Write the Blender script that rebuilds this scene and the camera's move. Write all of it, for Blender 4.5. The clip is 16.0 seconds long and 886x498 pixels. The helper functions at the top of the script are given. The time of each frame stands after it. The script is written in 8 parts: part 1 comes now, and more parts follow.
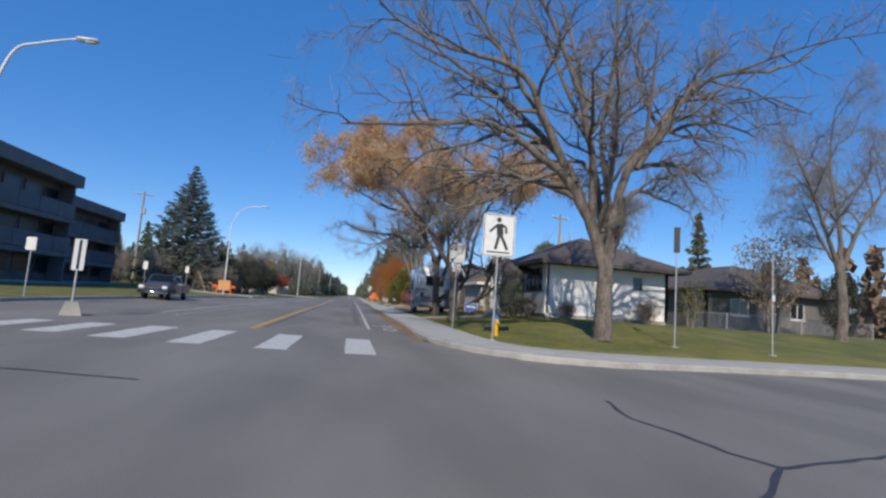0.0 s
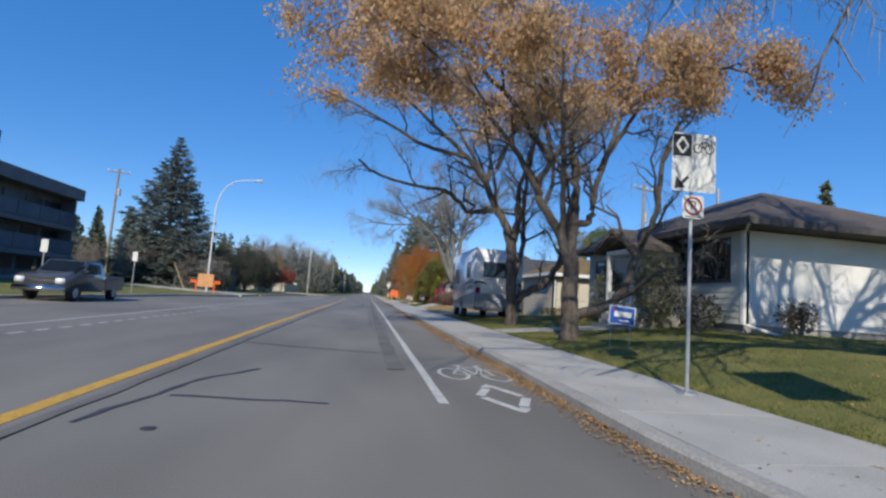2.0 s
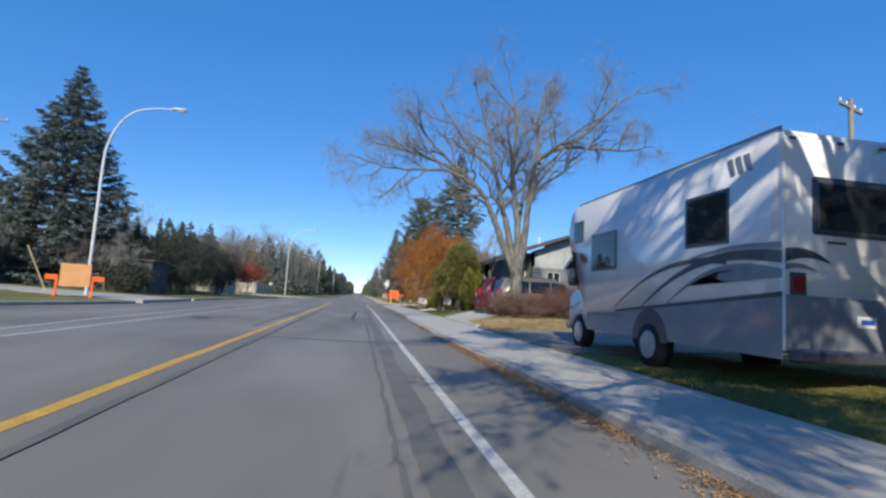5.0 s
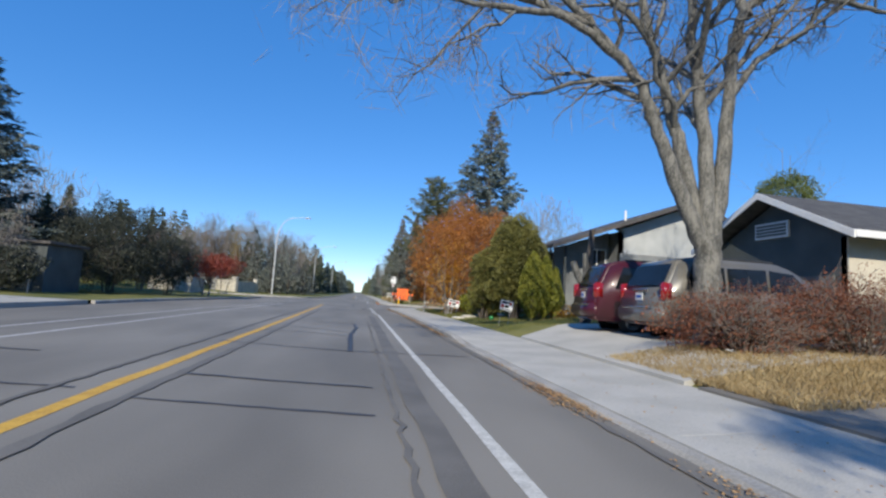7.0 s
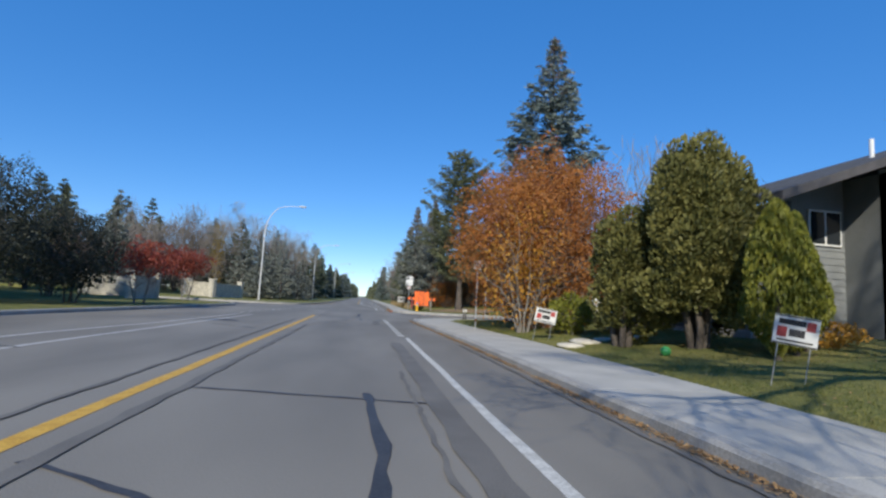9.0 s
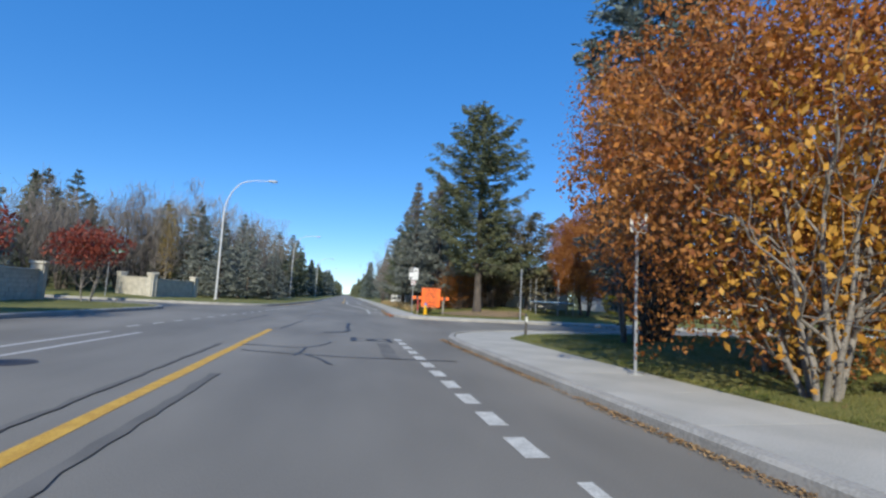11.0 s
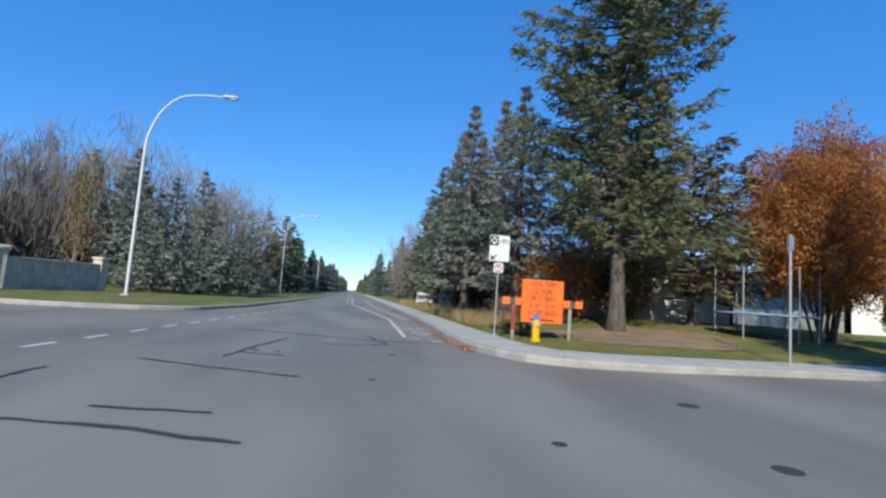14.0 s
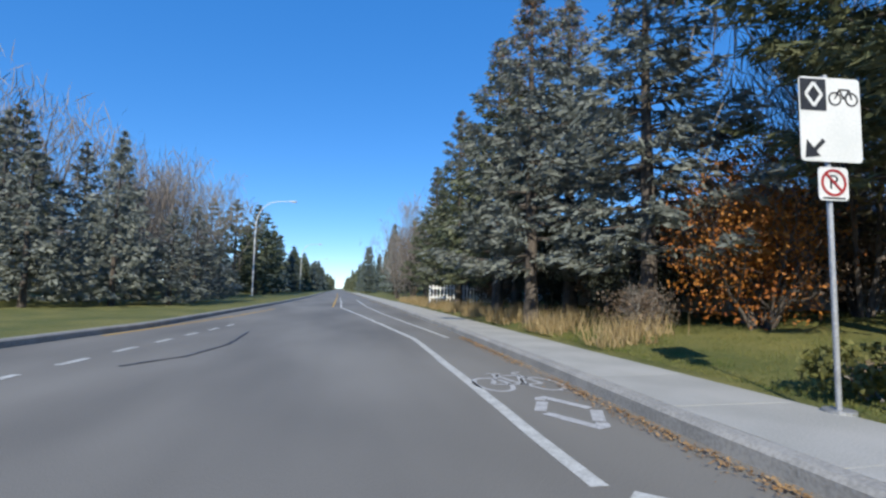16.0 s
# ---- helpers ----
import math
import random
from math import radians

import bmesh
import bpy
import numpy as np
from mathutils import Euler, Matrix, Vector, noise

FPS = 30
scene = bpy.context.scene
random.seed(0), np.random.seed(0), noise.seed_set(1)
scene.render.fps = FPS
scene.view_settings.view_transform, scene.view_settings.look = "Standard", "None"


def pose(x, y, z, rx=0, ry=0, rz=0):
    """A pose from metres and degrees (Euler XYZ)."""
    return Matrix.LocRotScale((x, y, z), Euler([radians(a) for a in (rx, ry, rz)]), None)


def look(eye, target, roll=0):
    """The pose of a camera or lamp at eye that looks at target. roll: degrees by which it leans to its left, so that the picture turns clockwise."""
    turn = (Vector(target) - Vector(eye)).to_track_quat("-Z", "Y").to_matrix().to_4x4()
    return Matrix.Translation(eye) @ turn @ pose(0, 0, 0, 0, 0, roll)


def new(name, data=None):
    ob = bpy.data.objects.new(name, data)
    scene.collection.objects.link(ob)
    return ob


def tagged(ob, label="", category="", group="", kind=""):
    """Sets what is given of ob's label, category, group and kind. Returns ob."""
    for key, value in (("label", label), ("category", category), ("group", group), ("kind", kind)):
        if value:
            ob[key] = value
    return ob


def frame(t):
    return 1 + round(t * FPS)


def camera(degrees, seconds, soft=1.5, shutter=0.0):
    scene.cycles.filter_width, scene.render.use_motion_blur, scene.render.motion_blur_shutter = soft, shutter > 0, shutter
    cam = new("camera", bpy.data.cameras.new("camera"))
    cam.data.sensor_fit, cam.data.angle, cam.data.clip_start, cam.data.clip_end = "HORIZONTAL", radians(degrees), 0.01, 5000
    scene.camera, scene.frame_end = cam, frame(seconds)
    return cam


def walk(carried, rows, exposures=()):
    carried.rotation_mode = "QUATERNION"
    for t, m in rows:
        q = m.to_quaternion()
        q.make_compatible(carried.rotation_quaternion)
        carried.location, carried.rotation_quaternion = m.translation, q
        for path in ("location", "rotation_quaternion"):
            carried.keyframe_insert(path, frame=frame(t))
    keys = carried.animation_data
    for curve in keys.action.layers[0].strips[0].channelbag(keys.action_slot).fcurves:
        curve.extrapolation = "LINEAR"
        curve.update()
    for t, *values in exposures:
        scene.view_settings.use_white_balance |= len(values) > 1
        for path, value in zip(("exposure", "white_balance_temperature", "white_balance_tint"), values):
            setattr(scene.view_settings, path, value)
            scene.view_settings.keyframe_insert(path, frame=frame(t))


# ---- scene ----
cam = camera(84.0, 16.0, soft=2.5)
# seconds, place, then turn to the left, pitch and roll in degrees
PATH = [
    (0.0, -0.129, 9.941, 1.235, -10.51, 6.09, -4.27),
    (0.5, -0.173, 13.358, 1.220, -10.03, 6.22, -4.41),
    (1.0, -0.217, 16.692, 1.192, -9.27, 6.25, -4.73),
    (1.5, -0.264, 19.980, 1.202, -9.13, 5.88, -3.88),
    (2.0, -0.322, 23.187, 1.167, -8.79, 5.65, -4.04),
    (2.5, -0.377, 26.460, 1.158, -10.52, 5.91, -3.00),
    (3.0, -0.434, 29.753, 1.161, -9.42, 5.90, -4.35),
    (3.5, -0.473, 32.940, 1.168, -9.45, 6.22, -3.46),
    (4.0, -0.480, 35.911, 1.178, -9.76, 5.91, -3.45),
    (4.2, -0.482, 37.079, 1.207, -9.65, 5.55, -3.53),
    (6.3, -0.486, 49.654, 1.193, -10.10, 6.06, -3.57),
    (6.5, -0.504, 51.001, 1.179, -9.95, 5.93, -3.61),
    (7.0, -0.543, 54.344, 1.188, -9.81, 5.62, -3.65),
    (7.5, -0.575, 57.549, 1.170, -9.51, 5.62, -3.89),
    (8.0, -0.629, 60.778, 1.169, -9.19, 6.23, -3.84),
    (8.5, -0.679, 63.911, 1.145, -9.24, 6.29, -3.69),
    (9.0, -0.738, 66.941, 1.166, -9.31, 6.02, -3.23),
    (9.5, -0.814, 69.763, 1.164, -9.29, 5.90, -3.35),
    (9.7, -0.847, 70.874, 1.216, -10.16, 5.85, -3.46),
    (11.8, -1.058, 83.555, 1.194, -11.58, 5.83, -3.16),
    (12.0, -1.043, 84.821, 1.234, -12.06, 5.76, -3.54),
    (12.5, -1.003, 87.958, 1.203, -11.12, 5.60, -5.02),
    (13.0, -0.995, 91.040, 1.202, -10.52, 5.99, -4.07),
    (13.5, -0.993, 94.071, 1.207, -10.73, 5.15, -3.80),
    (14.0, -0.984, 97.074, 1.200, -10.55, 5.53, -4.05),
    (14.5, -0.980, 100.063, 1.166, -10.88, 4.42, -4.08),
    (15.0, -0.973, 102.894, 1.149, -10.53, 4.99, -3.52),
    (15.5, -0.981, 105.598, 1.118, -10.99, 4.33, -2.98),
    (16.0, -0.984, 108.089, 1.159, -11.92, 4.83, -1.16),
]
walk(cam, [(t, pose(x, y, z, 90 + pitch, roll, yaw)) for t, x, y, z, yaw, pitch, roll in PATH],
     [(t, e, k, tint) for t, e, k, tint in ((0.0, -0.24, 6900, 11), (2.5, -0.12, 6750, 8), (7.0, 0.05, 6800, 8), (9.5, -0.1, 6600, 6), (12.0, 0.1, 6550, 5), (16.0, 0.08, 6500, 6))])

# ---- light ----
SUN_ELEV, SUN_ROT = radians(33.0), radians(198.0)
world = bpy.data.worlds.new("sky")
scene.world = world
world.use_nodes = True
wn = world.node_tree.nodes
sky = wn.new("ShaderNodeTexSky")
sky.sky_type = 'NISHITA'
sky.sun_disc = False
sky.sun_elevation, sky.sun_rotation = SUN_ELEV, SUN_ROT
sky.altitude, sky.air_density, sky.dust_density, sky.ozone_density = 2200, 1.0, 0.0, 3.0
deep = wn.new("ShaderNodeHueSaturation")
deep.inputs["Hue"].default_value, deep.inputs["Saturation"].default_value = 0.5, 1.2
world.node_tree.links.new(sky.outputs[0], deep.inputs["Color"])
even = wn.new("ShaderNodeMix")
even.data_type = 'RGBA'
even.inputs[0].default_value = 0.42
even.inputs["B"].default_value = (0.15, 1.55, 5.4, 1)
even.inputs["A"].default_value = (0, 0, 0, 1)
world.node_tree.links.new(deep.outputs[0], even.inputs["A"])
world.node_tree.links.new(even.outputs["Result"], wn["Background"].inputs[0])
wn["Background"].inputs[1].default_value = 0.175
to_sun = Vector((math.sin(SUN_ROT) * math.cos(SUN_ELEV), math.cos(SUN_ROT) * math.cos(SUN_ELEV), math.sin(SUN_ELEV)))
sun = new("sun", bpy.data.lights.new("sun", 'SUN'))
sun.data.energy, sun.data.angle, sun.data.color = 5.0, radians(0.53), (1.0, 0.93, 0.82)
sun.matrix_world = look(tuple(to_sun * 100), (0, 0, 0))
scene.view_settings.exposure = 0.0

# ---- materials ----
def surf(name, c1, c2, scale=4.0, rough=0.85, bump=0.3, fine=40.0, metal=0.0, coat=0.0, spread=0.0, depth=0.01, stretch=(1, 1, 1), grain=1.0):
    """A surface of two colours mixed by a coarse and a fine noise, with fine relief. spread: brightness that differs from piece to piece."""
    m = bpy.data.materials.new(name)
    m.use_nodes = True
    nt = m.node_tree
    n, l = nt.nodes, nt.links
    b = n["Principled BSDF"]
    tc = n.new("ShaderNodeTexCoord")
    mp = n.new("ShaderNodeMapping")
    mp.inputs["Scale"].default_value = stretch
    l.new(tc.outputs["Object"], mp.inputs[0])
    a, f = n.new("ShaderNodeTexNoise"), n.new("ShaderNodeTexNoise")
    for t, s, d in ((a, scale, 3.0), (f, fine, 2.0)):
        t.inputs["Scale"].default_value = s
        t.inputs["Detail"].default_value = d
        l.new(mp.outputs[0], t.inputs["Vector"])
    add = n.new("ShaderNodeMath")
    add.operation = 'ADD'
    mul = n.new("ShaderNodeMath")
    mul.operation = 'MULTIPLY_ADD'
    l.new(f.outputs["Fac"], mul.inputs[0])
    mul.inputs[1].default_value, mul.inputs[2].default_value = grain, -0.5 * grain
    l.new(a.outputs["Fac"], add.inputs[0])
    l.new(mul.outputs[0], add.inputs[1])
    ramp = n.new("ShaderNodeValToRGB")
    ramp.color_ramp.elements[0].position, ramp.color_ramp.elements[1].position = 0.3, 0.7
    ramp.color_ramp.elements[0].color, ramp.color_ramp.elements[1].color = (*c1, 1), (*c2, 1)
    l.new(add.outputs[0], ramp.inputs[0])
    out = ramp.outputs[0]
    if spread:
        info = n.new("ShaderNodeObjectInfo")
        geo = n.new("ShaderNodeNewGeometry")
        rnd = n.new("ShaderNodeMath")
        rnd.operation = 'ADD'
        l.new(info.outputs["Random"], rnd.inputs[0])
        l.new(geo.outputs["Random Per Island"], rnd.inputs[1])
        sc = n.new("ShaderNodeMapRange")
        sc.inputs["From Max"].default_value = 2.0
        sc.inputs["To Min"].default_value, sc.inputs["To Max"].default_value = 1 - spread, 1 + spread
        l.new(rnd.outputs[0], sc.inputs[0])
        hs = n.new("ShaderNodeHueSaturation")
        l.new(sc.outputs[0], hs.inputs["Value"])
        l.new(out, hs.inputs["Color"])
        out = hs.outputs[0]
    l.new(out, b.inputs["Base Color"])
    b.inputs["Roughness"].default_value = rough
    b.inputs["Metallic"].default_value = metal
    b.inputs["Coat Weight"].default_value = coat
    b.inputs["Coat Roughness"].default_value = 0.05
    if bump:
        bp = n.new("ShaderNodeBump")
        bp.inputs["Strength"].default_value, bp.inputs["Distance"].default_value = bump, depth
        l.new(f.outputs["Fac"], bp.inputs["Height"])
        l.new(bp.outputs[0], b.inputs["Normal"])
    return m

def glass_mat(name, tint=(0.02, 0.025, 0.03), rough=0.03):
    m = bpy.data.materials.new(name)
    m.use_nodes = True
    b = m.node_tree.nodes["Principled BSDF"]
    b.inputs["Base Color"].default_value = (*tint, 1)
    b.inputs["Roughness"].default_value = rough
    b.inputs["Specular IOR Level"].default_value = 0.6
    b.inputs["Coat Weight"].default_value = 0.3
    return m

def leaf_mat(name, c1, c2, light=0.25, spread=0.25):
    m = surf(name, c1, c2, scale=1.2, rough=0.65, bump=0.0, fine=9.0, spread=spread)
    nt = m.node_tree
    b = nt.nodes["Principled BSDF"]
    src = b.inputs["Base Color"].links[0].from_socket
    tr = nt.nodes.new("ShaderNodeBsdfTranslucent")
    mix = nt.nodes.new("ShaderNodeMixShader")
    mix.inputs[0].default_value = light
    nt.links.new(src, tr.inputs[0])
    nt.links.new(b.outputs[0], mix.inputs[1])
    nt.links.new(tr.outputs[0], mix.inputs[2])
    nt.links.new(mix.outputs[0], nt.nodes["Material Output"].inputs[0])
    return m

ASPHALT = surf("asphalt", (0.148, 0.136, 0.115), (0.245, 0.226, 0.192), scale=0.45, rough=0.75, bump=0.1, fine=170, depth=0.003, stretch=(1, 0.3, 1), grain=0.6)
PATCH = surf("old_asphalt_patch", (0.115, 0.107, 0.093), (0.175, 0.163, 0.143), scale=1.2, rough=0.75, bump=0.3, fine=80, depth=0.005)
TAR = surf("tar_seal", (0.035, 0.035, 0.037), (0.06, 0.058, 0.06), scale=3, rough=0.6, bump=0.2)
CONCRETE = surf("concrete", (0.34, 0.33, 0.295), (0.455, 0.438, 0.395), scale=0.9, rough=0.85, bump=0.25, fine=60, spread=0.07, depth=0.004)
KERB = surf("kerb_concrete", (0.27, 0.26, 0.235), (0.4, 0.38, 0.345), scale=1.5, rough=0.9, bump=0.3, fine=35)
GRASS = surf("lawn", (0.085, 0.105, 0.02), (0.21, 0.19, 0.05), scale=0.55, rough=0.95, bump=0.8, fine=28, depth=0.04)
BLADE = leaf_mat("grass_blade", (0.09, 0.125, 0.022), (0.25, 0.23, 0.065), 0.3)
DRYGRASS = leaf_mat("dry_grass", (0.34, 0.24, 0.11), (0.52, 0.4, 0.21), 0.3)
SOIL = surf("dry_soil", (0.16, 0.11, 0.06), (0.26, 0.19, 0.11), scale=1.5, rough=0.95, bump=0.6)
WHITE_LINE = surf("white_road_paint", (0.42, 0.41, 0.37), (0.62, 0.61, 0.56), scale=6, rough=0.7, bump=0.2)
FADED_LINE = surf("faded_white_road_paint", (0.36, 0.35, 0.335), (0.56, 0.55, 0.53), scale=9, rough=0.75, bump=0.2)
YELLOW_LINE = surf("yellow_road_paint", (0.48, 0.265, 0.035), (0.64, 0.385, 0.06), scale=6, rough=0.7, bump=0.2)
ASHBARK = surf("ash_bark", (0.075, 0.075, 0.068), (0.24, 0.232, 0.205), scale=9, rough=0.95, bump=0.9, fine=45, depth=0.03, stretch=(1, 1, 0.25))
HEDGELEAF = leaf_mat("hedge_leaf", (0.13, 0.04, 0.02), (0.26, 0.095, 0.045), 0.25)
BARK = surf("grey_bark", (0.085, 0.07, 0.057), (0.2, 0.172, 0.145), scale=5, rough=0.95, bump=0.9, fine=26, depth=0.03, stretch=(1, 1, 0.25))
DARKBARK = surf("dark_bark", (0.05, 0.042, 0.036), (0.14, 0.115, 0.095), scale=5, rough=0.95, bump=0.9, fine=26, depth=0.03, stretch=(1, 1, 0.25))
TWIG = surf("twig_bark", (0.16, 0.145, 0.128), (0.29, 0.262, 0.23), scale=3, rough=0.9, bump=0.0)
OCHRE = leaf_mat("ochre_leaf", (0.54, 0.33, 0.165), (0.76, 0.54, 0.3), 0.5)
RUST = leaf_mat("rust_leaf", (0.25, 0.085, 0.024), (0.46, 0.2, 0.048), 0.38)
RED = leaf_mat("red_leaf", (0.2, 0.03, 0.022), (0.32, 0.075, 0.04), 0.3)
GOLD = leaf_mat("gold_leaf", (0.5, 0.24, 0.03), (0.65, 0.36, 0.06), 0.35)
BLUESPRUCE = leaf_mat("blue_spruce_needle", (0.075, 0.105, 0.095), (0.2, 0.235, 0.21), 0.2)
GREENSPRUCE = leaf_mat("green_spruce_needle", (0.06, 0.08, 0.045), (0.16, 0.17, 0.095), 0.2)
FIR = leaf_mat("fir_needle", (0.07, 0.09, 0.045), (0.21, 0.21, 0.1), 0.25)
OLIVEFIR = leaf_mat("olive_needle", (0.09, 0.075, 0.035), (0.21, 0.175, 0.09), 0.2)
CEDAR = leaf_mat("cedar_scale", (0.075, 0.082, 0.018), (0.24, 0.225, 0.065), 0.2)
DARKLEAF = leaf_mat("dark_leaf", (0.02, 0.028, 0.02), (0.055, 0.06, 0.04), 0.12)
WEEDLEAF = leaf_mat("brown_leaf", (0.12, 0.085, 0.06), (0.24, 0.165, 0.11), 0.2)
STEEL = surf("galvanised_steel", (0.36, 0.37, 0.38), (0.5, 0.51, 0.52), scale=5, rough=0.5, bump=0.05, metal=0.6)
LAMPPAINT = surf("lamp_paint", (0.55, 0.56, 0.56), (0.68, 0.69, 0.69), scale=3, rough=0.45, bump=0.03)
SIGNWHITE = surf("sign_white", (0.6, 0.61, 0.585), (0.68, 0.68, 0.655), scale=3, rough=0.45, bump=0.0)
SIGNBLACK = surf("sign_black", (0.015, 0.015, 0.016), (0.025, 0.025, 0.026), scale=3, rough=0.5, bump=0.0)
SIGNRED = surf("sign_red", (0.3, 0.028, 0.028), (0.38, 0.045, 0.04), scale=3, rough=0.45, bump=0.0)
SIGNGREEN = surf("sign_green", (0.01, 0.2, 0.11), (0.015, 0.27, 0.15), scale=3, rough=0.45, bump=0.0)
ORANGE = surf("safety_orange", (0.85, 0.13, 0.015), (0.95, 0.18, 0.025), scale=2, rough=0.5, bump=0.0)
BLUE = surf("sign_blue", (0.01, 0.07, 0.32), (0.02, 0.1, 0.42), scale=2, rough=0.45, bump=0.0)
HYDYELLOW = surf("hydrant_yellow", (0.72, 0.38, 0.01), (0.85, 0.48, 0.02), scale=6, rough=0.4, bump=0.05)
HYDBLUE = surf("hydrant_blue", (0.02, 0.16, 0.45), (0.03, 0.22, 0.55), scale=6, rough=0.4, bump=0.05)
GLASS = glass_mat("window_glass")

# ---- small helpers ----
def empty(name, m, label, category, group="", kind=""):
    ob = new(name)
    ob.empty_display_size = 0.2
    ob.matrix_basis = m
    return tagged(ob, label, category, group, kind)

def child(name, me, parent, label="", m=None):
    ob = new(name, me)
    ob.parent = parent
    if m is not None:
        ob.matrix_basis = m
    if label:
        ob["label"] = label
    return ob

def part(name, bm, material, parent, label="", m=None, smooth=False):
    me = bpy.data.meshes.new(name)
    bm.to_mesh(me)
    bm.free()
    me.materials.append(material)
    if smooth:
        me.polygons.foreach_set("use_smooth", [True] * len(me.polygons))
    return child(name, me, parent, label, m)

def thing(name, bm, material, label, category, group="", kind="", m=None, smooth=False):
    me = bpy.data.meshes.new(name)
    bm.to_mesh(me)
    bm.free()
    me.materials.append(material)
    if smooth:
        me.polygons.foreach_set("use_smooth", [True] * len(me.polygons))
    ob = new(name, me)
    if m is not None:
        ob.matrix_basis = m
    return tagged(ob, label, category, group, kind)

def box(x0, x1, y0, y1, z0, z1, bevel=0.0, bm=None, m=None, segments=1):
    bm = bm or bmesh.new()
    vs = bmesh.ops.create_cube(bm, size=1.0)["verts"]
    bmesh.ops.scale(bm, vec=(x1 - x0, y1 - y0, z1 - z0), verts=vs)
    bmesh.ops.translate(bm, vec=((x0 + x1) / 2, (y0 + y1) / 2, (z0 + z1) / 2), verts=vs)
    if bevel:
        es = list({e for v in vs for e in v.link_edges})
        r = bmesh.ops.bevel(bm, geom=es, offset=bevel, segments=segments, affect='EDGES')
        vs = list({v for f in r["faces"] for v in f.verts} | {v for v in vs if v.is_valid})
    if m is not None:
        bmesh.ops.transform(bm, matrix=m, verts=vs)
    return bm

def rod(a, b, r0, r1=None, sides=10, bm=None, caps=True):
    bm = bm or bmesh.new()
    a, b = Vector(a), Vector(b)
    d = b - a
    m = Matrix.Translation((a + b) / 2) @ d.to_track_quat('Z', 'Y').to_matrix().to_4x4()
    bmesh.ops.create_cone(bm, cap_ends=caps, segments=sides, radius1=r0, radius2=r0 if r1 is None else r1, depth=d.length, matrix=m)
    return bm

def prism(pts, z0, z1, bm=None, axis='Z', m=None):
    """A slab from a flat outline, any shape; z0 and z1 along the axis."""
    bm = bm or bmesh.new()
    lo = [bm.verts.new((x, y, z0)) for x, y in pts]
    hi = [bm.verts.new((x, y, z1)) for x, y in pts]
    n = len(pts)
    fs = [bm.faces.new(lo[::-1]), bm.faces.new(hi)]
    fs += [bm.faces.new((lo[i], lo[(i + 1) % n], hi[(i + 1) % n], hi[i])) for i in range(n)]
    if n > 4:
        bmesh.ops.triangulate(bm, faces=fs[:2])
    vs = lo + hi
    if axis == 'Y':
        bmesh.ops.transform(bm, matrix=Matrix(((1, 0, 0, 0), (0, 0, -1, 0), (0, 1, 0, 0), (0, 0, 0, 1))), verts=vs)
    if axis == 'X':
        bmesh.ops.transform(bm, matrix=Matrix(((0, 0, 1, 0), (1, 0, 0, 0), (0, 1, 0, 0), (0, 0, 0, 1))), verts=vs)
    if m is not None:
        bmesh.ops.transform(bm, matrix=m, verts=vs)
    bmesh.ops.recalc_face_normals(bm, faces=bm.faces)
    return bm

def tubes(name, paths, material):
    """paths: (points n x 3, radii n, sides); one mesh of tapered tubes."""
    V, Fc, k = [], [], 0
    for pts, rad, sides in paths:
        pts = np.asarray(pts, float)
        n = len(pts)
        tan = np.gradient(pts, axis=0)
        tan /= np.linalg.norm(tan, axis=1)[:, None] + 1e-9
        ref = np.array([0.0, 0, 1]) if abs(tan[0, 2]) < 0.8 else np.array([1.0, 0, 0])
        u = np.cross(tan, ref)
        u /= np.linalg.norm(u, axis=1)[:, None] + 1e-9
        w = np.cross(tan, u)
        ang = np.arange(sides) * 2 * np.pi / sides
        ring = pts[:, None, :] + np.asarray(rad)[:, None, None] * (np.cos(ang)[None, :, None] * u[:, None, :] + np.sin(ang)[None, :, None] * w[:, None, :])
        V.append(ring.reshape(-1, 3))
        i, j = np.meshgrid(np.arange(n - 1), np.arange(sides), indexing="ij")
        j2 = (j + 1) % sides
        q = np.stack([i * sides + j, i * sides + j2, (i + 1) * sides + j2, (i + 1) * sides + j], -1).reshape(-1, 4) + k
        Fc.append(q)
        k += n * sides
    return fast_mesh(name, np.concatenate(V), np.concatenate(Fc), material, True)

def fast_mesh(name, V, Fc, material, smooth=False):
    me = bpy.data.meshes.new(name)
    nf, c = Fc.shape
    me.vertices.add(len(V))
    me.vertices.foreach_set("co", V.astype(np.float32).ravel())
    me.loops.add(nf * c)
    me.loops.foreach_set("vertex_index", Fc.astype(np.int32).ravel())
    me.polygons.add(nf)
    me.polygons.foreach_set("loop_start", (np.arange(nf) * c).astype(np.int32))
    me.polygons.foreach_set("use_smooth", np.full(nf, smooth))
    me.materials.append(material)
    me.update(calc_edges=True)
    return me

def leaves(name, P, rng, size, material, aim=None, narrow=0.55):
    """Small folded leaf blades at the points P."""
    n = len(P)
    a = rng.normal(size=(n, 3)) if aim is None else aim + rng.normal(size=(n, 3)) * 0.35
    a /= np.linalg.norm(a, axis=1)[:, None] + 1e-9
    b = np.cross(a, rng.normal(size=(n, 3)))
    b /= np.linalg.norm(b, axis=1)[:, None] + 1e-9
    s = (size * rng.uniform(0.6, 1.4, n))[:, None]
    V = np.stack([P - a * s * 0.5, P + b * s * narrow * 0.5, P + a * s * 0.5, P - b * s * narrow * 0.5], 1).reshape(-1, 3)
    Fc = np.arange(n * 4).reshape(n, 4)
    return fast_mesh(name, V, Fc, material)

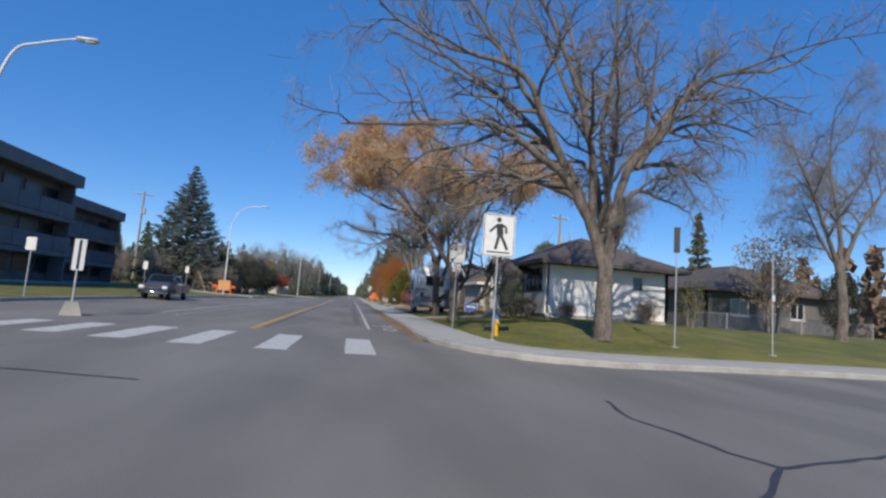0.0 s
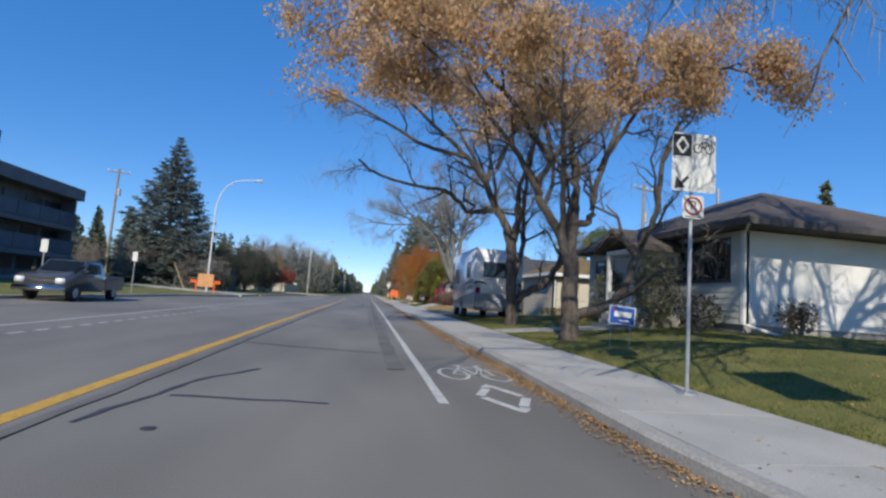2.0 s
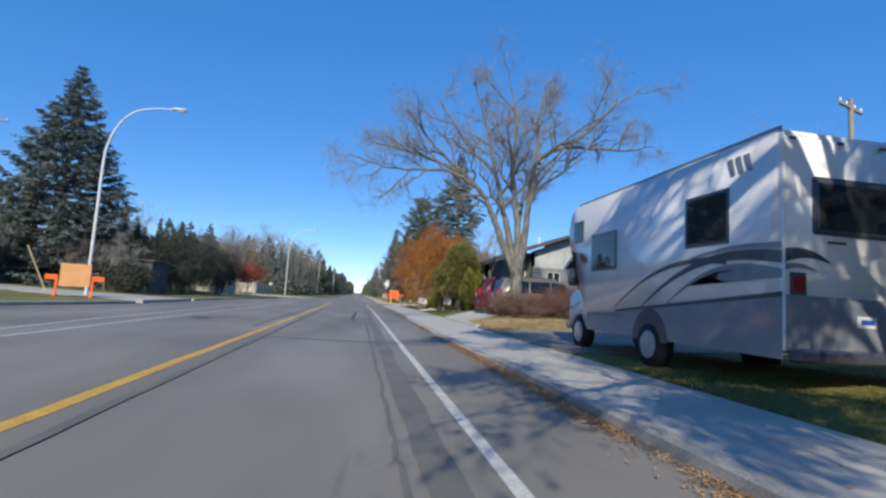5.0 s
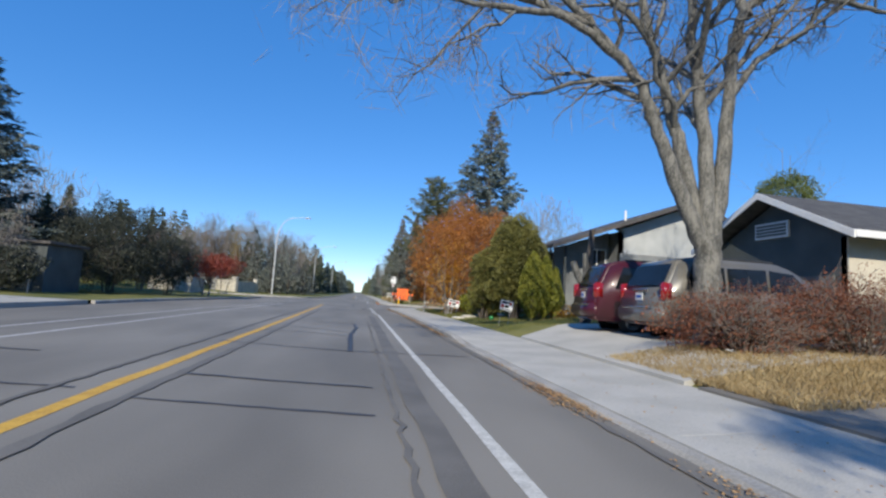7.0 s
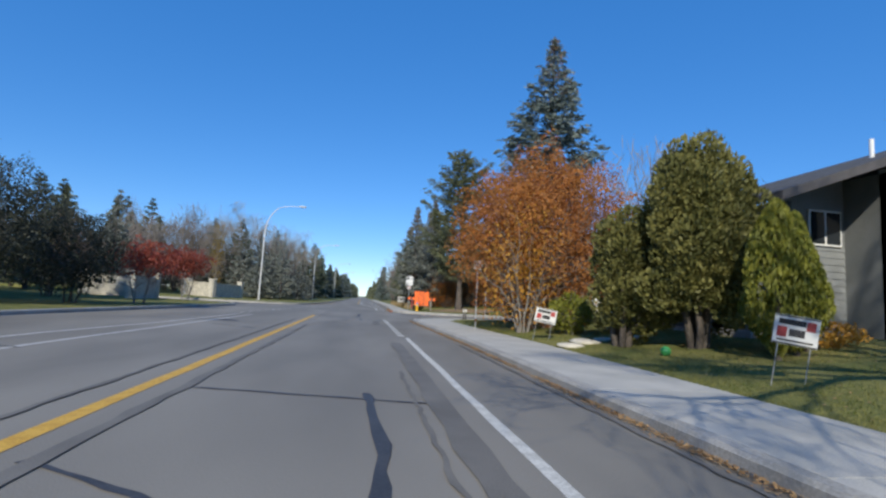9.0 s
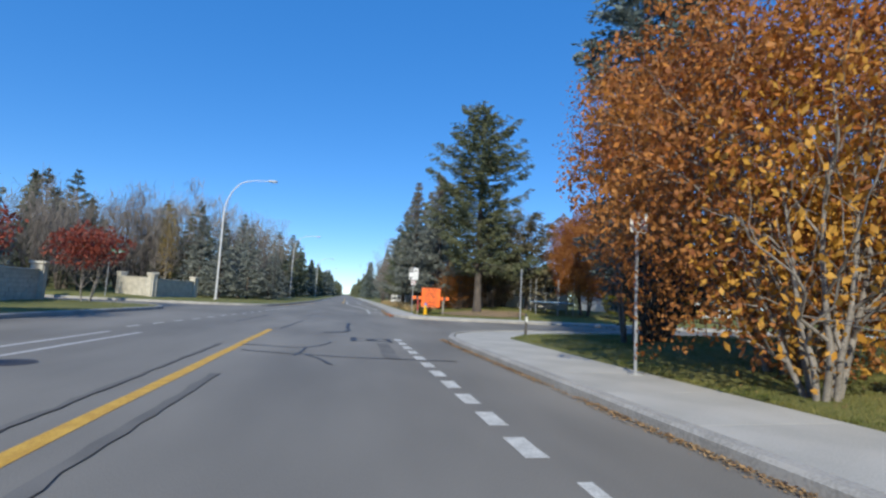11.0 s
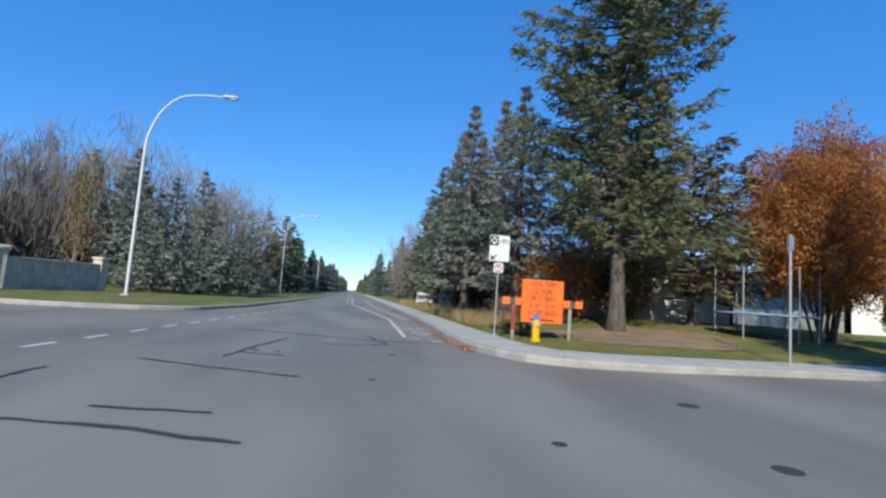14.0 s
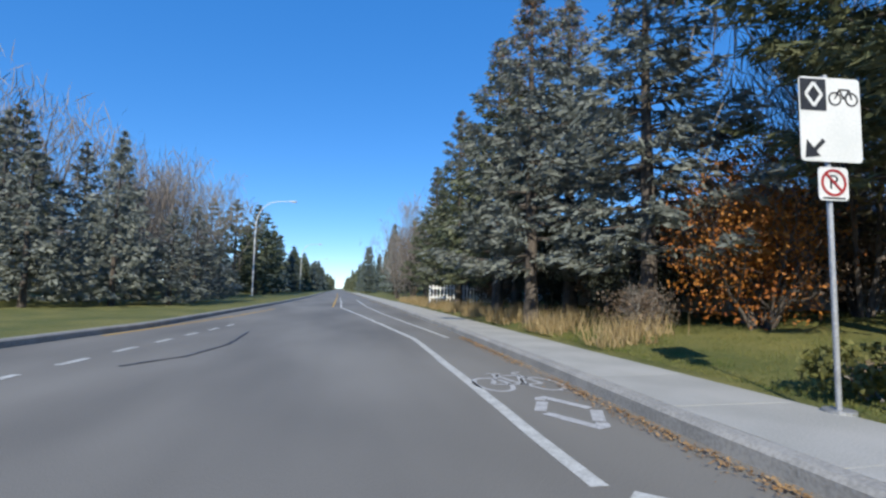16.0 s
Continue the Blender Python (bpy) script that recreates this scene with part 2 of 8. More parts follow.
# ---- plan of the street ----
KERB_LINE_A = [(2.2, -60), (2.2, 1), (3.2, 4), (6, 6), (90, 6), (90, 21.8), (18, 21.3), (9.5, 20.95), (6.2, 20.6), (4.8, 20.75), (3.7, 21.4), (2.75, 22.8),
        (2.25, 24.6), (2.12, 27), (2.2, 31), (2.2, 80), (1.9, 91), (1.98, 92.8), (2.4, 94.3), (3.4, 95.7), (5.2, 96.9), (7.2, 97.7), (11, 98.3), (90, 99.5),
        (90, 107.5), (14, 106.4), (9, 106.35), (5.5, 106.1), (3.5, 106.2), (2.5, 106.8), (2.0, 108.0), (1.82, 109.5), (1.85, 111.5), (2.03, 115), (2.22, 122)]
KERB_LINE_B = [(2.28, 135), (2.28, 700), (-4.6, 700), (-4.6, 170), (-5.0, 145), (-5.9, 123), (-6.8, 117.6), (-8, 116.2), (-10, 115.3), (-14, 115), (-70, 115),
        (-70, 107.6), (-14, 107.6), (-11.5, 107.2), (-10.2, 106.4), (-9.8, 105), (-10.2, 98), (-11.2, 84), (-11.2, 77), (-11.3, 68), (-13.0, 60),
        (-13.3, 45), (-13.2, 33), (-12.9, 30.6), (-14.5, 29.5), (-70, 29), (-70, 15), (-16, 15), (-13.8, 13), (-13.5, 10), (-13.5, -60)]
ROAD = KERB_LINE_A + KERB_LINE_B
RP = np.array(ROAD, float)

def road_gap(P):
    """Distance from the carriageway, below zero on it."""
    d = np.full(len(P), 1e9)
    inside = np.zeros(len(P), bool)
    for a, b in zip(RP, np.roll(RP, -1, 0)):
        ab = b - a
        t = np.clip(((P - a) @ ab) / (ab @ ab), 0, 1)
        d = np.minimum(d, np.linalg.norm(P - a - t[:, None] * ab, axis=1))
        hit = (a[1] > P[:, 1]) != (b[1] > P[:, 1])
        with np.errstate(divide='ignore', invalid='ignore'):
            inside ^= hit & (P[:, 0] < a[0] + (P[:, 1] - a[1]) * (b[0] - a[0]) / (b[1] - a[1]))
    return np.where(inside, -d, d)

def lawn_height(x, y):
    """Height of the lawns: they rise gently from the pavement towards the houses."""
    x, y = np.asarray(x, float), np.asarray(y, float)
    near = np.minimum(np.abs(y - 13.5) - 7.5, np.abs(y - 102.3) - 4.3)
    ease = np.clip((near - 1.0) / 9.0, 0.12, 1.0)
    ease = ease * (1 - 0.7 * np.clip((y - 48) / 5, 0, 1) * np.clip((74 - y) / 5, 0, 1))
    right = 0.15 + 0.095 * np.clip(x - 4.2, 0, 7) * ease
    right = right + 0.3 * np.clip((x - 4.3) / 1.6, 0, 1) * np.clip((y - 59) / 4, 0, 1) * np.clip((75 - y) / 5, 0, 1)
    left = 0.15 + 0.025 * np.clip(-14 - x, 0, 14)
    return np.where(x > 0, right, left)

def lawn(x, y):
    return float(lawn_height(x, y))

def ground_sheet():
    def steps(*spans):
        out = []
        for a, b, s in spans:
            out += list(np.arange(a, b, s))
        return np.array(out + [spans[-1][1]])
    xs = steps((-2500, -500, 500), (-500, -100, 50), (-100, -26, 4), (-26, 26, 0.5), (26, 100, 4), (100, 500, 50), (500, 2500, 500))
    ys = steps((-600, -60, 60), (-60, 0, 4), (0, 150, 0.5), (150, 300, 5), (300, 900, 60), (900, 3000, 300))
    X, Y = np.meshgrid(xs, ys, indexing="ij")
    P = np.stack([X.ravel(), Y.ravel()], 1)
    d = road_gap(P)
    z = lawn_height(P[:, 0], P[:, 1])
    rng = np.random.default_rng(3)
    z = z + rng.normal(size=len(z)) * 0.012
    paved = (d < 2.0) & (P[:, 0] > 1.5) & (P[:, 1] > 20)
    z = np.where(paved, np.minimum(z, 0.09), z)
    z = np.where(paved & (P[:, 1] > 49) & (P[:, 1] < 71), np.minimum(z, -0.02), z)
    z = np.where(d < 0.75, -0.2, z)
    ny = len(ys)
    i, j = np.meshgrid(np.arange(len(xs) - 1), np.arange(ny - 1), indexing="ij")
    Fc = np.stack([i * ny + j, (i + 1) * ny + j, (i + 1) * ny + j + 1, i * ny + j + 1], -1).reshape(-1, 4)
    me = fast_mesh("ground", np.column_stack([P, z]), Fc, GRASS, True)
    return tagged(new("ground", me), "autumn lawn, green going to straw yellow", "ground", kind="structure")

ground_sheet()
bm = bmesh.new()
vs = [bm.verts.new((x, y, 0.0)) for x, y in ROAD]
f = bm.faces.new(vs)
bmesh.ops.triangulate(bm, faces=[f])
bmesh.ops.recalc_face_normals(bm, faces=bm.faces)
if bm.faces[:][0].normal.z < 0:
    bmesh.ops.reverse_faces(bm, faces=bm.faces)
thing("road", bm, ASPHALT, "worn grey asphalt road with sealed cracks", "road", kind="structure")

def line_normals(pts):
    P = np.array(pts, float)
    t = np.gradient(P, axis=0)
    t /= np.linalg.norm(t, axis=1)[:, None]
    return P, np.stack([t[:, 1], -t[:, 0]], 1)

def resample(pts, step):
    P = np.array(pts, float)
    s = np.concatenate([[0], np.cumsum(np.linalg.norm(np.diff(P, axis=0), axis=1))])
    n = max(2, int(round(s[-1] / step)) + 1)
    q = np.linspace(0, s[-1], n)
    return np.stack([np.interp(q, s, P[:, 0]), np.interp(q, s, P[:, 1])], 1)

def dropped(x, y):
    """How far the kerb is lowered where the driveways cross the pavement."""
    if not 0 < x < 6:
        return 0.0
    return 0.115 * min(max((y - 51.0) / 1.6, 0), 1) * min(max((68.6 - y) / 1.6, 0), 1)

def kerb(pts, label, w=0.17, h=0.15, side=1):
    """A kerb swept along a line; its body lies to the right of the line (side 1) or to the left."""
    P, N = line_normals(resample(pts, 0.8))
    N = N * side
    prof = [(0.0, -0.15), (0.0, h - 0.035), (0.035, h), (w, h), (w, -0.15)]
    bm = bmesh.new()
    rows = [[bm.verts.new((p[0] + n[0] * u, p[1] + n[1] * u, z - (dropped(*p) if z > 0 else 0))) for u, z in prof] for p, n in zip(P, N)]
    for a, b in zip(rows, rows[1:]):
        for i in range(len(prof) - 1):
            bm.faces.new((a[i], a[i + 1], b[i + 1], b[i]))
    bm.faces.new(rows[0])
    bm.faces.new(rows[-1][::-1])
    bmesh.ops.recalc_face_normals(bm, faces=bm.faces)
    return thing("kerb", bm, KERB, label, "kerb", kind="structure")

edge_a = ROAD[5:17]
edge_b = ROAD[16:23] + [(60, 99.1)]
edge_c = [(60, 107.1)] + ROAD[25:36] + [(2.2, 320)]
edge_d = [(-4.6, 320)] + ROAD[38:45] + [(-40, 115)]
edge_e = [(-40, 107.6)] + ROAD[47:54] + [(-11.2, 77)]
edge_f = [(-11.3, 68.5)] + ROAD[55:60] + [(-40, 29.3)]
for pts, lab in ((edge_a, "pale concrete kerb round the street corner"), (edge_b, "concrete kerb with dry leaves against it"), (edge_c, "chipped concrete kerb beyond the side street"),
                 (edge_d, "low kerb along the spruce verge"), (edge_e, "low kerb with grass growing over"), (edge_f, "low kerb before the office lawn")):
    kerb(pts, lab)

def pavement(kpts, back, label, step=1.6, z=0.15):
    """A pavement of cast panels between the kerb's back and a back line, each panel a piece."""
    P, N = line_normals(resample(kpts, step))
    A = P + N * 0.175
    B = resample(back, 0.05)
    root = empty("pavement", Matrix.Identity(4), label, "pavement", kind="structure")
    Bi = [B[np.argmin(((B - a) ** 2).sum(1))] for a in A]
    Bi = np.array(Bi)
    rng = np.random.default_rng(5)
    for a0, a1, b0, b1 in zip(A, A[1:], Bi, Bi[1:]):
        q = np.array([a0, b0, b1, a1])
        c = q.mean(0)
        if np.linalg.norm(b1 - b0) < 0.05:
            b1 = b0
        q = c + (q - c) * (1 - 0.003)
        dz = rng.uniform(-0.001, 0.001)
        bm = prism([tuple(p - c) for p in q], -0.12, 0.0)
        top = [e for e in bm.edges if all(v.co.z > -0.01 for v in e.verts)]
        bmesh.ops.bevel(bm, geom=top, offset=0.002, segments=1, affect='EDGES')
        for v in bm.verts:
            if v.co.z > -0.05:
                u = np.linalg.norm(np.array(v.co[:2]) + c - (a0 + a1) / 2) / (np.linalg.norm(b0 - a0) + 1e-6)
                v.co.z -= dropped(c[0] + v.co.x, c[1] + v.co.y) * max(0.0, 1 - max(0.0, u - 0.35) / 0.65)
        part("slab", bm, CONCRETE, root, m=pose(c[0], c[1], z + dz))
    bm = prism([tuple(p) for p in list(A) + list(Bi[::-1])], 0.0, z - 0.03)
    for v in bm.verts:
        v.co.z -= 0.8 * dropped(v.co.x, v.co.y) if v.co.z > 0.05 else 0.0
    part("joint_bed", bm, SOIL, root)
    return root

BACK_A = [(60, 24.0), (18, 23.3), (9, 22.7), (6.6, 22.7), (5.5, 23.1), (4.7, 24.2), (4.3, 25.6), (4.2, 28), (4.25, 50), (4.3, 80), (3.9, 88), (3.8, 93.5)]
BACK_C = [(60, 108.8), (14, 108.2), (8, 107.9), (5, 107.8), (4.0, 108.1), (3.5, 109), (3.4, 111), (3.42, 116), (3.6, 125), (3.8, 140), (3.8, 240)]
pavement([(40, 21.5)] + ROAD[6:16] + [(1.9, 91), (1.95, 92.4)], [(60, 24.0)] + BACK_A[1:], "pale concrete pavement with leaves along the kerb")
pavement([(40, 106.8)] + ROAD[25:36] + [(2.2, 240)], BACK_C, "cracked concrete pavement past the road works sign")
pavement([(1.98, 92.6), (2.4, 94.3), (3.4, 95.7), (5.2, 96.9), (7.2, 97.7), (11, 98.3)], [(3.8, 92.5), (4.2, 93.6), (5.2, 94.6), (7.5, 95.4), (11, 96.2)], "concrete pavement ramp at the side street", z=0.12)

def verge(kpts, depth, label):
    """Turf behind a kerb, a few millimetres proud of the lawn sheet."""
    P, N = line_normals(resample(kpts, 1.0))
    bm = bmesh.new()
    us = [0.165, 0.6, 1.0, depth]
    rows = [[bm.verts.new((*(p + n * u), (0.14 if u < 0.5 else lawn(*(p + n * u)) + 0.008))) for u in us] for p, n in zip(P, N)]
    for a, b in zip(rows, rows[1:]):
        for i in range(len(us) - 1):
            bm.faces.new((a[i], b[i], b[i + 1], a[i + 1]))
    bmesh.ops.recalc_face_normals(bm, faces=bm.faces)
    if sum(f.normal.z for f in bm.faces) < 0:
        bmesh.ops.reverse_faces(bm, faces=bm.faces)
    return thing("verge", bm, GRASS, label, "grass verge", kind="structure")

for pts in (edge_d, edge_e, edge_f):
    verge(pts, 2.2, "worn turf verge behind the kerb")

# ---- markings ----
def mark(name, quads, material, label, z=0.004):
    bm = bmesh.new()
    for q in quads:
        fc = bm.faces.new([bm.verts.new((x, y, z)) for x, y in q])
        if len(q) > 4:
            bmesh.ops.triangulate(bm, faces=[fc])
    for fc in bm.faces:
        fc.normal_update()
        if fc.normal.z < 0:
            fc.normal_flip()
    return thing(name, bm, material, label, "road marking", kind="structure")

def ribbon(pts, w, step=0.6, jitter=0.0, rng=None, rough=0.06):
    P, N = line_normals(resample(pts, step))
    n = len(P)
    ww = np.full(n, w / 2) if rng is None else w / 2 * rng.uniform(1 - rough, 1 + rough, n)
    if jitter:
        P = P + rng.normal(size=P.shape) * jitter
    A, B = P + N * ww[:, None], P - N * ww[:, None]
    return [[tuple(A[i]), tuple(A[i + 1]), tuple(B[i + 1]), tuple(B[i])] for i in range(n - 1)]

rng = np.random.default_rng(11)
WORN = 0.012
for x0, x1, y0, y1 in ((-0.17, 0.5, 20.6, 24.2), (-2.0, -1.35, 20.7, 24.3), (-3.75, -3.1, 20.9, 24.4), (-5.35, -4.65, 21.2, 24.6), (-6.8, -6.15, 21.6, 24.5), (-8.2, -7.6, 21.8, 24.5)):
    n = 14
    yy = np.linspace(y0, y1, n)
    L = [(x0 + rng.normal() * WORN, y) for y in yy]
    R = [(x1 + rng.normal() * WORN, y) for y in yy]
    mark("crosswalk_bar", [[L[i], R[i], R[i + 1], L[i + 1]] for i in range(n - 1)], WHITE_LINE, "white painted crosswalk bar with worn edges")
mark("edge_line", ribbon([(0.63, 28.7), (0.66, 81.8)], 0.12, 1.0, 0.006, rng), WHITE_LINE, "white painted bicycle lane line")
mark("centre_line", ribbon([(-3.0, 25.8), (-3.12, 45), (-3.1, 70), (-3.22, 94.7)], 0.17, 1.0, 0.008, rng), YELLOW_LINE, "yellow painted centre line")
mark("turn_lane_line", ribbon([(-7.4, 31), (-7.6, 45), (-7.9, 58), (-7.8, 67), (-7.5, 79), (-6.9, 84), (-6.6, 92)], 0.12, 1.0, 0.006, rng), FADED_LINE, "faded white turn lane line")
mark("turn_lane_line", ribbon([(-7.05, 46), (-6.8, 60), (-6.55, 68), (-6.4, 78), (-5.9, 92)], 0.12, 1.0, 0.006, rng), FADED_LINE, "faded white lane line beside the turn lane")
for k in range(24):
    y = 30 + k * 0.75
    mark("guide_dash", ribbon([(-6.5, y), (-6.49, y + 0.4)], 0.12, 0.4, 0.004, rng), FADED_LINE, "short white guide dash")
for k in range(21):
    y = 93.6 + k * 1.5
    x = -6.84 + (y - 93.6) * 0.09
    mark("guide_dash", ribbon([(x, y), (x + 0.055, y + 0.72)], 0.12, 0.4, 0.004, rng), WHITE_LINE, "short white guide dash across the junction")
for k in range(11):
    y = 82.32 + k * 0.98
    mark("bicycle_dash", ribbon([(0.55 - 0.005 * k, y), (0.55 - 0.005 * k, y + 0.58)], 0.2, 0.3, 0.004, rng), WHITE_LINE, "white dash where the bicycle lane crosses the junction")
mark("bicycle_dash", ribbon([(0.72, 110.75), (0.98, 110.5)], 0.14, 0.3), WHITE_LINE, "white dash at the lane end")
mark("bicycle_dash", ribbon([(1.2, 110.2), (1.5, 109.95)], 0.14, 0.3), WHITE_LINE, "white dash at the lane end")
mark("edge_line", ribbon([(0.6, 110.9), (0.82, 119.8), (0.0, 130), (-0.8, 138.7)], 0.13, 1.0, 0.006, rng), WHITE_LINE, "white painted bicycle lane line")
mark("edge_line", ribbon([(1.7, 120.1), (1.15, 130), (0.85, 140), (0.85, 160)], 0.11, 1.0, 0.006, rng), WHITE_LINE, "white line of the lane beyond")
mark("edge_line", ribbon([(-0.8, 138.7), (-0.75, 150), (-0.75, 175)], 0.12, 1.0, 0.006, rng), WHITE_LINE, "white lane line running on")
mark("centre_line", ribbon([(-6.1, 120.5), (-4.9, 129), (-4.3, 136)], 0.12, 1.0, 0.006, rng), YELLOW_LINE, "yellow line beside the kerb")
mark("centre_line", ribbon([(-1.3, 140), (-1.2, 165), (-1.2, 250)], 0.12, 2.0, 0.006, rng), YELLOW_LINE, "yellow centre line running uphill")

def ring(cx, cy, r, w, n=26, sy=1.0):
    a = np.linspace(0, 2 * math.pi, n)
    return ribbon([(cx + r * math.cos(t), cy + sy * r * math.sin(t)) for t in a], w, 0.12)

def bicycle_mark(x, y, material, long=2.4):
    """The bicycle and the broken diamond painted in the lane, drawn out along it."""
    q = ring(x - 0.33, y, 0.22, 0.06, sy=long) + ring(x + 0.33, y, 0.22, 0.06, sy=long)
    for a, b in (((-0.33, 0), (-0.1, 0.3)), ((-0.1, 0.3), (0.22, 0.3)), ((0.22, 0.3), (0.05, -0.02)), ((0.05, -0.02), (-0.1, 0.3)), ((0.05, -0.02), (0.33, 0.0)),
                 ((0.33, 0.0), (0.2, 0.4)), ((0.2, 0.4), (0.33, 0.43)), ((-0.2, 0.38), (0.0, 0.38)), ((-0.1, 0.3), (-0.12, 0.38)), ((-0.33, 0), (0.05, -0.02))):
        q += ribbon([(x + a[0], y + a[1] * long), (x + b[0], y + b[1] * long)], 0.06, 0.5)
    d = y - 0.7 * long
    h = 0.34 * long
    for pts in (((-0.1, 0.68), (-0.02, 0.96), (0.27, 0.1)), ((0.29, -0.02), (0.1, -0.62)), ((0.1, -0.68), (0.02, -0.96), (-0.27, -0.1)), ((-0.29, 0.02), (-0.1, 0.6))):
        q += ribbon([(x + u, d + v * h) for u, v in pts], 0.12, 0.12)
    return mark("bicycle_symbol", q, material, "white bicycle and diamond painted on the asphalt")

bicycle_mark(1.45, 30.9, WHITE_LINE)
bicycle_mark(1.28, 114.1, FADED_LINE, 2.0)

SEALS = []
def cracks(lines, w=0.1, material=None):
    q = []
    for pts in lines:
        q += ribbon(pts, w, *((0.22, 0.012, rng, 0.35) if w <= 0.1 else (0.3, 0.01, rng, 0.3) if w < 0.19 and len(pts) != 3 else (0.7, 0.01, rng, 0.16)))
    SEALS.append(1)
    return mark("crack_seal", q, material or TAR, "dark tar sealing over a crack in the asphalt", z=0.0045 + 0.0002 * len(SEALS))

SEAL_LINES_A = [[(3.6, 16.6), (3.3, 15.6), (3.5, 14.8), (3.55, 14.2), (3.7, 13.8)], [(3.7, 13.8), (4.5, 14.0), (6.5, 14.5), (9, 15.2)], [(3.7, 13.8), (2.9, 13.1), (2.2, 11.5)], [(-5.2, 17.3), (-3.5, 16.9), (-2.6, 16.7)],
           [(-3.0, 33.9), (-1.8, 33.4), (-0.8, 33.2), (0.3, 33.0)], [(-2.9, 39.7), (-1.4, 39.1), (-0.2, 38.9)], [(-2.5, 27.5), (-2.2, 29.5), (-1.7, 30.5)], [(-2.2, 28.6), (-0.6, 28.5)],
           [(-2.6, 54.6), (-1.2, 54.3), (1.6, 54.2)], [(-2.7, 59.8), (-1.4, 59.5), (-0.3, 59.3)], [(-4.5, 60.4), (-3.4, 60.2)]]
SEAL_LINES_B = [[(-3.3, 65.4), (-2.0, 64.9), (-0.7, 64.5), (0.2, 64.45), (1.8, 64.4)], [(-3.0, 68.7), (-1.7, 68.4), (-0.7, 67.9)], [(-2.8, 70.6), (-1.6, 69.8), (-0.7, 69.1)],
           [(-2.6, 73.2), (-0.9, 72.8), (0.2, 72.6)], [(-3.2, 90.1), (-2.4, 89.8), (-1.8, 89.7), (-1.4, 90.5), (-1.3, 91.2)], [(-1.8, 89.9), (-1.8, 89.0), (-1.9, 88.3)],
           [(-3.0, 89.0), (-2.3, 88.7), (-1.6, 88.5), (-1.1, 88.3), (-0.2, 88.2), (1.2, 88.1)], [(-1.7, 88.5), (-1.4, 87.9), (-1.2, 87.2)], [(-2.7, 100.0), (-2.9, 96.6), (-3.0, 95.2)]]
SEAL_LINES_C = [[(-4.9, 98.0), (-4.7, 101), (-4.6, 104.0)], [(-4.4, 99.8), (-2.7, 99.6), (-0.9, 99.5), (1.4, 99.4)], [(-3.9, 105.0), (-2.9, 104.5), (-1.6, 104.0)],
           [(-2.9, 105.6), (-2.7, 107.1), (-2.3, 109.0)], [(-2.9, 106.3), (-2.0, 106.0)], [(-0.4, 110.6), (-0.3, 109.6), (0.0, 108.8), (-0.4, 108.4), (-1.4, 108.1)],
           [(-3.9, 110.7), (-2.4, 110.2), (-1.2, 109.7), (-0.3, 109.45), (1.3, 109.4)], [(-4.0, 115.9), (-3.4, 116.9), (-3.1, 118.7), (-3.2, 121.5)], [(-5.5, 84.2), (-4.3, 83.4), (-3.9, 83.0)],
           [(-6.2, 63.0), (-5.2, 62.8)]]
SEAL_LINES_D = [[(-7.2, 76.5), (-6.3, 76.3)], [(-0.7, 92.5), (0.25, 92.5)], [(-0.75, 91.8), (0.25, 91.75)], [(-3.7, 101.62), (-2.7, 101.42), (-1.7, 101.07)], [(-3.2, 102.08), (-2.1, 101.95)], [(-2.65, 61.28), (-1.5, 60.95), (-0.25, 60.72)]]
for ln in SEAL_LINES_A + SEAL_LINES_B + SEAL_LINES_C + SEAL_LINES_D:
    cracks([ln], 0.062)
for ln, w in (([(-0.6, 73.1), (-0.5, 70.8), (-0.65, 68.1), (-0.6, 64.4)], 0.11), ([(-2.72, 57), (-2.7, 64.2), (-2.7, 69.3), (-2.7, 78), (-2.72, 86)], 0.12), ([(-2.75, 26.5), (-2.72, 40), (-2.7, 57)], 0.11),
              ([(-0.8, 99.6), (-0.9, 96.8), (-0.8, 95.5), (-1.0, 94.6), (-1.6, 94.1)], 0.13), ([(-0.72, 92.75), (-0.72, 91.6)], 0.15), ([(0.2, 92.5), (0.22, 91.6)], 0.15),
              ([(0.22, 31), (0.17, 45), (0.2, 57), (0.22, 75), (0.2, 80)], 0.27), ([(-0.1, 40), (-0.08, 57), (-0.05, 75)], 0.05), ([(2.0, 56), (2.02, 66), (1.95, 80)], 0.08), ([(-3.6, 58), (-3.6, 90)], 0.07), ([(-0.02, 91.2), (-0.05, 88.2)], 0.28)):
    cracks([ln], w, PATCH if ln[-1][1] - ln[0][1] > 12 or w > 0.2 else None)

def disc(x, y, r, material, label, name):
    a = np.linspace(0, 2 * math.pi, 20)[:-1]
    return mark(name, [[(x + r * math.cos(t), y + r * math.sin(t)) for t in a]], material, label, z=0.006)

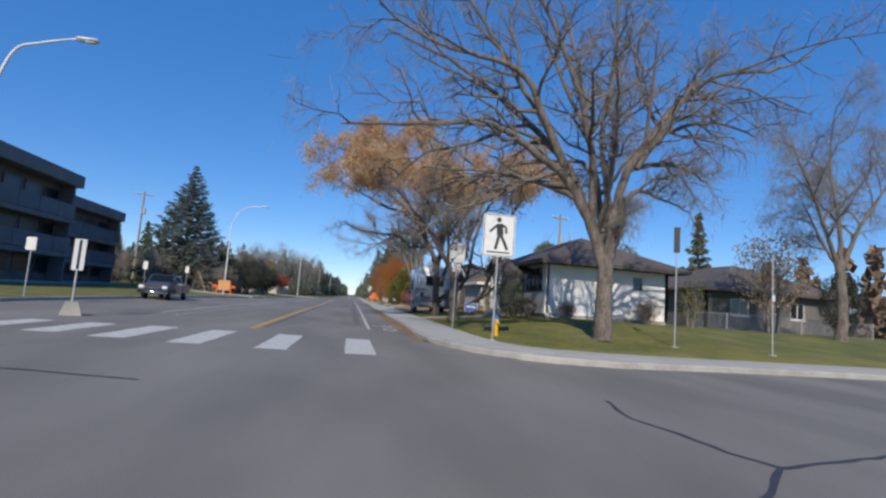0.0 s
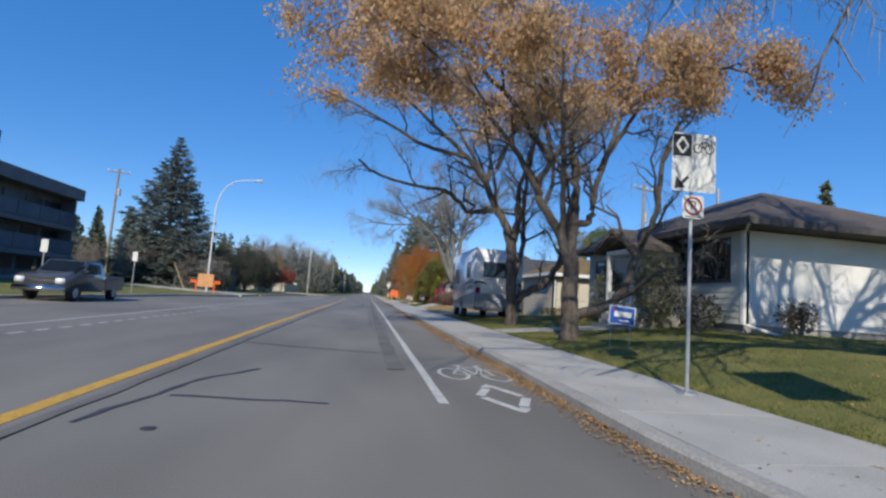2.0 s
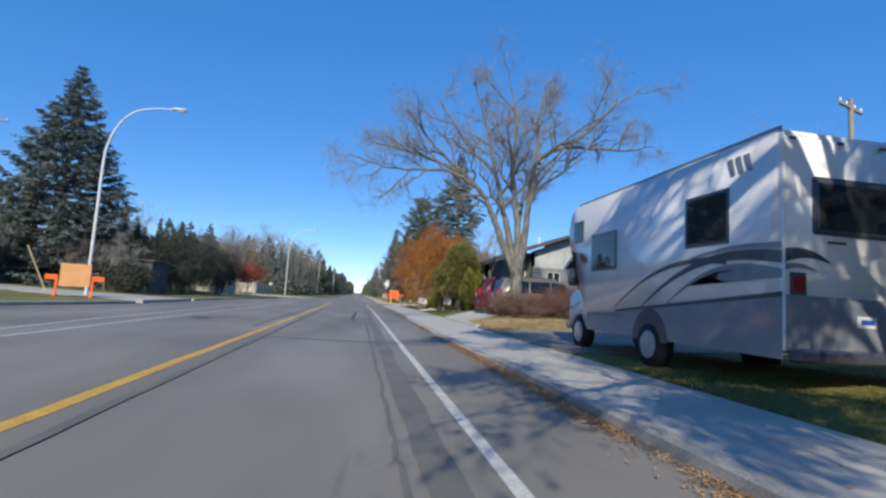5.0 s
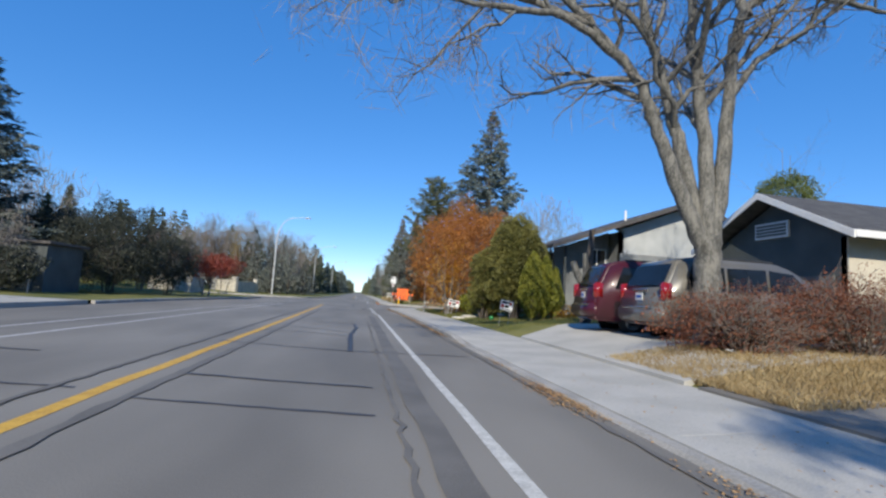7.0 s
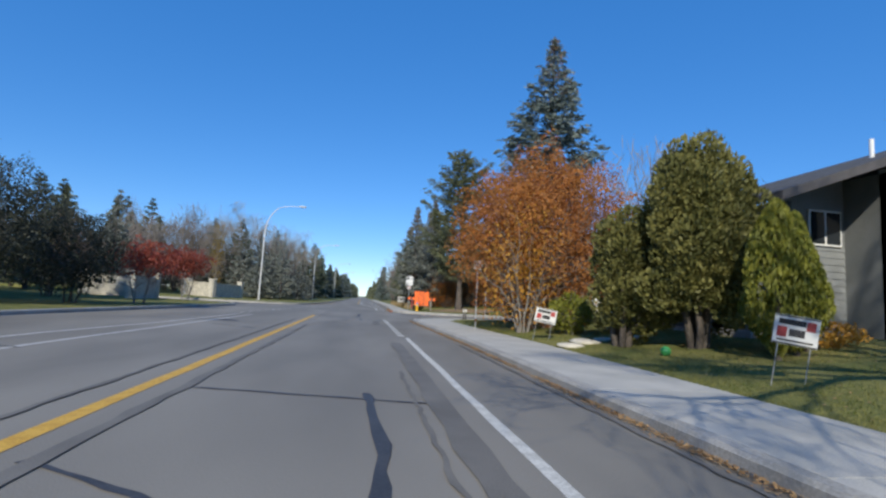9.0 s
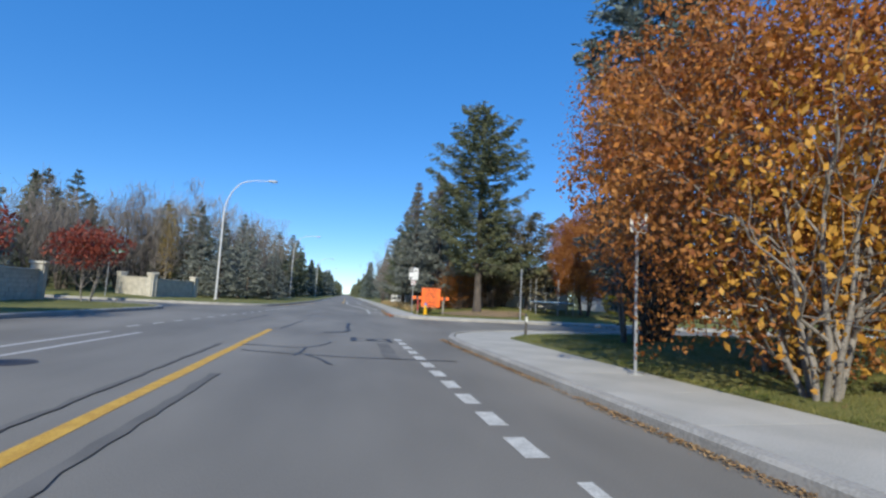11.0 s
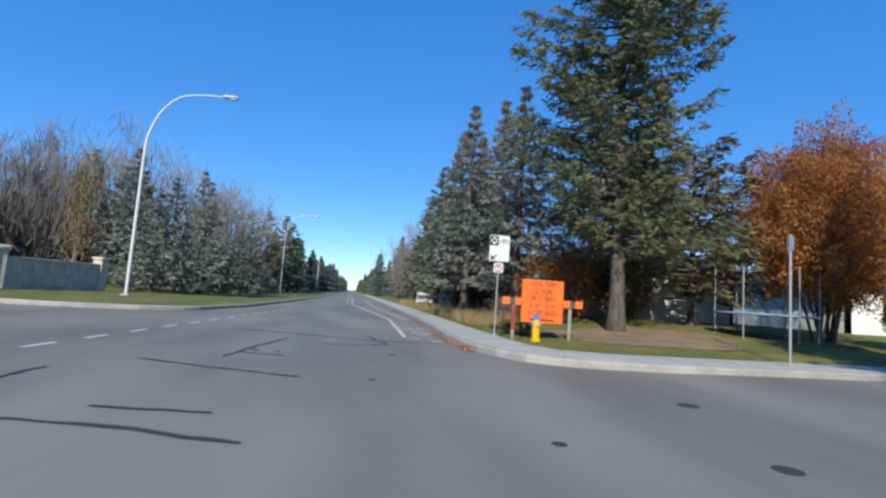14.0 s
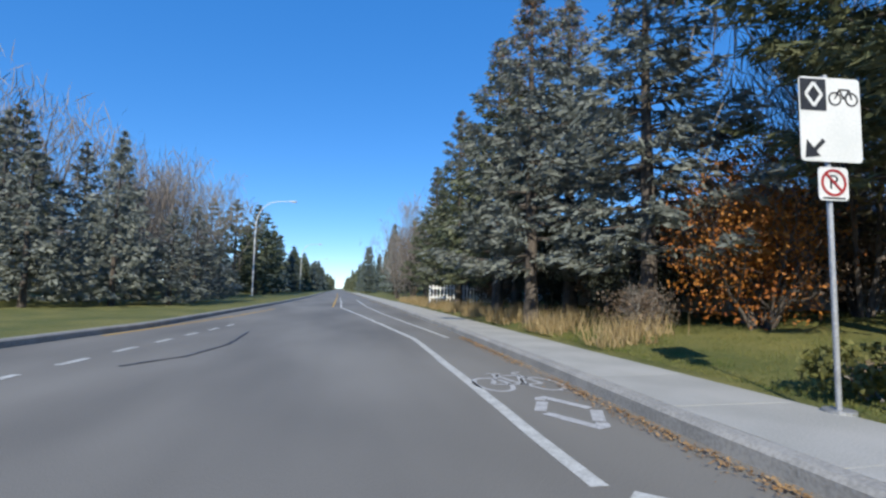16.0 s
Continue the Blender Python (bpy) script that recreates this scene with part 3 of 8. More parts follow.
IRON = surf("cast_iron", (0.05, 0.045, 0.045), (0.1, 0.09, 0.085), scale=12, rough=0.6, bump=0.5, fine=50, metal=0.5)
disc(-0.25, 92.15, 0.17, IRON, "round cast iron manhole lid set in a tar square", "manhole_lid")
disc(-5.9, 60.4, 0.35, IRON, "round cast iron manhole lid in the far lane", "manhole_lid")
disc(-5.6, 86.6, 0.35, IRON, "round cast iron manhole lid in the far lane", "manhole_lid")
for x, y, r in ((0.4, 99.0, 0.07), (-0.1, 106.8, 0.09), (-2.6, 106.6, 0.08), (-2.2, 106.5, 0.06), (2.6, 100.6, 0.12), (0.9, 101.2, 0.07), (-0.6, 104.0, 0.06), (3.5, 103.0, 0.14), (-1.9, 27.4, 0.06)):
    disc(x, y, r, TAR, "small oil stain on the asphalt", "oil_stain")

def slab_patch(name, pts, z, material, label, category, thick=0.2):
    bm = prism(pts, -thick, 0)
    bmesh.ops.subdivide_edges(bm, edges=bm.edges[:], cuts=5, use_grid_fill=True)
    for v in bm.verts:
        v.co.z += lawn(v.co.x, v.co.y) + z
    return thing(name, bm, material, label, category, kind="structure")

slab_patch("driveway", [(4.2, 60.9), (13.5, 63.2), (13.5, 69.6), (6.6, 69.9), (4.25, 68.3)], 0.06, CONCRETE, "pale concrete driveway beside the vans", "driveway")
slab_patch("driveway", [(4.2, 52.2), (9.9, 52.2), (9.9, 58.9), (4.2, 60.6)], 0.03, ASPHALT, "grey asphalt driveway in front of the garage", "driveway")
slab_patch("driveway", [(-11.25, 69.2), (-22, 70.5), (-22, 76.2), (-11.2, 76.4)], 0.02, CONCRETE, "pale concrete driveway apron across the verge", "driveway")
slab_patch("path", [(4.25, 39.2), (8.6, 38.9), (8.6, 40.2), (4.25, 40.4)], 0.03, CONCRETE, "narrow concrete path to the porch", "garden path")

def leaf_litter(name, P, size, material, label, seed):
    r = np.random.default_rng(seed)
    n = len(P)
    a = r.uniform(0, 6.28, n)
    s = size * r.uniform(0.6, 1.3, n)
    u = np.stack([np.cos(a), np.sin(a), r.uniform(-0.4, 0.4, n)], 1) * s[:, None]
    v = np.stack([-np.sin(a), np.cos(a), r.uniform(-0.4, 0.4, n)], 1) * s[:, None] * 0.6
    V = np.stack([P - u, P - v, P + u, P + v], 1).reshape(-1, 3)
    return tagged(new(name, fast_mesh(name, V, np.arange(4 * n).reshape(n, 4), material)), label, "leaves", kind="stuff")

def gutter(y0, y1, n, spread, seed, x_off=0.0):
    r = np.random.default_rng(seed)
    y = r.uniform(y0, y1, n)
    keep = np.sin(y * 1.9) + np.sin(y * 0.63 + 1) + r.normal(size=n) * 0.7 > np.where((y > 56) & (y < 70), 0.9, -1.4)
    y = y[keep]
    x = np.interp(y, [24, 31, 80, 91, 93, 108, 109.5, 111.5, 115, 122, 135], [2.3, 2.2, 2.2, 1.9, 1.9, 1.9, 1.72, 1.75, 1.95, 2.15, 2.2]) + x_off - np.abs(r.normal(size=len(y))) * spread
    return np.column_stack([x, y, r.uniform(0.01, 0.04, len(y))])

LITTER = leaf_mat("fallen_leaf", (0.3, 0.17, 0.07), (0.52, 0.33, 0.15), 0.15, 0.35)
leaf_litter("fallen_leaves", gutter(24.5, 62, 28000, 0.17, 31), 0.018, LITTER, "drift of dry orange leaves in the gutter", 32)
leaf_litter("fallen_leaves", gutter(62, 93, 9000, 0.07, 33), 0.018, LITTER, "thin line of dry leaves along the kerb", 34)
leaf_litter("fallen_leaves", gutter(108, 120, 3000, 0.1, 35), 0.018, LITTER, "few dry leaves along the kerb", 36)
r = np.random.default_rng(37)
q = np.column_stack([2.4 + 1.8 * r.beta(1.0, 2.2, 700), r.uniform(25, 62, 700)])
leaf_litter("fallen_leaves", np.column_stack([q, np.full(700, 0.16)]), 0.018, LITTER, "scattered dry leaves on the pavement", 38)
q = np.column_stack([r.uniform(4.4, 12, 5200), np.concatenate([r.uniform(24, 50, 3600), r.uniform(70, 92, 1600)])])
leaf_litter("fallen_leaves", np.column_stack([q, lawn_height(q[:, 0], q[:, 1]) + 0.02]), 0.024, LITTER, "scattered dry leaves on the lawn", 39)

def turf(name, x0, x1, y0, y1, n, h, material, label, seed, lean=0.5, clump=False):
    """Single blades of grass over a stretch of lawn."""
    r = np.random.default_rng(seed)
    x = x0 + (x1 - x0) * r.uniform(0, 1, n) ** 1.5
    y = r.uniform(y0, y1, n)
    P = np.column_stack([x, y])
    d = road_gap(P)
    keep = (d > (2.05 if x0 > 0 else 0.25)) | ((d > 1.75) & (y > 108))
    if clump:
        keep &= np.sin(x * 2.3 + 1) * np.cos(y * 1.7) + r.normal(size=n) * 0.4 > 0.1
    x, y = x[keep], y[keep]
    n = len(x)
    z = lawn_height(x, y) - 0.01
    a = r.uniform(0, 6.28, n)
    hh = h * r.uniform(0.5, 1.3, n)
    w = min(h * 0.12, 0.014)
    base = np.column_stack([x, y, z])
    side = np.column_stack([np.cos(a), np.sin(a), np.zeros(n)]) * w
    tip = base + np.column_stack([r.normal(size=n) * lean * hh, r.normal(size=n) * lean * hh, hh])
    V = np.stack([base - side, base + side, tip], 1).reshape(-1, 3)
    return tagged(new(name, fast_mesh(name, V, np.arange(3 * n).reshape(n, 3), material)), label, "grass", kind="stuff")

turf("grass", 4.2, 13, 23, 50, 130000, 0.045, BLADE, "short green and yellowing lawn grass", 51)
turf("grass", 4.2, 12, 70.3, 97, 90000, 0.045, BLADE, "short green and yellowing lawn grass", 52)
turf("grass", 3.2, 12, 108, 120, 55000, 0.045, BLADE, "thin dry lawn grass on the corner", 53)
turf("dry_grass", 3.6, 6.2, 116.5, 150, 16000, 0.5, DRYGRASS, "tall straw-coloured grass under the spruces", 54, 0.35, True)
turf("dry_grass", 4.4, 11, 59.2, 63.4, 34000, 0.12, DRYGRASS, "straw-coloured grass at the foot of the hedge", 55, 0.6)


# bare needle-strewn soil round the fir
def soil_patch(cx, cy, rx, ry, seed, label):
    bm = bmesh.new()
    rows = []
    for k in range(7):
        u = k / 6
        rows.append([bm.verts.new((cx + rx * u * math.cos(a) * w, cy + ry * u * math.sin(a) * w, 0)) for a, w in ((6.2832 * i / 40, 1 + 0.3 * noise.noise(Vector((math.cos(6.2832 * i / 40) * 2, math.sin(6.2832 * i / 40) * 2, seed)))) for i in range(40))])
    for a, b in zip(rows[1:], rows[2:]):
        for i in range(40):
            bm.faces.new((a[i], b[i], b[(i + 1) % 40], a[(i + 1) % 40]))
    bm.faces.new(rows[1])
    for v in rows[0]:
        bm.verts.remove(v)
    for v in bm.verts:
        v.co.z = lawn(v.co.x, v.co.y) + 0.02
    return thing("bare_soil", bm, NEEDLES, label, "soil", kind="structure")

NEEDLES = surf("needle_litter", (0.17, 0.115, 0.065), (0.3, 0.205, 0.12), scale=1.2, rough=0.95, bump=0.6, fine=30)
soil_patch(8.4, 111.9, 3.1, 2.5, 3, "brown needle-strewn soil under the fir")
# ---- plants ----
def wander(p0, p1, rng, n, amp):
    t = np.linspace(0, 1, n)[:, None]
    P = np.array(p0) * (1 - t) + np.array(p1) * t
    off = np.cumsum(rng.normal(size=(n, 3)) * amp, axis=0)
    off -= off[0] + (off[-1] - off[0]) * t
    return P + off

def smooth_path(pts, n):
    """A rounded path through the given places."""
    P = np.array(pts, float)
    k = len(P)
    s = np.linspace(0, k - 1, n)
    out = []
    for v in s:
        i = min(int(v), k - 2)
        t = v - i
        p0, p1, p2, p3 = P[max(i - 1, 0)], P[i], P[i + 1], P[min(i + 2, k - 1)]
        out.append(0.5 * (2 * p1 + (p2 - p0) * t + (2 * p0 - 5 * p1 + 4 * p2 - p3) * t * t + (3 * p1 - p0 - 3 * p2 + p3) * t ** 3))
    return np.array(out)

def sprout(rng, P, R, out, tips, level, last, count, ratio, droop, spread=0.9, floor=0.15):
    """Side branches along a limb, each with its own side branches, down to twigs."""
    L = np.linalg.norm(np.diff(P, axis=0), axis=1).sum()
    for i in range(count):
        f = floor + (1 - floor) * (i + rng.uniform(0.2, 0.9)) / count
        k = min(int(f * (len(P) - 1)), len(P) - 2)
        base = P[k] + (P[k + 1] - P[k]) * (f * (len(P) - 1) - k)
        along = P[k + 1] - P[k]
        along /= np.linalg.norm(along) + 1e-9
        side = np.cross(along, rng.normal(size=3))
        side /= np.linalg.norm(side) + 1e-9
        d = along * rng.uniform(0.5, 1.0) + side * spread + np.array([0, 0, 0.25 if level < last else droop])
        d /= np.linalg.norm(d)
        ln = max(L * ratio * (1.15 - 0.6 * f), 0.35) * rng.uniform(0.7, 1.25)
        if level == last:
            ln = min(ln, 1.5)
        n = 6 if level < last else 4
        t = np.linspace(0, 1, n)[:, None]
        Q = base + d * ln * t + np.array([0, 0, 1.0]) * (droop * ln * 0.35 * t ** 2)
        Q[1:] += rng.normal(size=(n - 1, 3)) * ln * 0.03
        r0 = min(R[k] * 0.62, 0.014 + ln * (0.02 if level == 1 else 0.015))
        Rr = np.linspace(r0, max(0.004, r0 * 0.25), n)
        out[level].append((Q, Rr, 6 if level == 1 else 4 if level == 2 else 3))
        if level < last:
            sprout(rng, Q, Rr, out, tips, level + 1, last, count if level + 1 < last else max(3, count - 1), ratio * 0.95, droop, spread)
        else:
            tips.append(Q[-1])
            tips.append(Q[2])

def broad_tree(name, m, limbs, trunk_r, seed, label, count=6, last=3, ratio=0.42, droop=-0.3, leaf=None, leaf_n=0, leaf_size=0.12, leaf_where=None, bark=None, group="", twig=None, haze=0, clump=0.17):
    """A bare or thinly leaved tree: limbs given as lists of places from the trunk's foot up, the first one the trunk."""
    rng = np.random.default_rng(seed)
    out, tips = {0: [], 1: [], 2: [], 3: [], 4: []}, []
    for i, (pts, r0, r1) in enumerate(limbs):
        n = 5 * len(pts)
        P = smooth_path(pts, n)
        P[1:-1] += rng.normal(size=(n - 2, 3)) * 0.02
        R = np.linspace(r0, r1, n)
        if i == 0:
            R[:3] *= np.array([1.45, 1.18, 1.05])
        out[0].append((P, R, 12 if i == 0 else 9))
        if i > 0:
            sprout(rng, P, R, out, tips, 1, last, count, ratio, droop, floor=0.25)
    root = empty(name, m, label, "tree", group)
    child("trunk", tubes("trunk", out[0], bark or BARK), root)
    child("branch", tubes("branch", out[1] + out[2], bark or BARK), root)["kind"] = "stuff"
    crown = child("crown", tubes("crown", out[3] + out[4], twig or TWIG), root)
    if haze:
        T = np.array(tips)
        c = T[rng.integers(0, len(T), haze)] + rng.normal(size=(haze, 3)) * 0.22
        child("twig_mass", leaves("twig_mass", c, rng, 0.62, twig or TWIG, aim=np.array([0, 0, -0.4]), narrow=0.016), crown)["kind"] = "stuff"
    if leaf is not None and leaf_n:
        T = np.array(tips)
        if leaf_where is not None:
            T = T[leaf_where(T)]
        c = T[rng.integers(0, len(T), leaf_n)]
        P = c + rng.normal(size=c.shape) * np.array([clump, clump, clump * 1.2]) - np.array([0, 0, 0.12])
        child("foliage", leaves("foliage", P, rng, leaf_size, leaf, aim=np.array([0, 0, -0.6])), root, "dry ochre leaves in hanging clusters")
    return root

def conifer_meshes(name, height, radius, seed, needle, whorls=34, per=9, dense=1.0, fine=True, narrow=0.2, bare=0.06, lift=0.1, ragged=0.15, tuft=0.3, power=0.85, top=0.0, lumps=0.0, cap=99.0, up=0.45):
    """Trunk and crown of a spruce: whorls of boughs with hanging sprays of needles."""
    rng = np.random.default_rng(seed)
    tr = [(np.array([[0, 0, -0.1], [0.03, 0.02, height * 0.4], [0, 0, height * 0.97]]), np.array([height * 0.017, height * 0.011, 0.012]), 8)]
    boughs, pts, aims, sizes = [], [], [], []
    for w in range(whorls):
        f = (w + rng.uniform(0, 0.7)) / whorls
        z = height * (bare + (1 - bare) * f)
        reach = radius * max((1 - f) ** power, top) * (0.85 + 0.15 * math.sin(w * 2.1)) + 0.06
        reach = min(reach, cap)
        k = max(4, int(per * (1 - 0.45 * f)))
        a0 = rng.uniform(0, 6.28)
        for i in range(k):
            a = a0 + 6.283 * (i + rng.uniform(-0.3, 0.3)) / k
            L = reach * rng.uniform(1 - 2 * ragged, 1 + ragged)
            if lumps:
                L *= max(0.25, 1 + lumps * 2.2 * noise.noise(Vector((math.cos(a) * 1.6, math.sin(a) * 1.6, z * 0.55 + seed))))
            n = max(3, int(L / 0.28))
            t = np.linspace(0.0, 1, n + 1)
            rise = lift * L * t + up * f * L * t - 0.32 * L * (1 - f) * t ** 1.5 + 0.16 * L * t ** 3
            B = np.stack([np.cos(a) * L * t, np.sin(a) * L * t, z + rise], 1)
            boughs.append((B, np.linspace(0.012 + 0.012 * L, 0.004, n + 1), 3))
            side = np.array([-np.sin(a), np.cos(a), 0])
            out = np.array([np.cos(a), np.sin(a), 0])
            for j in range(1, n + 1):
                m = int(7 * dense)
                wdt = 0.34 * L * (1 - 0.75 * t[j]) + 0.08
                s = rng.uniform(-1, 1, m)
                p = B[j] + side * (s * wdt)[:, None] + np.array([0, 0, -1.0]) * (np.abs(s) * wdt * 0.25 + rng.uniform(0, 0.14, m))[:, None] - out * (rng.uniform(0, 0.25, m))[:, None]
                pts.append(p)
                aims.append(out * 0.6 + side * (s * 0.9)[:, None] + np.array([0, 0, -0.35]))
    lead = height * 0.97 + np.linspace(-1.2, 0.35, 40)
    pts.append(np.stack([rng.normal(size=40) * 0.06, rng.normal(size=40) * 0.06, lead], 1))
    aims.append(np.tile([0, 0, 1.0], (40, 1)))
    P, A = np.concatenate(pts), np.concatenate(aims)
    crown = leaves(name + "_crown", P, rng, tuft, needle, aim=A, narrow=narrow)
    return tubes(name + "_trunk", tr, DARKBARK), crown, tubes(name + "_bough", boughs, DARKBARK) if fine else None

def ragged_meshes(name, height, env, seed, needle, boughs=130, sprays=10, tufts=9, tuft=0.26, narrow=0.3, bare=0.1, sag=0.25, tip=0.2, rise=0.1, vary=0.4, gaps=0.0, hang=0.3, cones=0, fine=True, layers=0):
    """Trunk and crown of an uneven conifer. env: (share of the height, reach in metres); each bough carries fans of side sprays."""
    rng = np.random.default_rng(seed)
    E = np.array(env, float)
    lean = rng.normal(size=2) * 0.006 * height
    tr = [(np.array([[0, 0, -0.15], [0, 0, height * 0.08], [lean[0], lean[1], height * 0.5], [0, 0, height * 0.98]]), np.array([height * 0.024, height * 0.017, height * 0.011, 0.012]), 9)]
    arms, pts, aims, cpts, sizes = [], [], [], [], []
    down = np.array([0, 0, -1.0])
    for i in range(boughs):
        f = bare + (1 - bare) * (i + rng.uniform(0, 1)) / boughs
        if layers:
            f = (round(f * layers) + rng.normal() * 0.12) / layers
        f = min(max(f, bare), 0.995)
        z = height * f
        a = i * 2.39996 + rng.normal() * 0.45
        L = np.interp(f, E[:, 0], E[:, 1]) * rng.uniform(1 - vary, 1.08) + 0.08
        L *= max(0.35, 1 + gaps * 2.0 * noise.noise(Vector((math.cos(a) * 1.4, math.sin(a) * 1.4, z * 0.4 + seed))))
        n = max(3, int(L / 0.3))
        t = np.linspace(0, 1, n + 1)
        aa = a + rng.normal() * 0.22 * t
        zz = z + L * (rise * t * (0.4 + 1.6 * f) - sag * (1 - f) * t ** 1.3 + tip * t ** 3)
        B = np.stack([np.cos(aa) * L * t, np.sin(aa) * L * t, zz], 1)
        arms.append((B, np.linspace(0.012 + 0.013 * L, 0.004, n + 1), 4))
        out = np.array([math.cos(aa[-1]), math.sin(aa[-1]), 0.12])
        side = np.array([-out[1], out[0], 0])
        ns = max(3, int(sprays * L / 2.2))
        ts = np.concatenate([[1.0], 0.22 + 0.78 * rng.uniform(0, 1, ns) ** 0.8])
        for k, v in enumerate(ts):
            base = np.array([np.interp(v, t, B[:, c]) for c in range(3)])
            th = 0.0 if k == 0 else rng.uniform(0.35, 1.15) * (1 if k % 2 else -1)
            d = out * math.cos(th) + side * math.sin(th)
            ln = (0.36 * L * (1 - 0.75 * v) + 0.06 + 0.18 * min(L, 1.0)) * rng.uniform(0.65, 1.15)
            u = np.linspace(0.05, 1, tufts)[:, None]
            p = base + d * ln * u + down * hang * ln * u ** 1.4 + rng.normal(size=(tufts, 3)) * np.array([0.06, 0.06, 0.05])
            pts.append(p)
            sizes.append(np.full(tufts, tuft * (0.5 + 0.5 * min(1.0, L / 1.3))))
            aims.append(np.tile(d * 0.9 + down * hang * 0.8, (tufts, 1)) + side * rng.uniform(-0.9, 0.9, tufts)[:, None])
            if cones and f > 0.72 and k < 3:
                cpts.append(base + rng.normal(size=(cones, 3)) * 0.12 + down * 0.1)
    lead = height * 0.97 + np.linspace(-1.0, 0.35, 40)
    pts.append(np.stack([rng.normal(size=40) * 0.03, rng.normal(size=40) * 0.03, lead], 1))
    sizes.append(np.full(40, tuft * 0.6))
    aims.append(np.tile([0, 0, 1.0], (40, 1)))
    crown = leaves(name + "_crown", np.concatenate(pts), rng, np.concatenate(sizes), needle, aim=np.concatenate(aims), narrow=narrow)
    cone = leaves(name + "_cones", np.concatenate(cpts), rng, 0.11, CONE, aim=down, narrow=0.4) if cpts else None
    return tubes(name + "_trunk", tr, DARKBARK), crown, tubes(name + "_bough", arms, DARKBARK) if fine else None, cone

def conifer(name, meshes, m, label, group=""):
    root = empty(name, m, label, "tree", group)
    child("trunk", meshes[0], root)
    child("crown", meshes[1], root)
    if meshes[2] is not None:
        child("bough", meshes[2], root)["kind"] = "stuff"
    if len(meshes) > 3 and meshes[3] is not None:
        child("cone", meshes[3], root, "brown hanging cones near the top")["kind"] = "stuff"
    return root

def blob_points(rng, n, radii, bumps=0.22, shell=0.35, lobes=None):
    """Points in the outer shell of an uneven mass."""
    d = rng.normal(size=(n, 3))
    d /= np.linalg.norm(d, axis=1)[:, None]
    k = np.array([noise.noise(Vector(v * 2.1)) * 0.6 + noise.noise(Vector(v * 5.0 + 3.0)) * 0.4 for v in d])
    r = (1 + bumps * k * 2) * (1 - shell * rng.uniform(0, 1, n) ** 1.6)
    return d * r[:, None] * np.array(radii), d

def shrub(name, m, radii, seed, n, size, leaf, label, stems=7, bumps=0.22, shell=0.4, stem_mat=None, lift=0.15, category="bush", group="", crown_label="", aimed=0.8, splay=0.5, twigs=True):
    """A many-stemmed bush: stems from the ground and an uneven mass of leaves."""
    rng = np.random.default_rng(seed)
    root = empty(name, m, label, category, group)
    P, d = blob_points(rng, n, radii, bumps, shell)
    zc = radii[2] * (1 + lift)
    P[:, 2] += zc
    P = P[P[:, 2] > 0.03]
    d = d[:len(P)]
    paths = []
    for i in range(stems):
        a = rng.uniform(0, 6.28)
        e = np.array([math.cos(a) * radii[0] * splay * rng.uniform(0.4, 1), math.sin(a) * radii[1] * splay * rng.uniform(0.4, 1), zc * rng.uniform(0.9, 1.5)])
        S = wander((math.cos(a) * 0.12 * radii[0], math.sin(a) * 0.12 * radii[1], -0.05), e, rng, 7, 0.04)
        r0 = 0.02 + 0.012 * radii[2]
        paths.append((S, np.linspace(r0, r0 * 0.3, 7), 5))
        if twigs:
            o = {1: [], 2: []}
            sprout(rng, S, np.linspace(r0, r0 * 0.3, 7), o, [], 1, 2, 6, 0.5, 0.1)
            paths += o[1] + o[2]
    child("stem", tubes("stem", paths, stem_mat or TWIG), root)
    child("foliage", leaves("foliage", P, rng, size, leaf, aim=np.array([0, 0, 0.3])), root, crown_label)
    return root

def at(x, y, turn=0.0, dz=0.0):
    return pose(x, y, lawn(x, y) + dz, 0, 0, turn)

def limb(r0, r1, *pts):
    return ([(x, y, z) for x, y, z in pts], r0, r1)

# corner elm, bare, with hanging twigs
ELM_LIMBS_A = [limb(0.34, 0.25, (0, 0, -0.15), (0.0, 0.0, 1.2), (-0.03, 0, 2.9)),
    limb(0.22, 0.04, (-0.05, 0, 2.5), (-0.7, 0.0, 4.1), (-1.6, -0.1, 5.4), (-2.6, -0.3, 6.0), (-4.4, -0.6, 6.8), (-6.6, -0.9, 6.5), (-9.4, -1.2, 6.0)),
    limb(0.16, 0.03, (-1.5, -0.1, 5.3), (-2.6, -0.4, 7.2), (-3.8, -0.7, 8.8), (-6.6, -1.2, 9.0), (-8.6, -1.5, 9.8)),
    limb(0.18, 0.03, (-0.9, 0, 4.4), (-1.4, 0.4, 6.0), (-2.8, 0.8, 7.6), (-5.4, 1.3, 9.6), (-8.2, 1.7, 10.8)),
    limb(0.17, 0.03, (-0.6, 0, 4.0), (-1.0, -0.6, 6.4), (-2.4, -1.2, 9.4), (-4.6, -1.8, 12.4))]
ELM_LIMBS_B = [limb(0.12, 0.02, (-1.8, 0.2, 6.4), (-3.4, 0.0, 8.6), (-5.6, -0.6, 11.0), (-7.4, -0.8, 12.4)),
    limb(0.1, 0.02, (-0.6, 0.6, 7.4), (-1.8, 0.9, 10.0), (-3.4, 1.2, 13.4)),
    limb(0.1, 0.02, (0.3, 0.9, 8.4), (0.2, 0.2, 11.0), (-0.2, -0.4, 14.0)),
    limb(0.1, 0.02, (0.9, -0.3, 6.1), (2.6, 0.2, 8.6), (4.6, 0.6, 10.4)),
    limb(0.13, 0.025, (-1.3, 0, 4.9), (-2.6, 0.4, 5.4), (-4.2, 0.9, 5.5), (-5.8, 1.2, 5.2))]
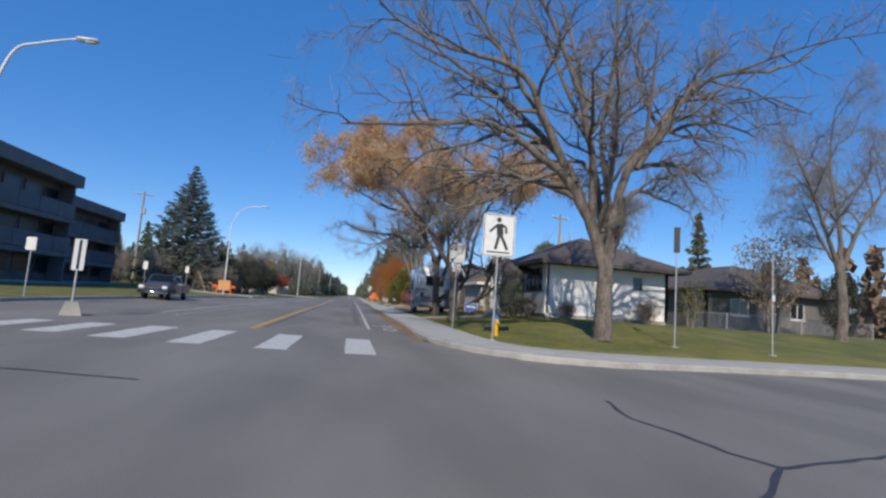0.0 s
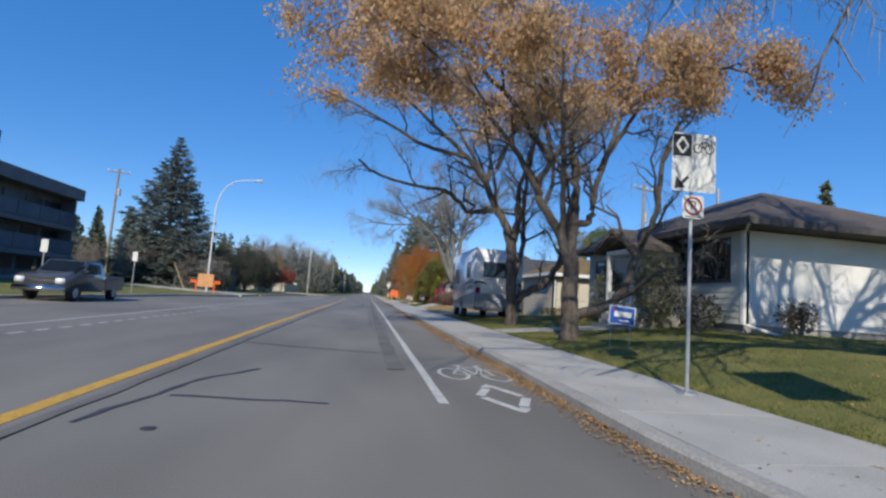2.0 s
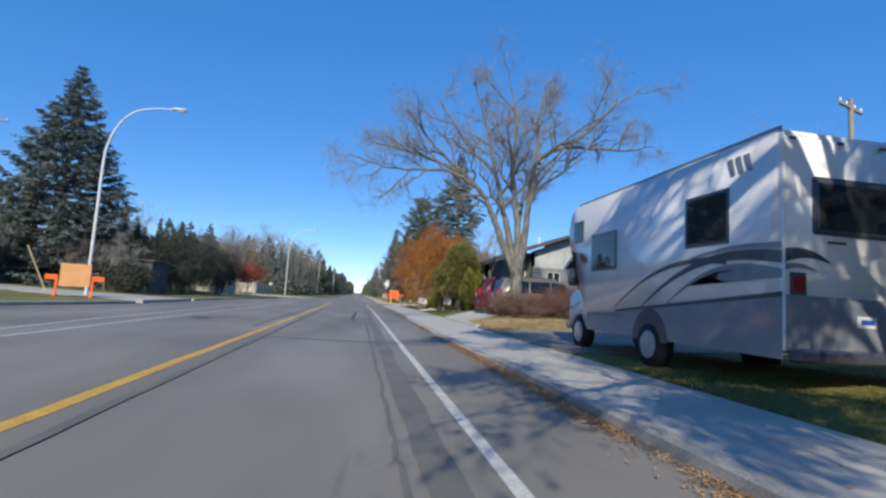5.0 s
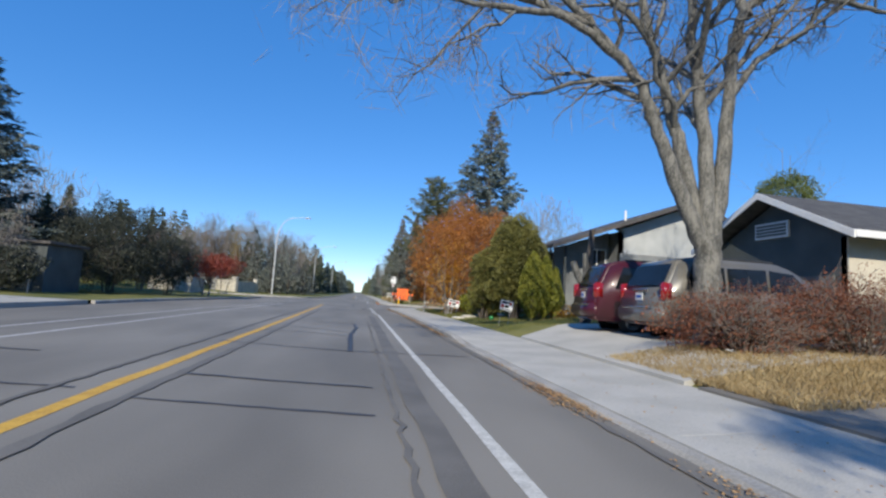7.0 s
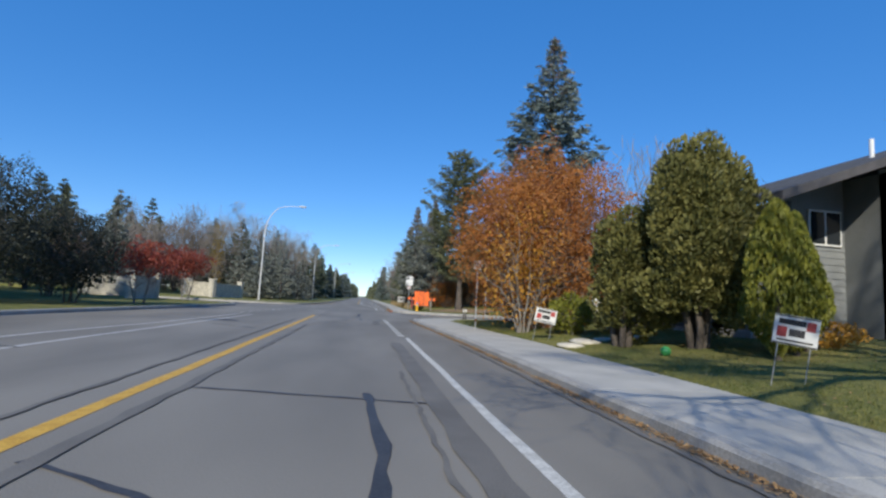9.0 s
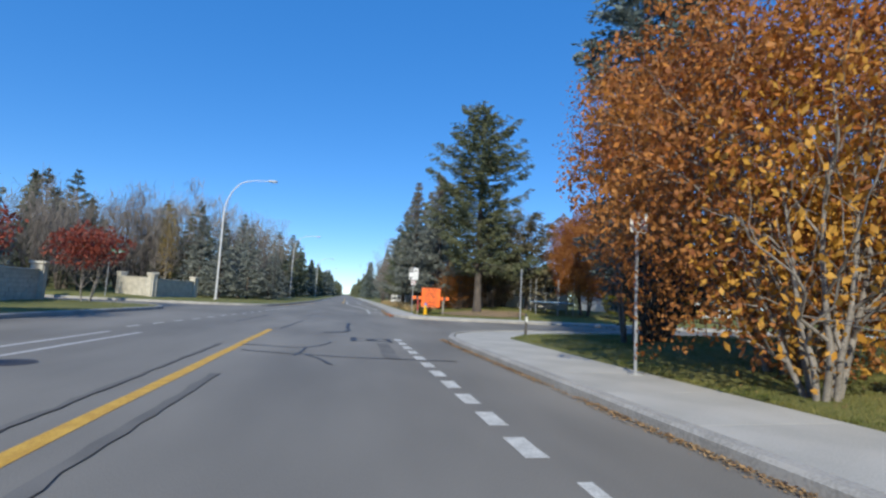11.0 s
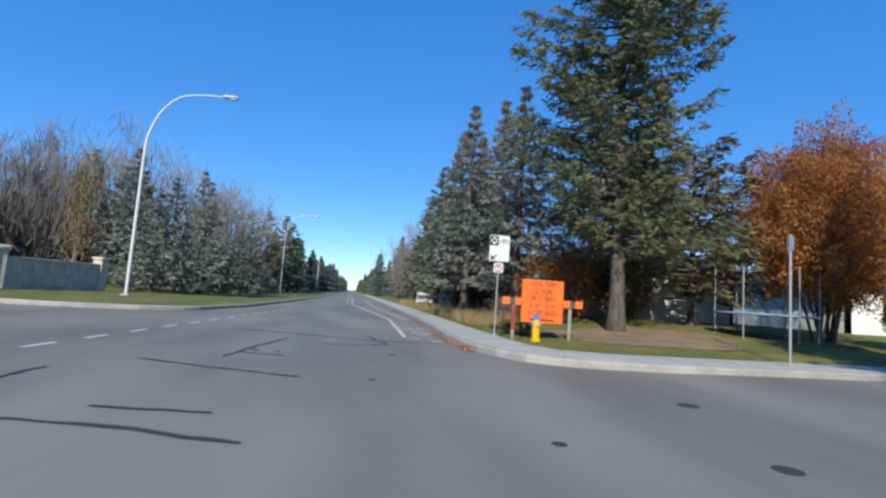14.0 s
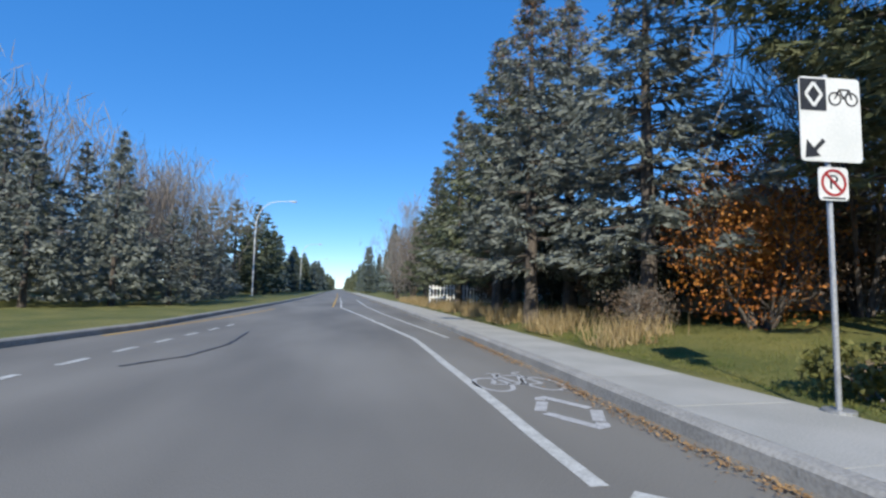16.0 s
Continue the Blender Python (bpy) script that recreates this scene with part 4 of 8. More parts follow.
ELM_LIMBS_C = [limb(0.18, 0.03, (0.0, 0, 2.8), (-0.15, 0.3, 4.6), (-0.5, 0.5, 6.8), (-0.9, 0.8, 9.6), (-1.6, 1.2, 12.8)),
    limb(0.19, 0.035, (0.05, 0, 2.8), (0.2, -0.1, 4.5), (0.6, -0.2, 6.0), (1.25, -0.3, 7.1), (2.3, -0.5, 8.6), (3.7, -0.7, 9.8), (5.7, -1.0, 10.2), (7.2, -1.2, 10.9)),
    limb(0.13, 0.03, (0.6, -0.2, 6.0), (1.6, 0.0, 6.4), (3.1, 0.2, 6.5), (4.2, 0.3, 6.1)),
    limb(0.12, 0.025, (1.25, -0.3, 7.1), (2.6, 0.2, 7.9), (4.6, 0.5, 8.6), (6.8, 0.8, 8.4)),
    limb(0.15, 0.03, (0.1, 0, 3.0), (0.25, 0.5, 5.2), (0.1, 0.9, 7.8), (0.9, 1.4, 10.6), (1.8, 1.6, 13.0)),
    limb(0.11, 0.02, (0.5, -0.1, 4.9), (1.5, 0.4, 5.5), (2.7, 0.9, 5.4), (4.2, 1.2, 5.1))]
ELM_LIMBS_D = [limb(0.16, 0.13, (0.1, -0.05, 2.8), (0.4, -0.15, 3.8), (0.5, -0.2, 4.75)),
    limb(0.12, 0.02, (-0.3, 0.2, 3.6), (-0.6, -1.2, 5.2), (-1.2, -2.6, 6.8), (-2.0, -3.9, 8.0)),
    limb(0.12, 0.02, (0.2, 0.3, 4.6), (0.8, 1.8, 6.2), (1.4, 3.2, 7.6), (2.2, 4.2, 8.8)),
    limb(0.1, 0.02, (0.9, -0.3, 6.1), (2.0, -1.2, 8.4), (3.4, -1.8, 10.8))]
broad_tree("elm_tree", at(8.48, 25.8), ELM_LIMBS_A + ELM_LIMBS_B + ELM_LIMBS_C + ELM_LIMBS_D, 0.34, 21, "large bare elm with hanging twigs on the corner lawn", count=8, ratio=0.44, droop=-0.4, haze=9000)

LEAFY = lambda T: (T[:, 2] > 5.8 + 0.4 * np.clip(T[:, 0] + 1, 0, 3)) & (np.sin(T[:, 0] * 2.1 + 1.0) + np.cos(T[:, 1] * 1.9) + np.sin(T[:, 2] * 1.7) > -0.9)
MAPLE_LIMBS_A = [limb(0.27, 0.21, (0, 0, -0.15), (-0.02, 0, 1.0), (-0.1, 0, 2.4)),
    limb(0.15, 0.03, (-0.1, 0, 2.2), (-0.65, 0, 3.3), (-1.2, -0.1, 4.1), (-0.9, -0.2, 5.3), (-1.6, -0.4, 7.2), (-2.8, -0.6, 9.8)),
    limb(0.16, 0.03, (-0.08, 0, 2.3), (0.05, 0.1, 3.4), (0.1, 0.2, 4.6), (-0.1, 0.4, 6.6), (0.3, 0.6, 10.4)),
    limb(0.12, 0.03, (0.05, 0.1, 3.3), (0.5, 0, 3.5), (0.62, -0.1, 4.6), (1.3, -0.2, 6.8), (2.0, -0.3, 9.6))]
MAPLE_LIMBS_B = [limb(0.16, 0.05, (0.05, 0, 0.7), (0.7, -0.1, 0.85), (1.45, -0.1, 1.35), (1.95, -0.05, 2.6), (2.55, 0.05, 3.8), (2.75, 0.1, 5.4), (3.4, 0.2, 6.8)),
    limb(0.1, 0.02, (-1.1, -0.1, 4.0), (-2.2, -0.6, 5.2), (-3.9, -1.0, 6.8), (-5.6, -1.4, 7.8)),
    limb(0.1, 0.02, (0.1, 0.2, 4.2), (0.4, 1.4, 5.8), (0.6, 2.6, 8.0)),
    limb(0.09, 0.02, (-1.0, -0.2, 5.2), (-2.6, -0.4, 6.9), (-4.8, -0.6, 8.2), (-7.2, -0.8, 8.6))]
MAPLE_LIMBS_C = [limb(0.08, 0.02, (-1.6, -0.4, 7.0), (-3.4, 0.3, 8.4), (-5.8, 0.6, 9.8)),
    limb(0.08, 0.02, (-0.1, 0.4, 6.4), (-1.4, 0.8, 8.6), (-3.0, 1.2, 10.6)),
    limb(0.09, 0.02, (1.2, -0.2, 6.6), (2.6, -0.3, 7.8), (4.2, -0.4, 8.4), (5.8, -0.5, 8.2)),
    limb(0.09, 0.02, (0.65, -0.1, 4.9), (1.6, 0.3, 6.4), (3.0, 0.6, 8.2), (4.4, 0.7, 9.8)),
    limb(0.1, 0.02, (-0.35, 0.0, 2.9), (-1.0, -1.4, 5.2), (-1.6, -2.6, 7.0))]
broad_tree("maple_tree", at(5.4, 36.5), MAPLE_LIMBS_A + MAPLE_LIMBS_B + MAPLE_LIMBS_C, 0.27, 22, "crooked maple with dry ochre leaves beside the pavement", count=6, ratio=0.4, droop=-0.2, leaf=OCHRE, leaf_n=50000, leaf_size=0.12, haze=5000, clump=0.2, leaf_where=LEAFY, bark=DARKBARK)
OLD_MAPLE_LIMBS_A = [limb(0.25, 0.18, (0, 0, -0.15), (-0.05, 0, 0.9), (-0.12, 0, 2.2), (-0.2, 0, 3.4)),
    limb(0.19, 0.05, (-0.15, 0, 2.9), (-0.45, 0.1, 4.0), (-0.85, 0.2, 4.65), (-1.4, 0.2, 5.7), (-2.2, 0.1, 6.6), (-3.5, 0.0, 7.6), (-5.2, -0.3, 8.8)),
    limb(0.12, 0.03, (-0.8, 0.2, 4.6), (-1.4, 0.4, 4.5), (-2.1, 0.3, 4.5), (-2.9, -0.3, 5.0), (-4.2, -1.1, 4.95), (-5.5, -2.0, 4.95), (-6.4, -2.6, 5.3)),
    limb(0.12, 0.025, (-1.3, 0.2, 5.5), (-1.2, 0.4, 7.0), (-1.9, 0.6, 9.4))]
OLD_MAPLE_LIMBS_B = [limb(0.15, 0.05, (-0.18, 0, 3.2), (0.0, 0.0, 4.3), (0.05, 0.1, 5.4), (0.5, 0.2, 7.4), (0.7, 0.2, 9.4)),
    limb(0.14, 0.05, (-0.1, 0, 1.8), (0.3, 0.6, 2.45), (0.85, 1.7, 3.5), (0.95, 2.1, 4.4), (0.95, 2.2, 5.6), (1.05, 2.1, 7.4)),
    limb(0.18, 0.07, (0.0, 0, 0.8), (0.55, 0.05, 1.35), (1.3, 0.1, 1.75), (1.95, 0.15, 2.7), (2.15, 0.2, 3.8), (2.3, 0.2, 5.0), (2.8, 0.3, 6.8)),
    limb(0.12, 0.03, (-0.1, 0, 3.3), (0.1, -0.4, 4.6), (0.1, -0.9, 6.2), (0.4, -1.4, 8.2))]
OLD_MAPLE_LIMBS_C = [limb(0.1, 0.02, (-0.9, 0.2, 4.8), (-1.2, 1.6, 6.6), (-1.6, 3.0, 8.4)),
    limb(0.1, 0.02, (-1.0, -0.1, 6.2), (-0.2, 0.2, 8.4), (0.2, 0.4, 10.4)),
    limb(0.1, 0.02, (-2.2, 0.1, 6.6), (-4.0, 0.3, 7.0), (-6.2, 0.2, 8.0), (-8.0, 0.0, 8.6)),
    limb(0.08, 0.02, (-1.7, 0.1, 6.2), (-3.6, 0.4, 9.2), (-6.0, 0.6, 11.0))]
broad_tree("maple_tree", at(5.42, 42.2), OLD_MAPLE_LIMBS_A + OLD_MAPLE_LIMBS_B + OLD_MAPLE_LIMBS_C, 0.36, 23, "old forked maple with thinning ochre leaves on the lawn edge", count=6, ratio=0.38, droop=-0.3, leaf=OCHRE, leaf_n=16000, leaf_size=0.13, haze=5000, leaf_where=lambda T: LEAFY(T) & (T[:, 2] > 8.5), bark=DARKBARK)
ASH_LIMBS_A = [limb(0.3, 0.27, (0, 0, -0.15), (0, 0, 1.2), (0, 0, 2.4)),
    limb(0.19, 0.035, (-0.08, 0, 2.0), (-0.75, 0, 3.5), (-1.3, 0, 4.7), (-1.9, -0.1, 5.8), (-3.1, -0.2, 6.8), (-4.5, -0.4, 7.9), (-5.9, -0.5, 9.5)),
    limb(0.1, 0.025, (-2.2, -0.1, 6.1), (-3.6, -0.4, 6.7), (-5.0, -0.6, 6.6), (-6.6, -0.8, 6.5), (-8.4, -1.0, 6.9)),
    limb(0.19, 0.03, (-0.05, 0.1, 2.2), (-0.55, 0.2, 4.4), (-0.75, 0.3, 5.2), (-1.25, 0.4, 7.0), (-2.7, 0.5, 8.4), (-4.3, 0.6, 10.6)),
    limb(0.2, 0.03, (0, 0, 2.2), (-0.1, 0.0, 4.6), (-0.45, 0.0, 7.0), (-0.35, 0.1, 9.6), (-0.8, 0.2, 12.0)),
    limb(0.19, 0.03, (0.1, 0, 2.2), (0.3, -0.1, 4.2), (0.4, -0.1, 5.6), (0.8, -0.2, 7.8), (2.7, -0.4, 9.0), (4.6, -0.6, 10.9), (6.0, -0.8, 12.0))]
ASH_LIMBS_B = [limb(0.13, 0.03, (0.8, -0.2, 7.6), (0.9, 0.4, 9.6), (1.4, 0.8, 12.4)),
    limb(0.11, 0.02, (2.0, -0.3, 8.6), (3.8, 0.4, 8.9), (6.2, 0.8, 9.2), (7.6, 0.9, 9.6)),
    limb(0.11, 0.02, (-1.25, 0.4, 7.0), (-1.6, 0.8, 9.2), (-2.4, 1.2, 12.0)),
    limb(0.1, 0.02, (-3.1, -0.2, 6.8), (-5.2, 0.3, 7.6), (-7.4, 0.5, 8.0)),
    limb(0.1, 0.02, (-0.3, 0.1, 6.0), (-0.9, -1.2, 7.4), (-1.6, -2.4, 8.8)),
    limb(0.1, 0.02, (0.1, 0.3, 4.8), (0.8, 2.0, 6.4), (1.4, 3.4, 8.0))]
broad_tree("ash_tree", at(6.72, 63.68) @ Matrix.Diagonal((0.96, 0.96, 0.96, 1)), ASH_LIMBS_A + ASH_LIMBS_B, 0.3, 24, "tall bare ash with three stems above a hedge", count=8, ratio=0.4, droop=-0.1, haze=10000, bark=ASHBARK)
broad_tree("elm_tree", at(23.7, 30.5), [
    limb(0.26, 0.2, (0, 0, -0.1), (0.1, 0, 1.8), (0.0, 0, 3.4)),
    limb(0.13, 0.02, (0, 0, 3.2), (-0.8, 0, 5.4), (-2.2, -0.3, 7.6), (-3.4, -0.6, 9.4)),
    limb(0.14, 0.02, (0, 0, 3.2), (0.2, 0.2, 6.0), (0.0, 0.5, 9.0), (0.5, 0.6, 12.0)),
    limb(0.13, 0.02, (0, 0, 3.2), (1.0, 0, 5.4), (2.4, -0.3, 7.8), (3.6, -0.6, 9.8)),
    limb(0.1, 0.02, (0, 0, 3.4), (0.4, 1.6, 5.6), (0.8, 3.0, 8.0)),
], 0.26, 25, "slender bare elm beside the neighbouring house", count=9, ratio=0.5, droop=-0.4, haze=12000)

# conifers
SILVERSPRUCE = leaf_mat("silver_spruce_needle", (0.12, 0.14, 0.12), (0.3, 0.315, 0.27), 0.22)
CONE = surf("spruce_cone", (0.16, 0.085, 0.045), (0.27, 0.16, 0.09), scale=6, rough=0.9, bump=0.0, spread=0.2)
SPRUCE_BIG = ragged_meshes("big_spruce", 17.0, ((0, 4.2), (0.12, 4.3), (0.3, 3.7), (0.5, 2.7), (0.7, 1.55), (0.85, 0.75), (0.95, 0.25), (1, 0.03)), 41, BLUESPRUCE, boughs=340, sprays=14, tufts=9, tuft=0.34, narrow=0.27, bare=0.03, sag=0.36, tip=0.36, rise=0.1, vary=0.26, gaps=0.1, hang=0.26, layers=33)
SPRUCE_MID = ragged_meshes("spruce", 15.0, ((0, 1.5), (0.2, 1.8), (0.42, 2.1), (0.62, 1.8), (0.8, 0.95), (0.92, 0.4), (1, 0.03)), 42, BLUESPRUCE, boughs=250, sprays=15, tufts=9, tuft=0.3, narrow=0.28, bare=0.05, sag=0.32, tip=0.28, rise=0.1, vary=0.32, gaps=0.16, hang=0.3, cones=4, layers=32)
SPRUCE_ROW = ragged_meshes("row_spruce", 12.0, ((0, 2.3), (0.2, 2.5), (0.4, 2.0), (0.6, 1.35), (0.75, 0.75), (0.88, 0.34), (1, 0.05)), 43, SILVERSPRUCE, boughs=165, sprays=12, tufts=9, tuft=0.3, narrow=0.26, bare=0.15, sag=0.45, tip=0.34, rise=0.1, vary=0.4, gaps=0.22, hang=0.42, cones=5, layers=22)
SPRUCE_GRN = ragged_meshes("green_spruce", 12.0, ((0, 2.2), (0.2, 2.4), (0.4, 1.9), (0.6, 1.3), (0.78, 0.7), (0.9, 0.3), (1, 0.05)), 47, GREENSPRUCE, boughs=155, sprays=12, tufts=9, tuft=0.3, narrow=0.26, bare=0.14, sag=0.45, tip=0.32, rise=0.08, vary=0.4, gaps=0.24, hang=0.42, cones=4, layers=22)
FIR_BIG = ragged_meshes("fir", 15.2, ((0, 3.6), (0.12, 3.9), (0.3, 3.3), (0.42, 3.0), (0.55, 3.3), (0.66, 2.9), (0.8, 2.3), (0.9, 1.5), (1, 0.3)), 46, FIR, boughs=250, sprays=17, tufts=12, tuft=0.27, narrow=0.23, bare=0.18, sag=0.25, tip=0.34, rise=0.1, vary=0.62, gaps=0.5, hang=0.28)
FIR_LOW = ragged_meshes("low_fir", 6.6, ((0, 2.0), (0.3, 2.5), (0.6, 2.2), (0.85, 1.5), (1, 0.5)), 50, OLIVEFIR, boughs=90, sprays=13, tufts=9, tuft=0.26, narrow=0.3, bare=0.14, sag=0.2, tip=0.3, rise=0.12, vary=0.6, gaps=0.5, hang=0.3)
SPRUCE_FAR = conifer_meshes("far_spruce", 12.0, 2.3, 44, GREENSPRUCE, whorls=17, per=8, dense=0.72, tuft=0.75, power=0.8, fine=False, narrow=0.34)
SPRUCE_FARB = conifer_meshes("far_blue_spruce", 10.0, 2.5, 45, BLUESPRUCE, whorls=17, per=8, dense=0.72, tuft=0.62, power=0.8, fine=False, narrow=0.34)
SPRUCE_SIL = ragged_meshes("silver_spruce", 10.0, ((0, 2.7), (0.12, 2.9), (0.4, 2.0), (0.65, 1.05), (0.85, 0.42), (1, 0.04)), 48, SILVERSPRUCE, boughs=115, sprays=9, tufts=7, tuft=0.4, narrow=0.3, bare=0.03, sag=0.25, tip=0.34, rise=0.1, vary=0.34, gaps=0.16, hang=0.28, fine=False, layers=17)
SPRUCE_DRK = ragged_meshes("dark_spruce", 11.0, ((0, 2.4), (0.2, 2.6), (0.5, 1.9), (0.75, 1.0), (0.9, 0.45), (1, 0.05)), 49, GREENSPRUCE, boughs=105, sprays=8, tufts=7, tuft=0.46, narrow=0.3, bare=0.05, sag=0.25, tip=0.3, rise=0.1, vary=0.4, gaps=0.24, hang=0.3, fine=False, layers=18)
def spruce(meshes, x, y, h, label, s=1.0, turn=0.0, name="spruce_tree", group="", tall=12.0):
    k = h / tall
    return conifer(name, meshes, at(x, y, turn) @ Matrix.Diagonal((k * s, k * s, k, 1)), label, group)

spruce(SPRUCE_BIG, -23.3, 83.6, 17.2, "tall full blue spruce on the office lawn", tall=17.0, s=1.22)
spruce(SPRUCE_MID, 9.6, 93.8, 16.8, "tall blue spruce behind the rust-coloured bush", tall=15.0, s=1.04)
spruce(FIR_BIG, 8.4, 113.4, 15.4, "broad ragged fir on the corner lawn", tall=15.2, name="fir_tree")
spruce(FIR_LOW, 12.9, 115.4, 7.4, "lower olive-brown fir beside the tall one", s=1.15, tall=6.6, name="fir_tree")
rng = np.random.default_rng(61)
ROW = "spruces in the row"
for i, (x, y, h, k) in enumerate(((6.4, 118.8, 11.0, 0), (4.9, 122.6, 11.4, 0), (7.2, 124.6, 12.6, 0), (5.4, 127.5, 11.6, 1), (7.4, 130.6, 12.2, 0), (5.2, 133.4, 10.6, 1), (6.8, 137.5, 11.2, 0), (5.6, 142, 9.6, 1), (7.2, 147, 9.0, 1))):
    spruce((SPRUCE_ROW, SPRUCE_GRN)[k], x, y, h, ("blue-grey spruce with bare lower trunk", "green spruce with bare lower trunk")[k], turn=i * 67, group=ROW, s=1.05)
for i in range(16):
    y = 172 + i * 8.5 + rng.uniform(-2, 2)
    spruce((SPRUCE_FAR, SPRUCE_FARB)[i % 2], 5.5 + rng.uniform(-0.5, 4), y, rng.uniform(7.5, 10.5), "distant spruce beside the road", turn=i * 41, tall=(12.0, 10.0)[i % 2], group="distant roadside spruces")
# spruces on the far side of the road
VERGE_SPRUCES_A = [(-16.2, 134, 8.8, 0, 0.9), (-13.4, 131.0, 6.6, 0, 1.1), (-11.2, 133.5, 7.8, 0, 0.9), (-13.0, 138, 9.4, 0, 0.85), (-9.4, 135.5, 4.8, 0, 1.3), (-9.6, 140.5, 5.8, 0, 1.2), (-15.4, 139.5, 9.0, 0, 1.0),
                                   (-13.4, 171, 11.4, 1, 1.1), (-11.6, 175.5, 11.6, 1, 1.1), (-15.0, 166.5, 10.6, 1, 1.0), (-11.2, 181, 11.2, 1, 1.05), (-13.2, 161, 6.4, 0, 1.2), (-11.4, 155, 5.0, 0, 1.2), (-17.6, 137.5, 10.4, 1, 0.9)]
VERGE_SPRUCES_B = [(-21.8, 140, 10.5, 1, 0.9),
                                   (-18.8, 106.0, 7.6, 0, 0.8), (-23, 104, 7.9, 1, 1), (-26, 112, 9, 1, 1), (-24, 98, 7.4, 1, 0.9), (-25, 127, 10.4, 1, 0.9), (-29, 130, 10.8, 1, 1.0)]
for i, (x, y, h, k, s) in enumerate(VERGE_SPRUCES_A + VERGE_SPRUCES_B):
    spruce((SPRUCE_SIL, SPRUCE_DRK)[k], x, y, h, ("wide silvery spruce on the far verge", "dark green spruce on the far verge")[k], s=s, turn=i * 53, tall=(10.0, 11.0)[k], group="spruces across the road")
for i in range(44):
    y = 186 + i * 3.9 + rng.uniform(-1.5, 1.5)
    spruce((SPRUCE_FAR, SPRUCE_FARB)[i % 3 == 1], -7.6 - rng.uniform(0, 6) - (3.0 if y < 225 else 0.0), y, rng.uniform(8.0, 11.0), "distant spruce in the roadside belt", s=1.5, turn=i * 37, tall=(12.0, 10.0)[i % 3 == 1], group="distant belt of spruces")
for i in range(46):
    y = 70 + i * 2.6 + rng.uniform(-2, 2)
    x = -24 - rng.uniform(0, 1) * 26 - (8 if y < 90 else 4 if y < 118 else 0)
    spruce((SPRUCE_FAR, SPRUCE_FARB)[i % 4 == 1], x, y, rng.uniform(7.0, 11.0), "dark spruce in the wood behind the verge", s=rng.uniform(0.9, 1.25), turn=i * 29, tall=(12.0, 10.0)[i % 4 == 1], group="spruces in the wood")
for i, (x, y, h) in enumerate(((-27.5, 86.5, 8.2), (-31, 90, 7.4), (-24.5, 90, 6.2), (-19.5, 87.5, 5.6), (-36, 84, 8.0), (-40, 92, 9))):
    spruce(SPRUCE_FAR, x, y, h, "young spruce beside the office lawn", s=1.1, turn=i * 77, group="young spruces by the office")

# bare thickets
def thicket(seed, h, name, twig):
    rng = np.random.default_rng(seed)
    out, tips = {0: [], 1: [], 2: [], 3: []}, []
    for i in range(5):
        a = i * 1.26 + rng.uniform(-0.4, 0.4)
        e = (math.cos(a) * h * 0.2, math.sin(a) * h * 0.2, h * rng.uniform(0.75, 1))
        P = wander((math.cos(a) * 0.1, math.sin(a) * 0.1, -0.1), e, rng, 7, h * 0.012)
        R = np.linspace(h * 0.009, 0.012, 7)
        out[0].append((P, R, 4))
        sprout(rng, P, R, out, tips, 1, 2, 6, 0.42, 0.1, floor=0.12)
    T = np.array(tips)
    c = T[rng.integers(0, len(T), 1600)] + rng.normal(size=(1600, 3)) * 0.3
    crown = tubes(name + "_crown", [p for k in (1, 2) for p in out[k]], twig)
    return tubes(name + "_trunk", out[0], DARKBARK), crown, leaves(name + "_twigs", c, rng, 0.8, twig, aim=np.array([0, 0, 0.9]), narrow=0.035)

BROWNTWIG = surf("brown_twig", (0.12, 0.1, 0.088), (0.22, 0.19, 0.165), scale=2, rough=0.95, bump=0.0)
THICKET_A = thicket(71, 7.0, "bare_birch", TWIG)
THICKET_B = thicket(72, 6.0, "bare_poplar", BROWNTWIG)
for i in range(52):
    y = 74 + i * 2.4 + rng.uniform(-2, 2)
    x = -22 - rng.uniform(0, 1) * 20 - (7 if y < 92 else 0)
    if 105 < y < 117:
        x -= 6
    k = rng.uniform(0.8, 1.2) * (0.7 if y < 95 else 1.0)
    conifer("bare_tree", (THICKET_A, THICKET_B)[i % 2], at(x, y, i * 47) @ Matrix.Diagonal((k, k, k, 1)), ("grey leafless tree in the wood", "brown leafless tree in the wood")[i % 2], "leafless trees in the wood")
for i, (x, y, k) in enumerate(((-17, 79.6, 0.5), (-20, 80.5, 0.6), (-25, 78, 0.6), (-26, 139, 1.65), (-24.4, 141, 1.5), (-22.5, 124, 1.0), (-18, 137, 1.5), (-14.5, 144, 1.4), (-12.8, 146, 1.3), (-15.5, 150, 1.6), (-17.5, 155, 1.7), (-23, 136, 1.6), (-20, 143, 1.6), (-24, 124, 1.3), (-13, 158, 1.5), (5.5, 152, 1.1), (4.8, 158, 1.0), (6.5, 165, 1.1), (12, 118.5, 1.15), (24, 120, 1.3), (28, 131, 1.3), (20.5, 116.5, 1.1), (10.5, 117, 1.2), (8.5, 150, 1.4), (7.5, 156, 1.4), (9, 160, 1.2), (11, 84.5, 0.95), (14, 100, 0.9))):
    conifer("bare_tree", (THICKET_A, THICKET_B)[i % 2], at(x, y, i * 61) @ Matrix.Diagonal((k, k, k, 1)), ("thin grey leafless tree", "thin brown leafless tree")[i % 2], "leafless trees beside the road")

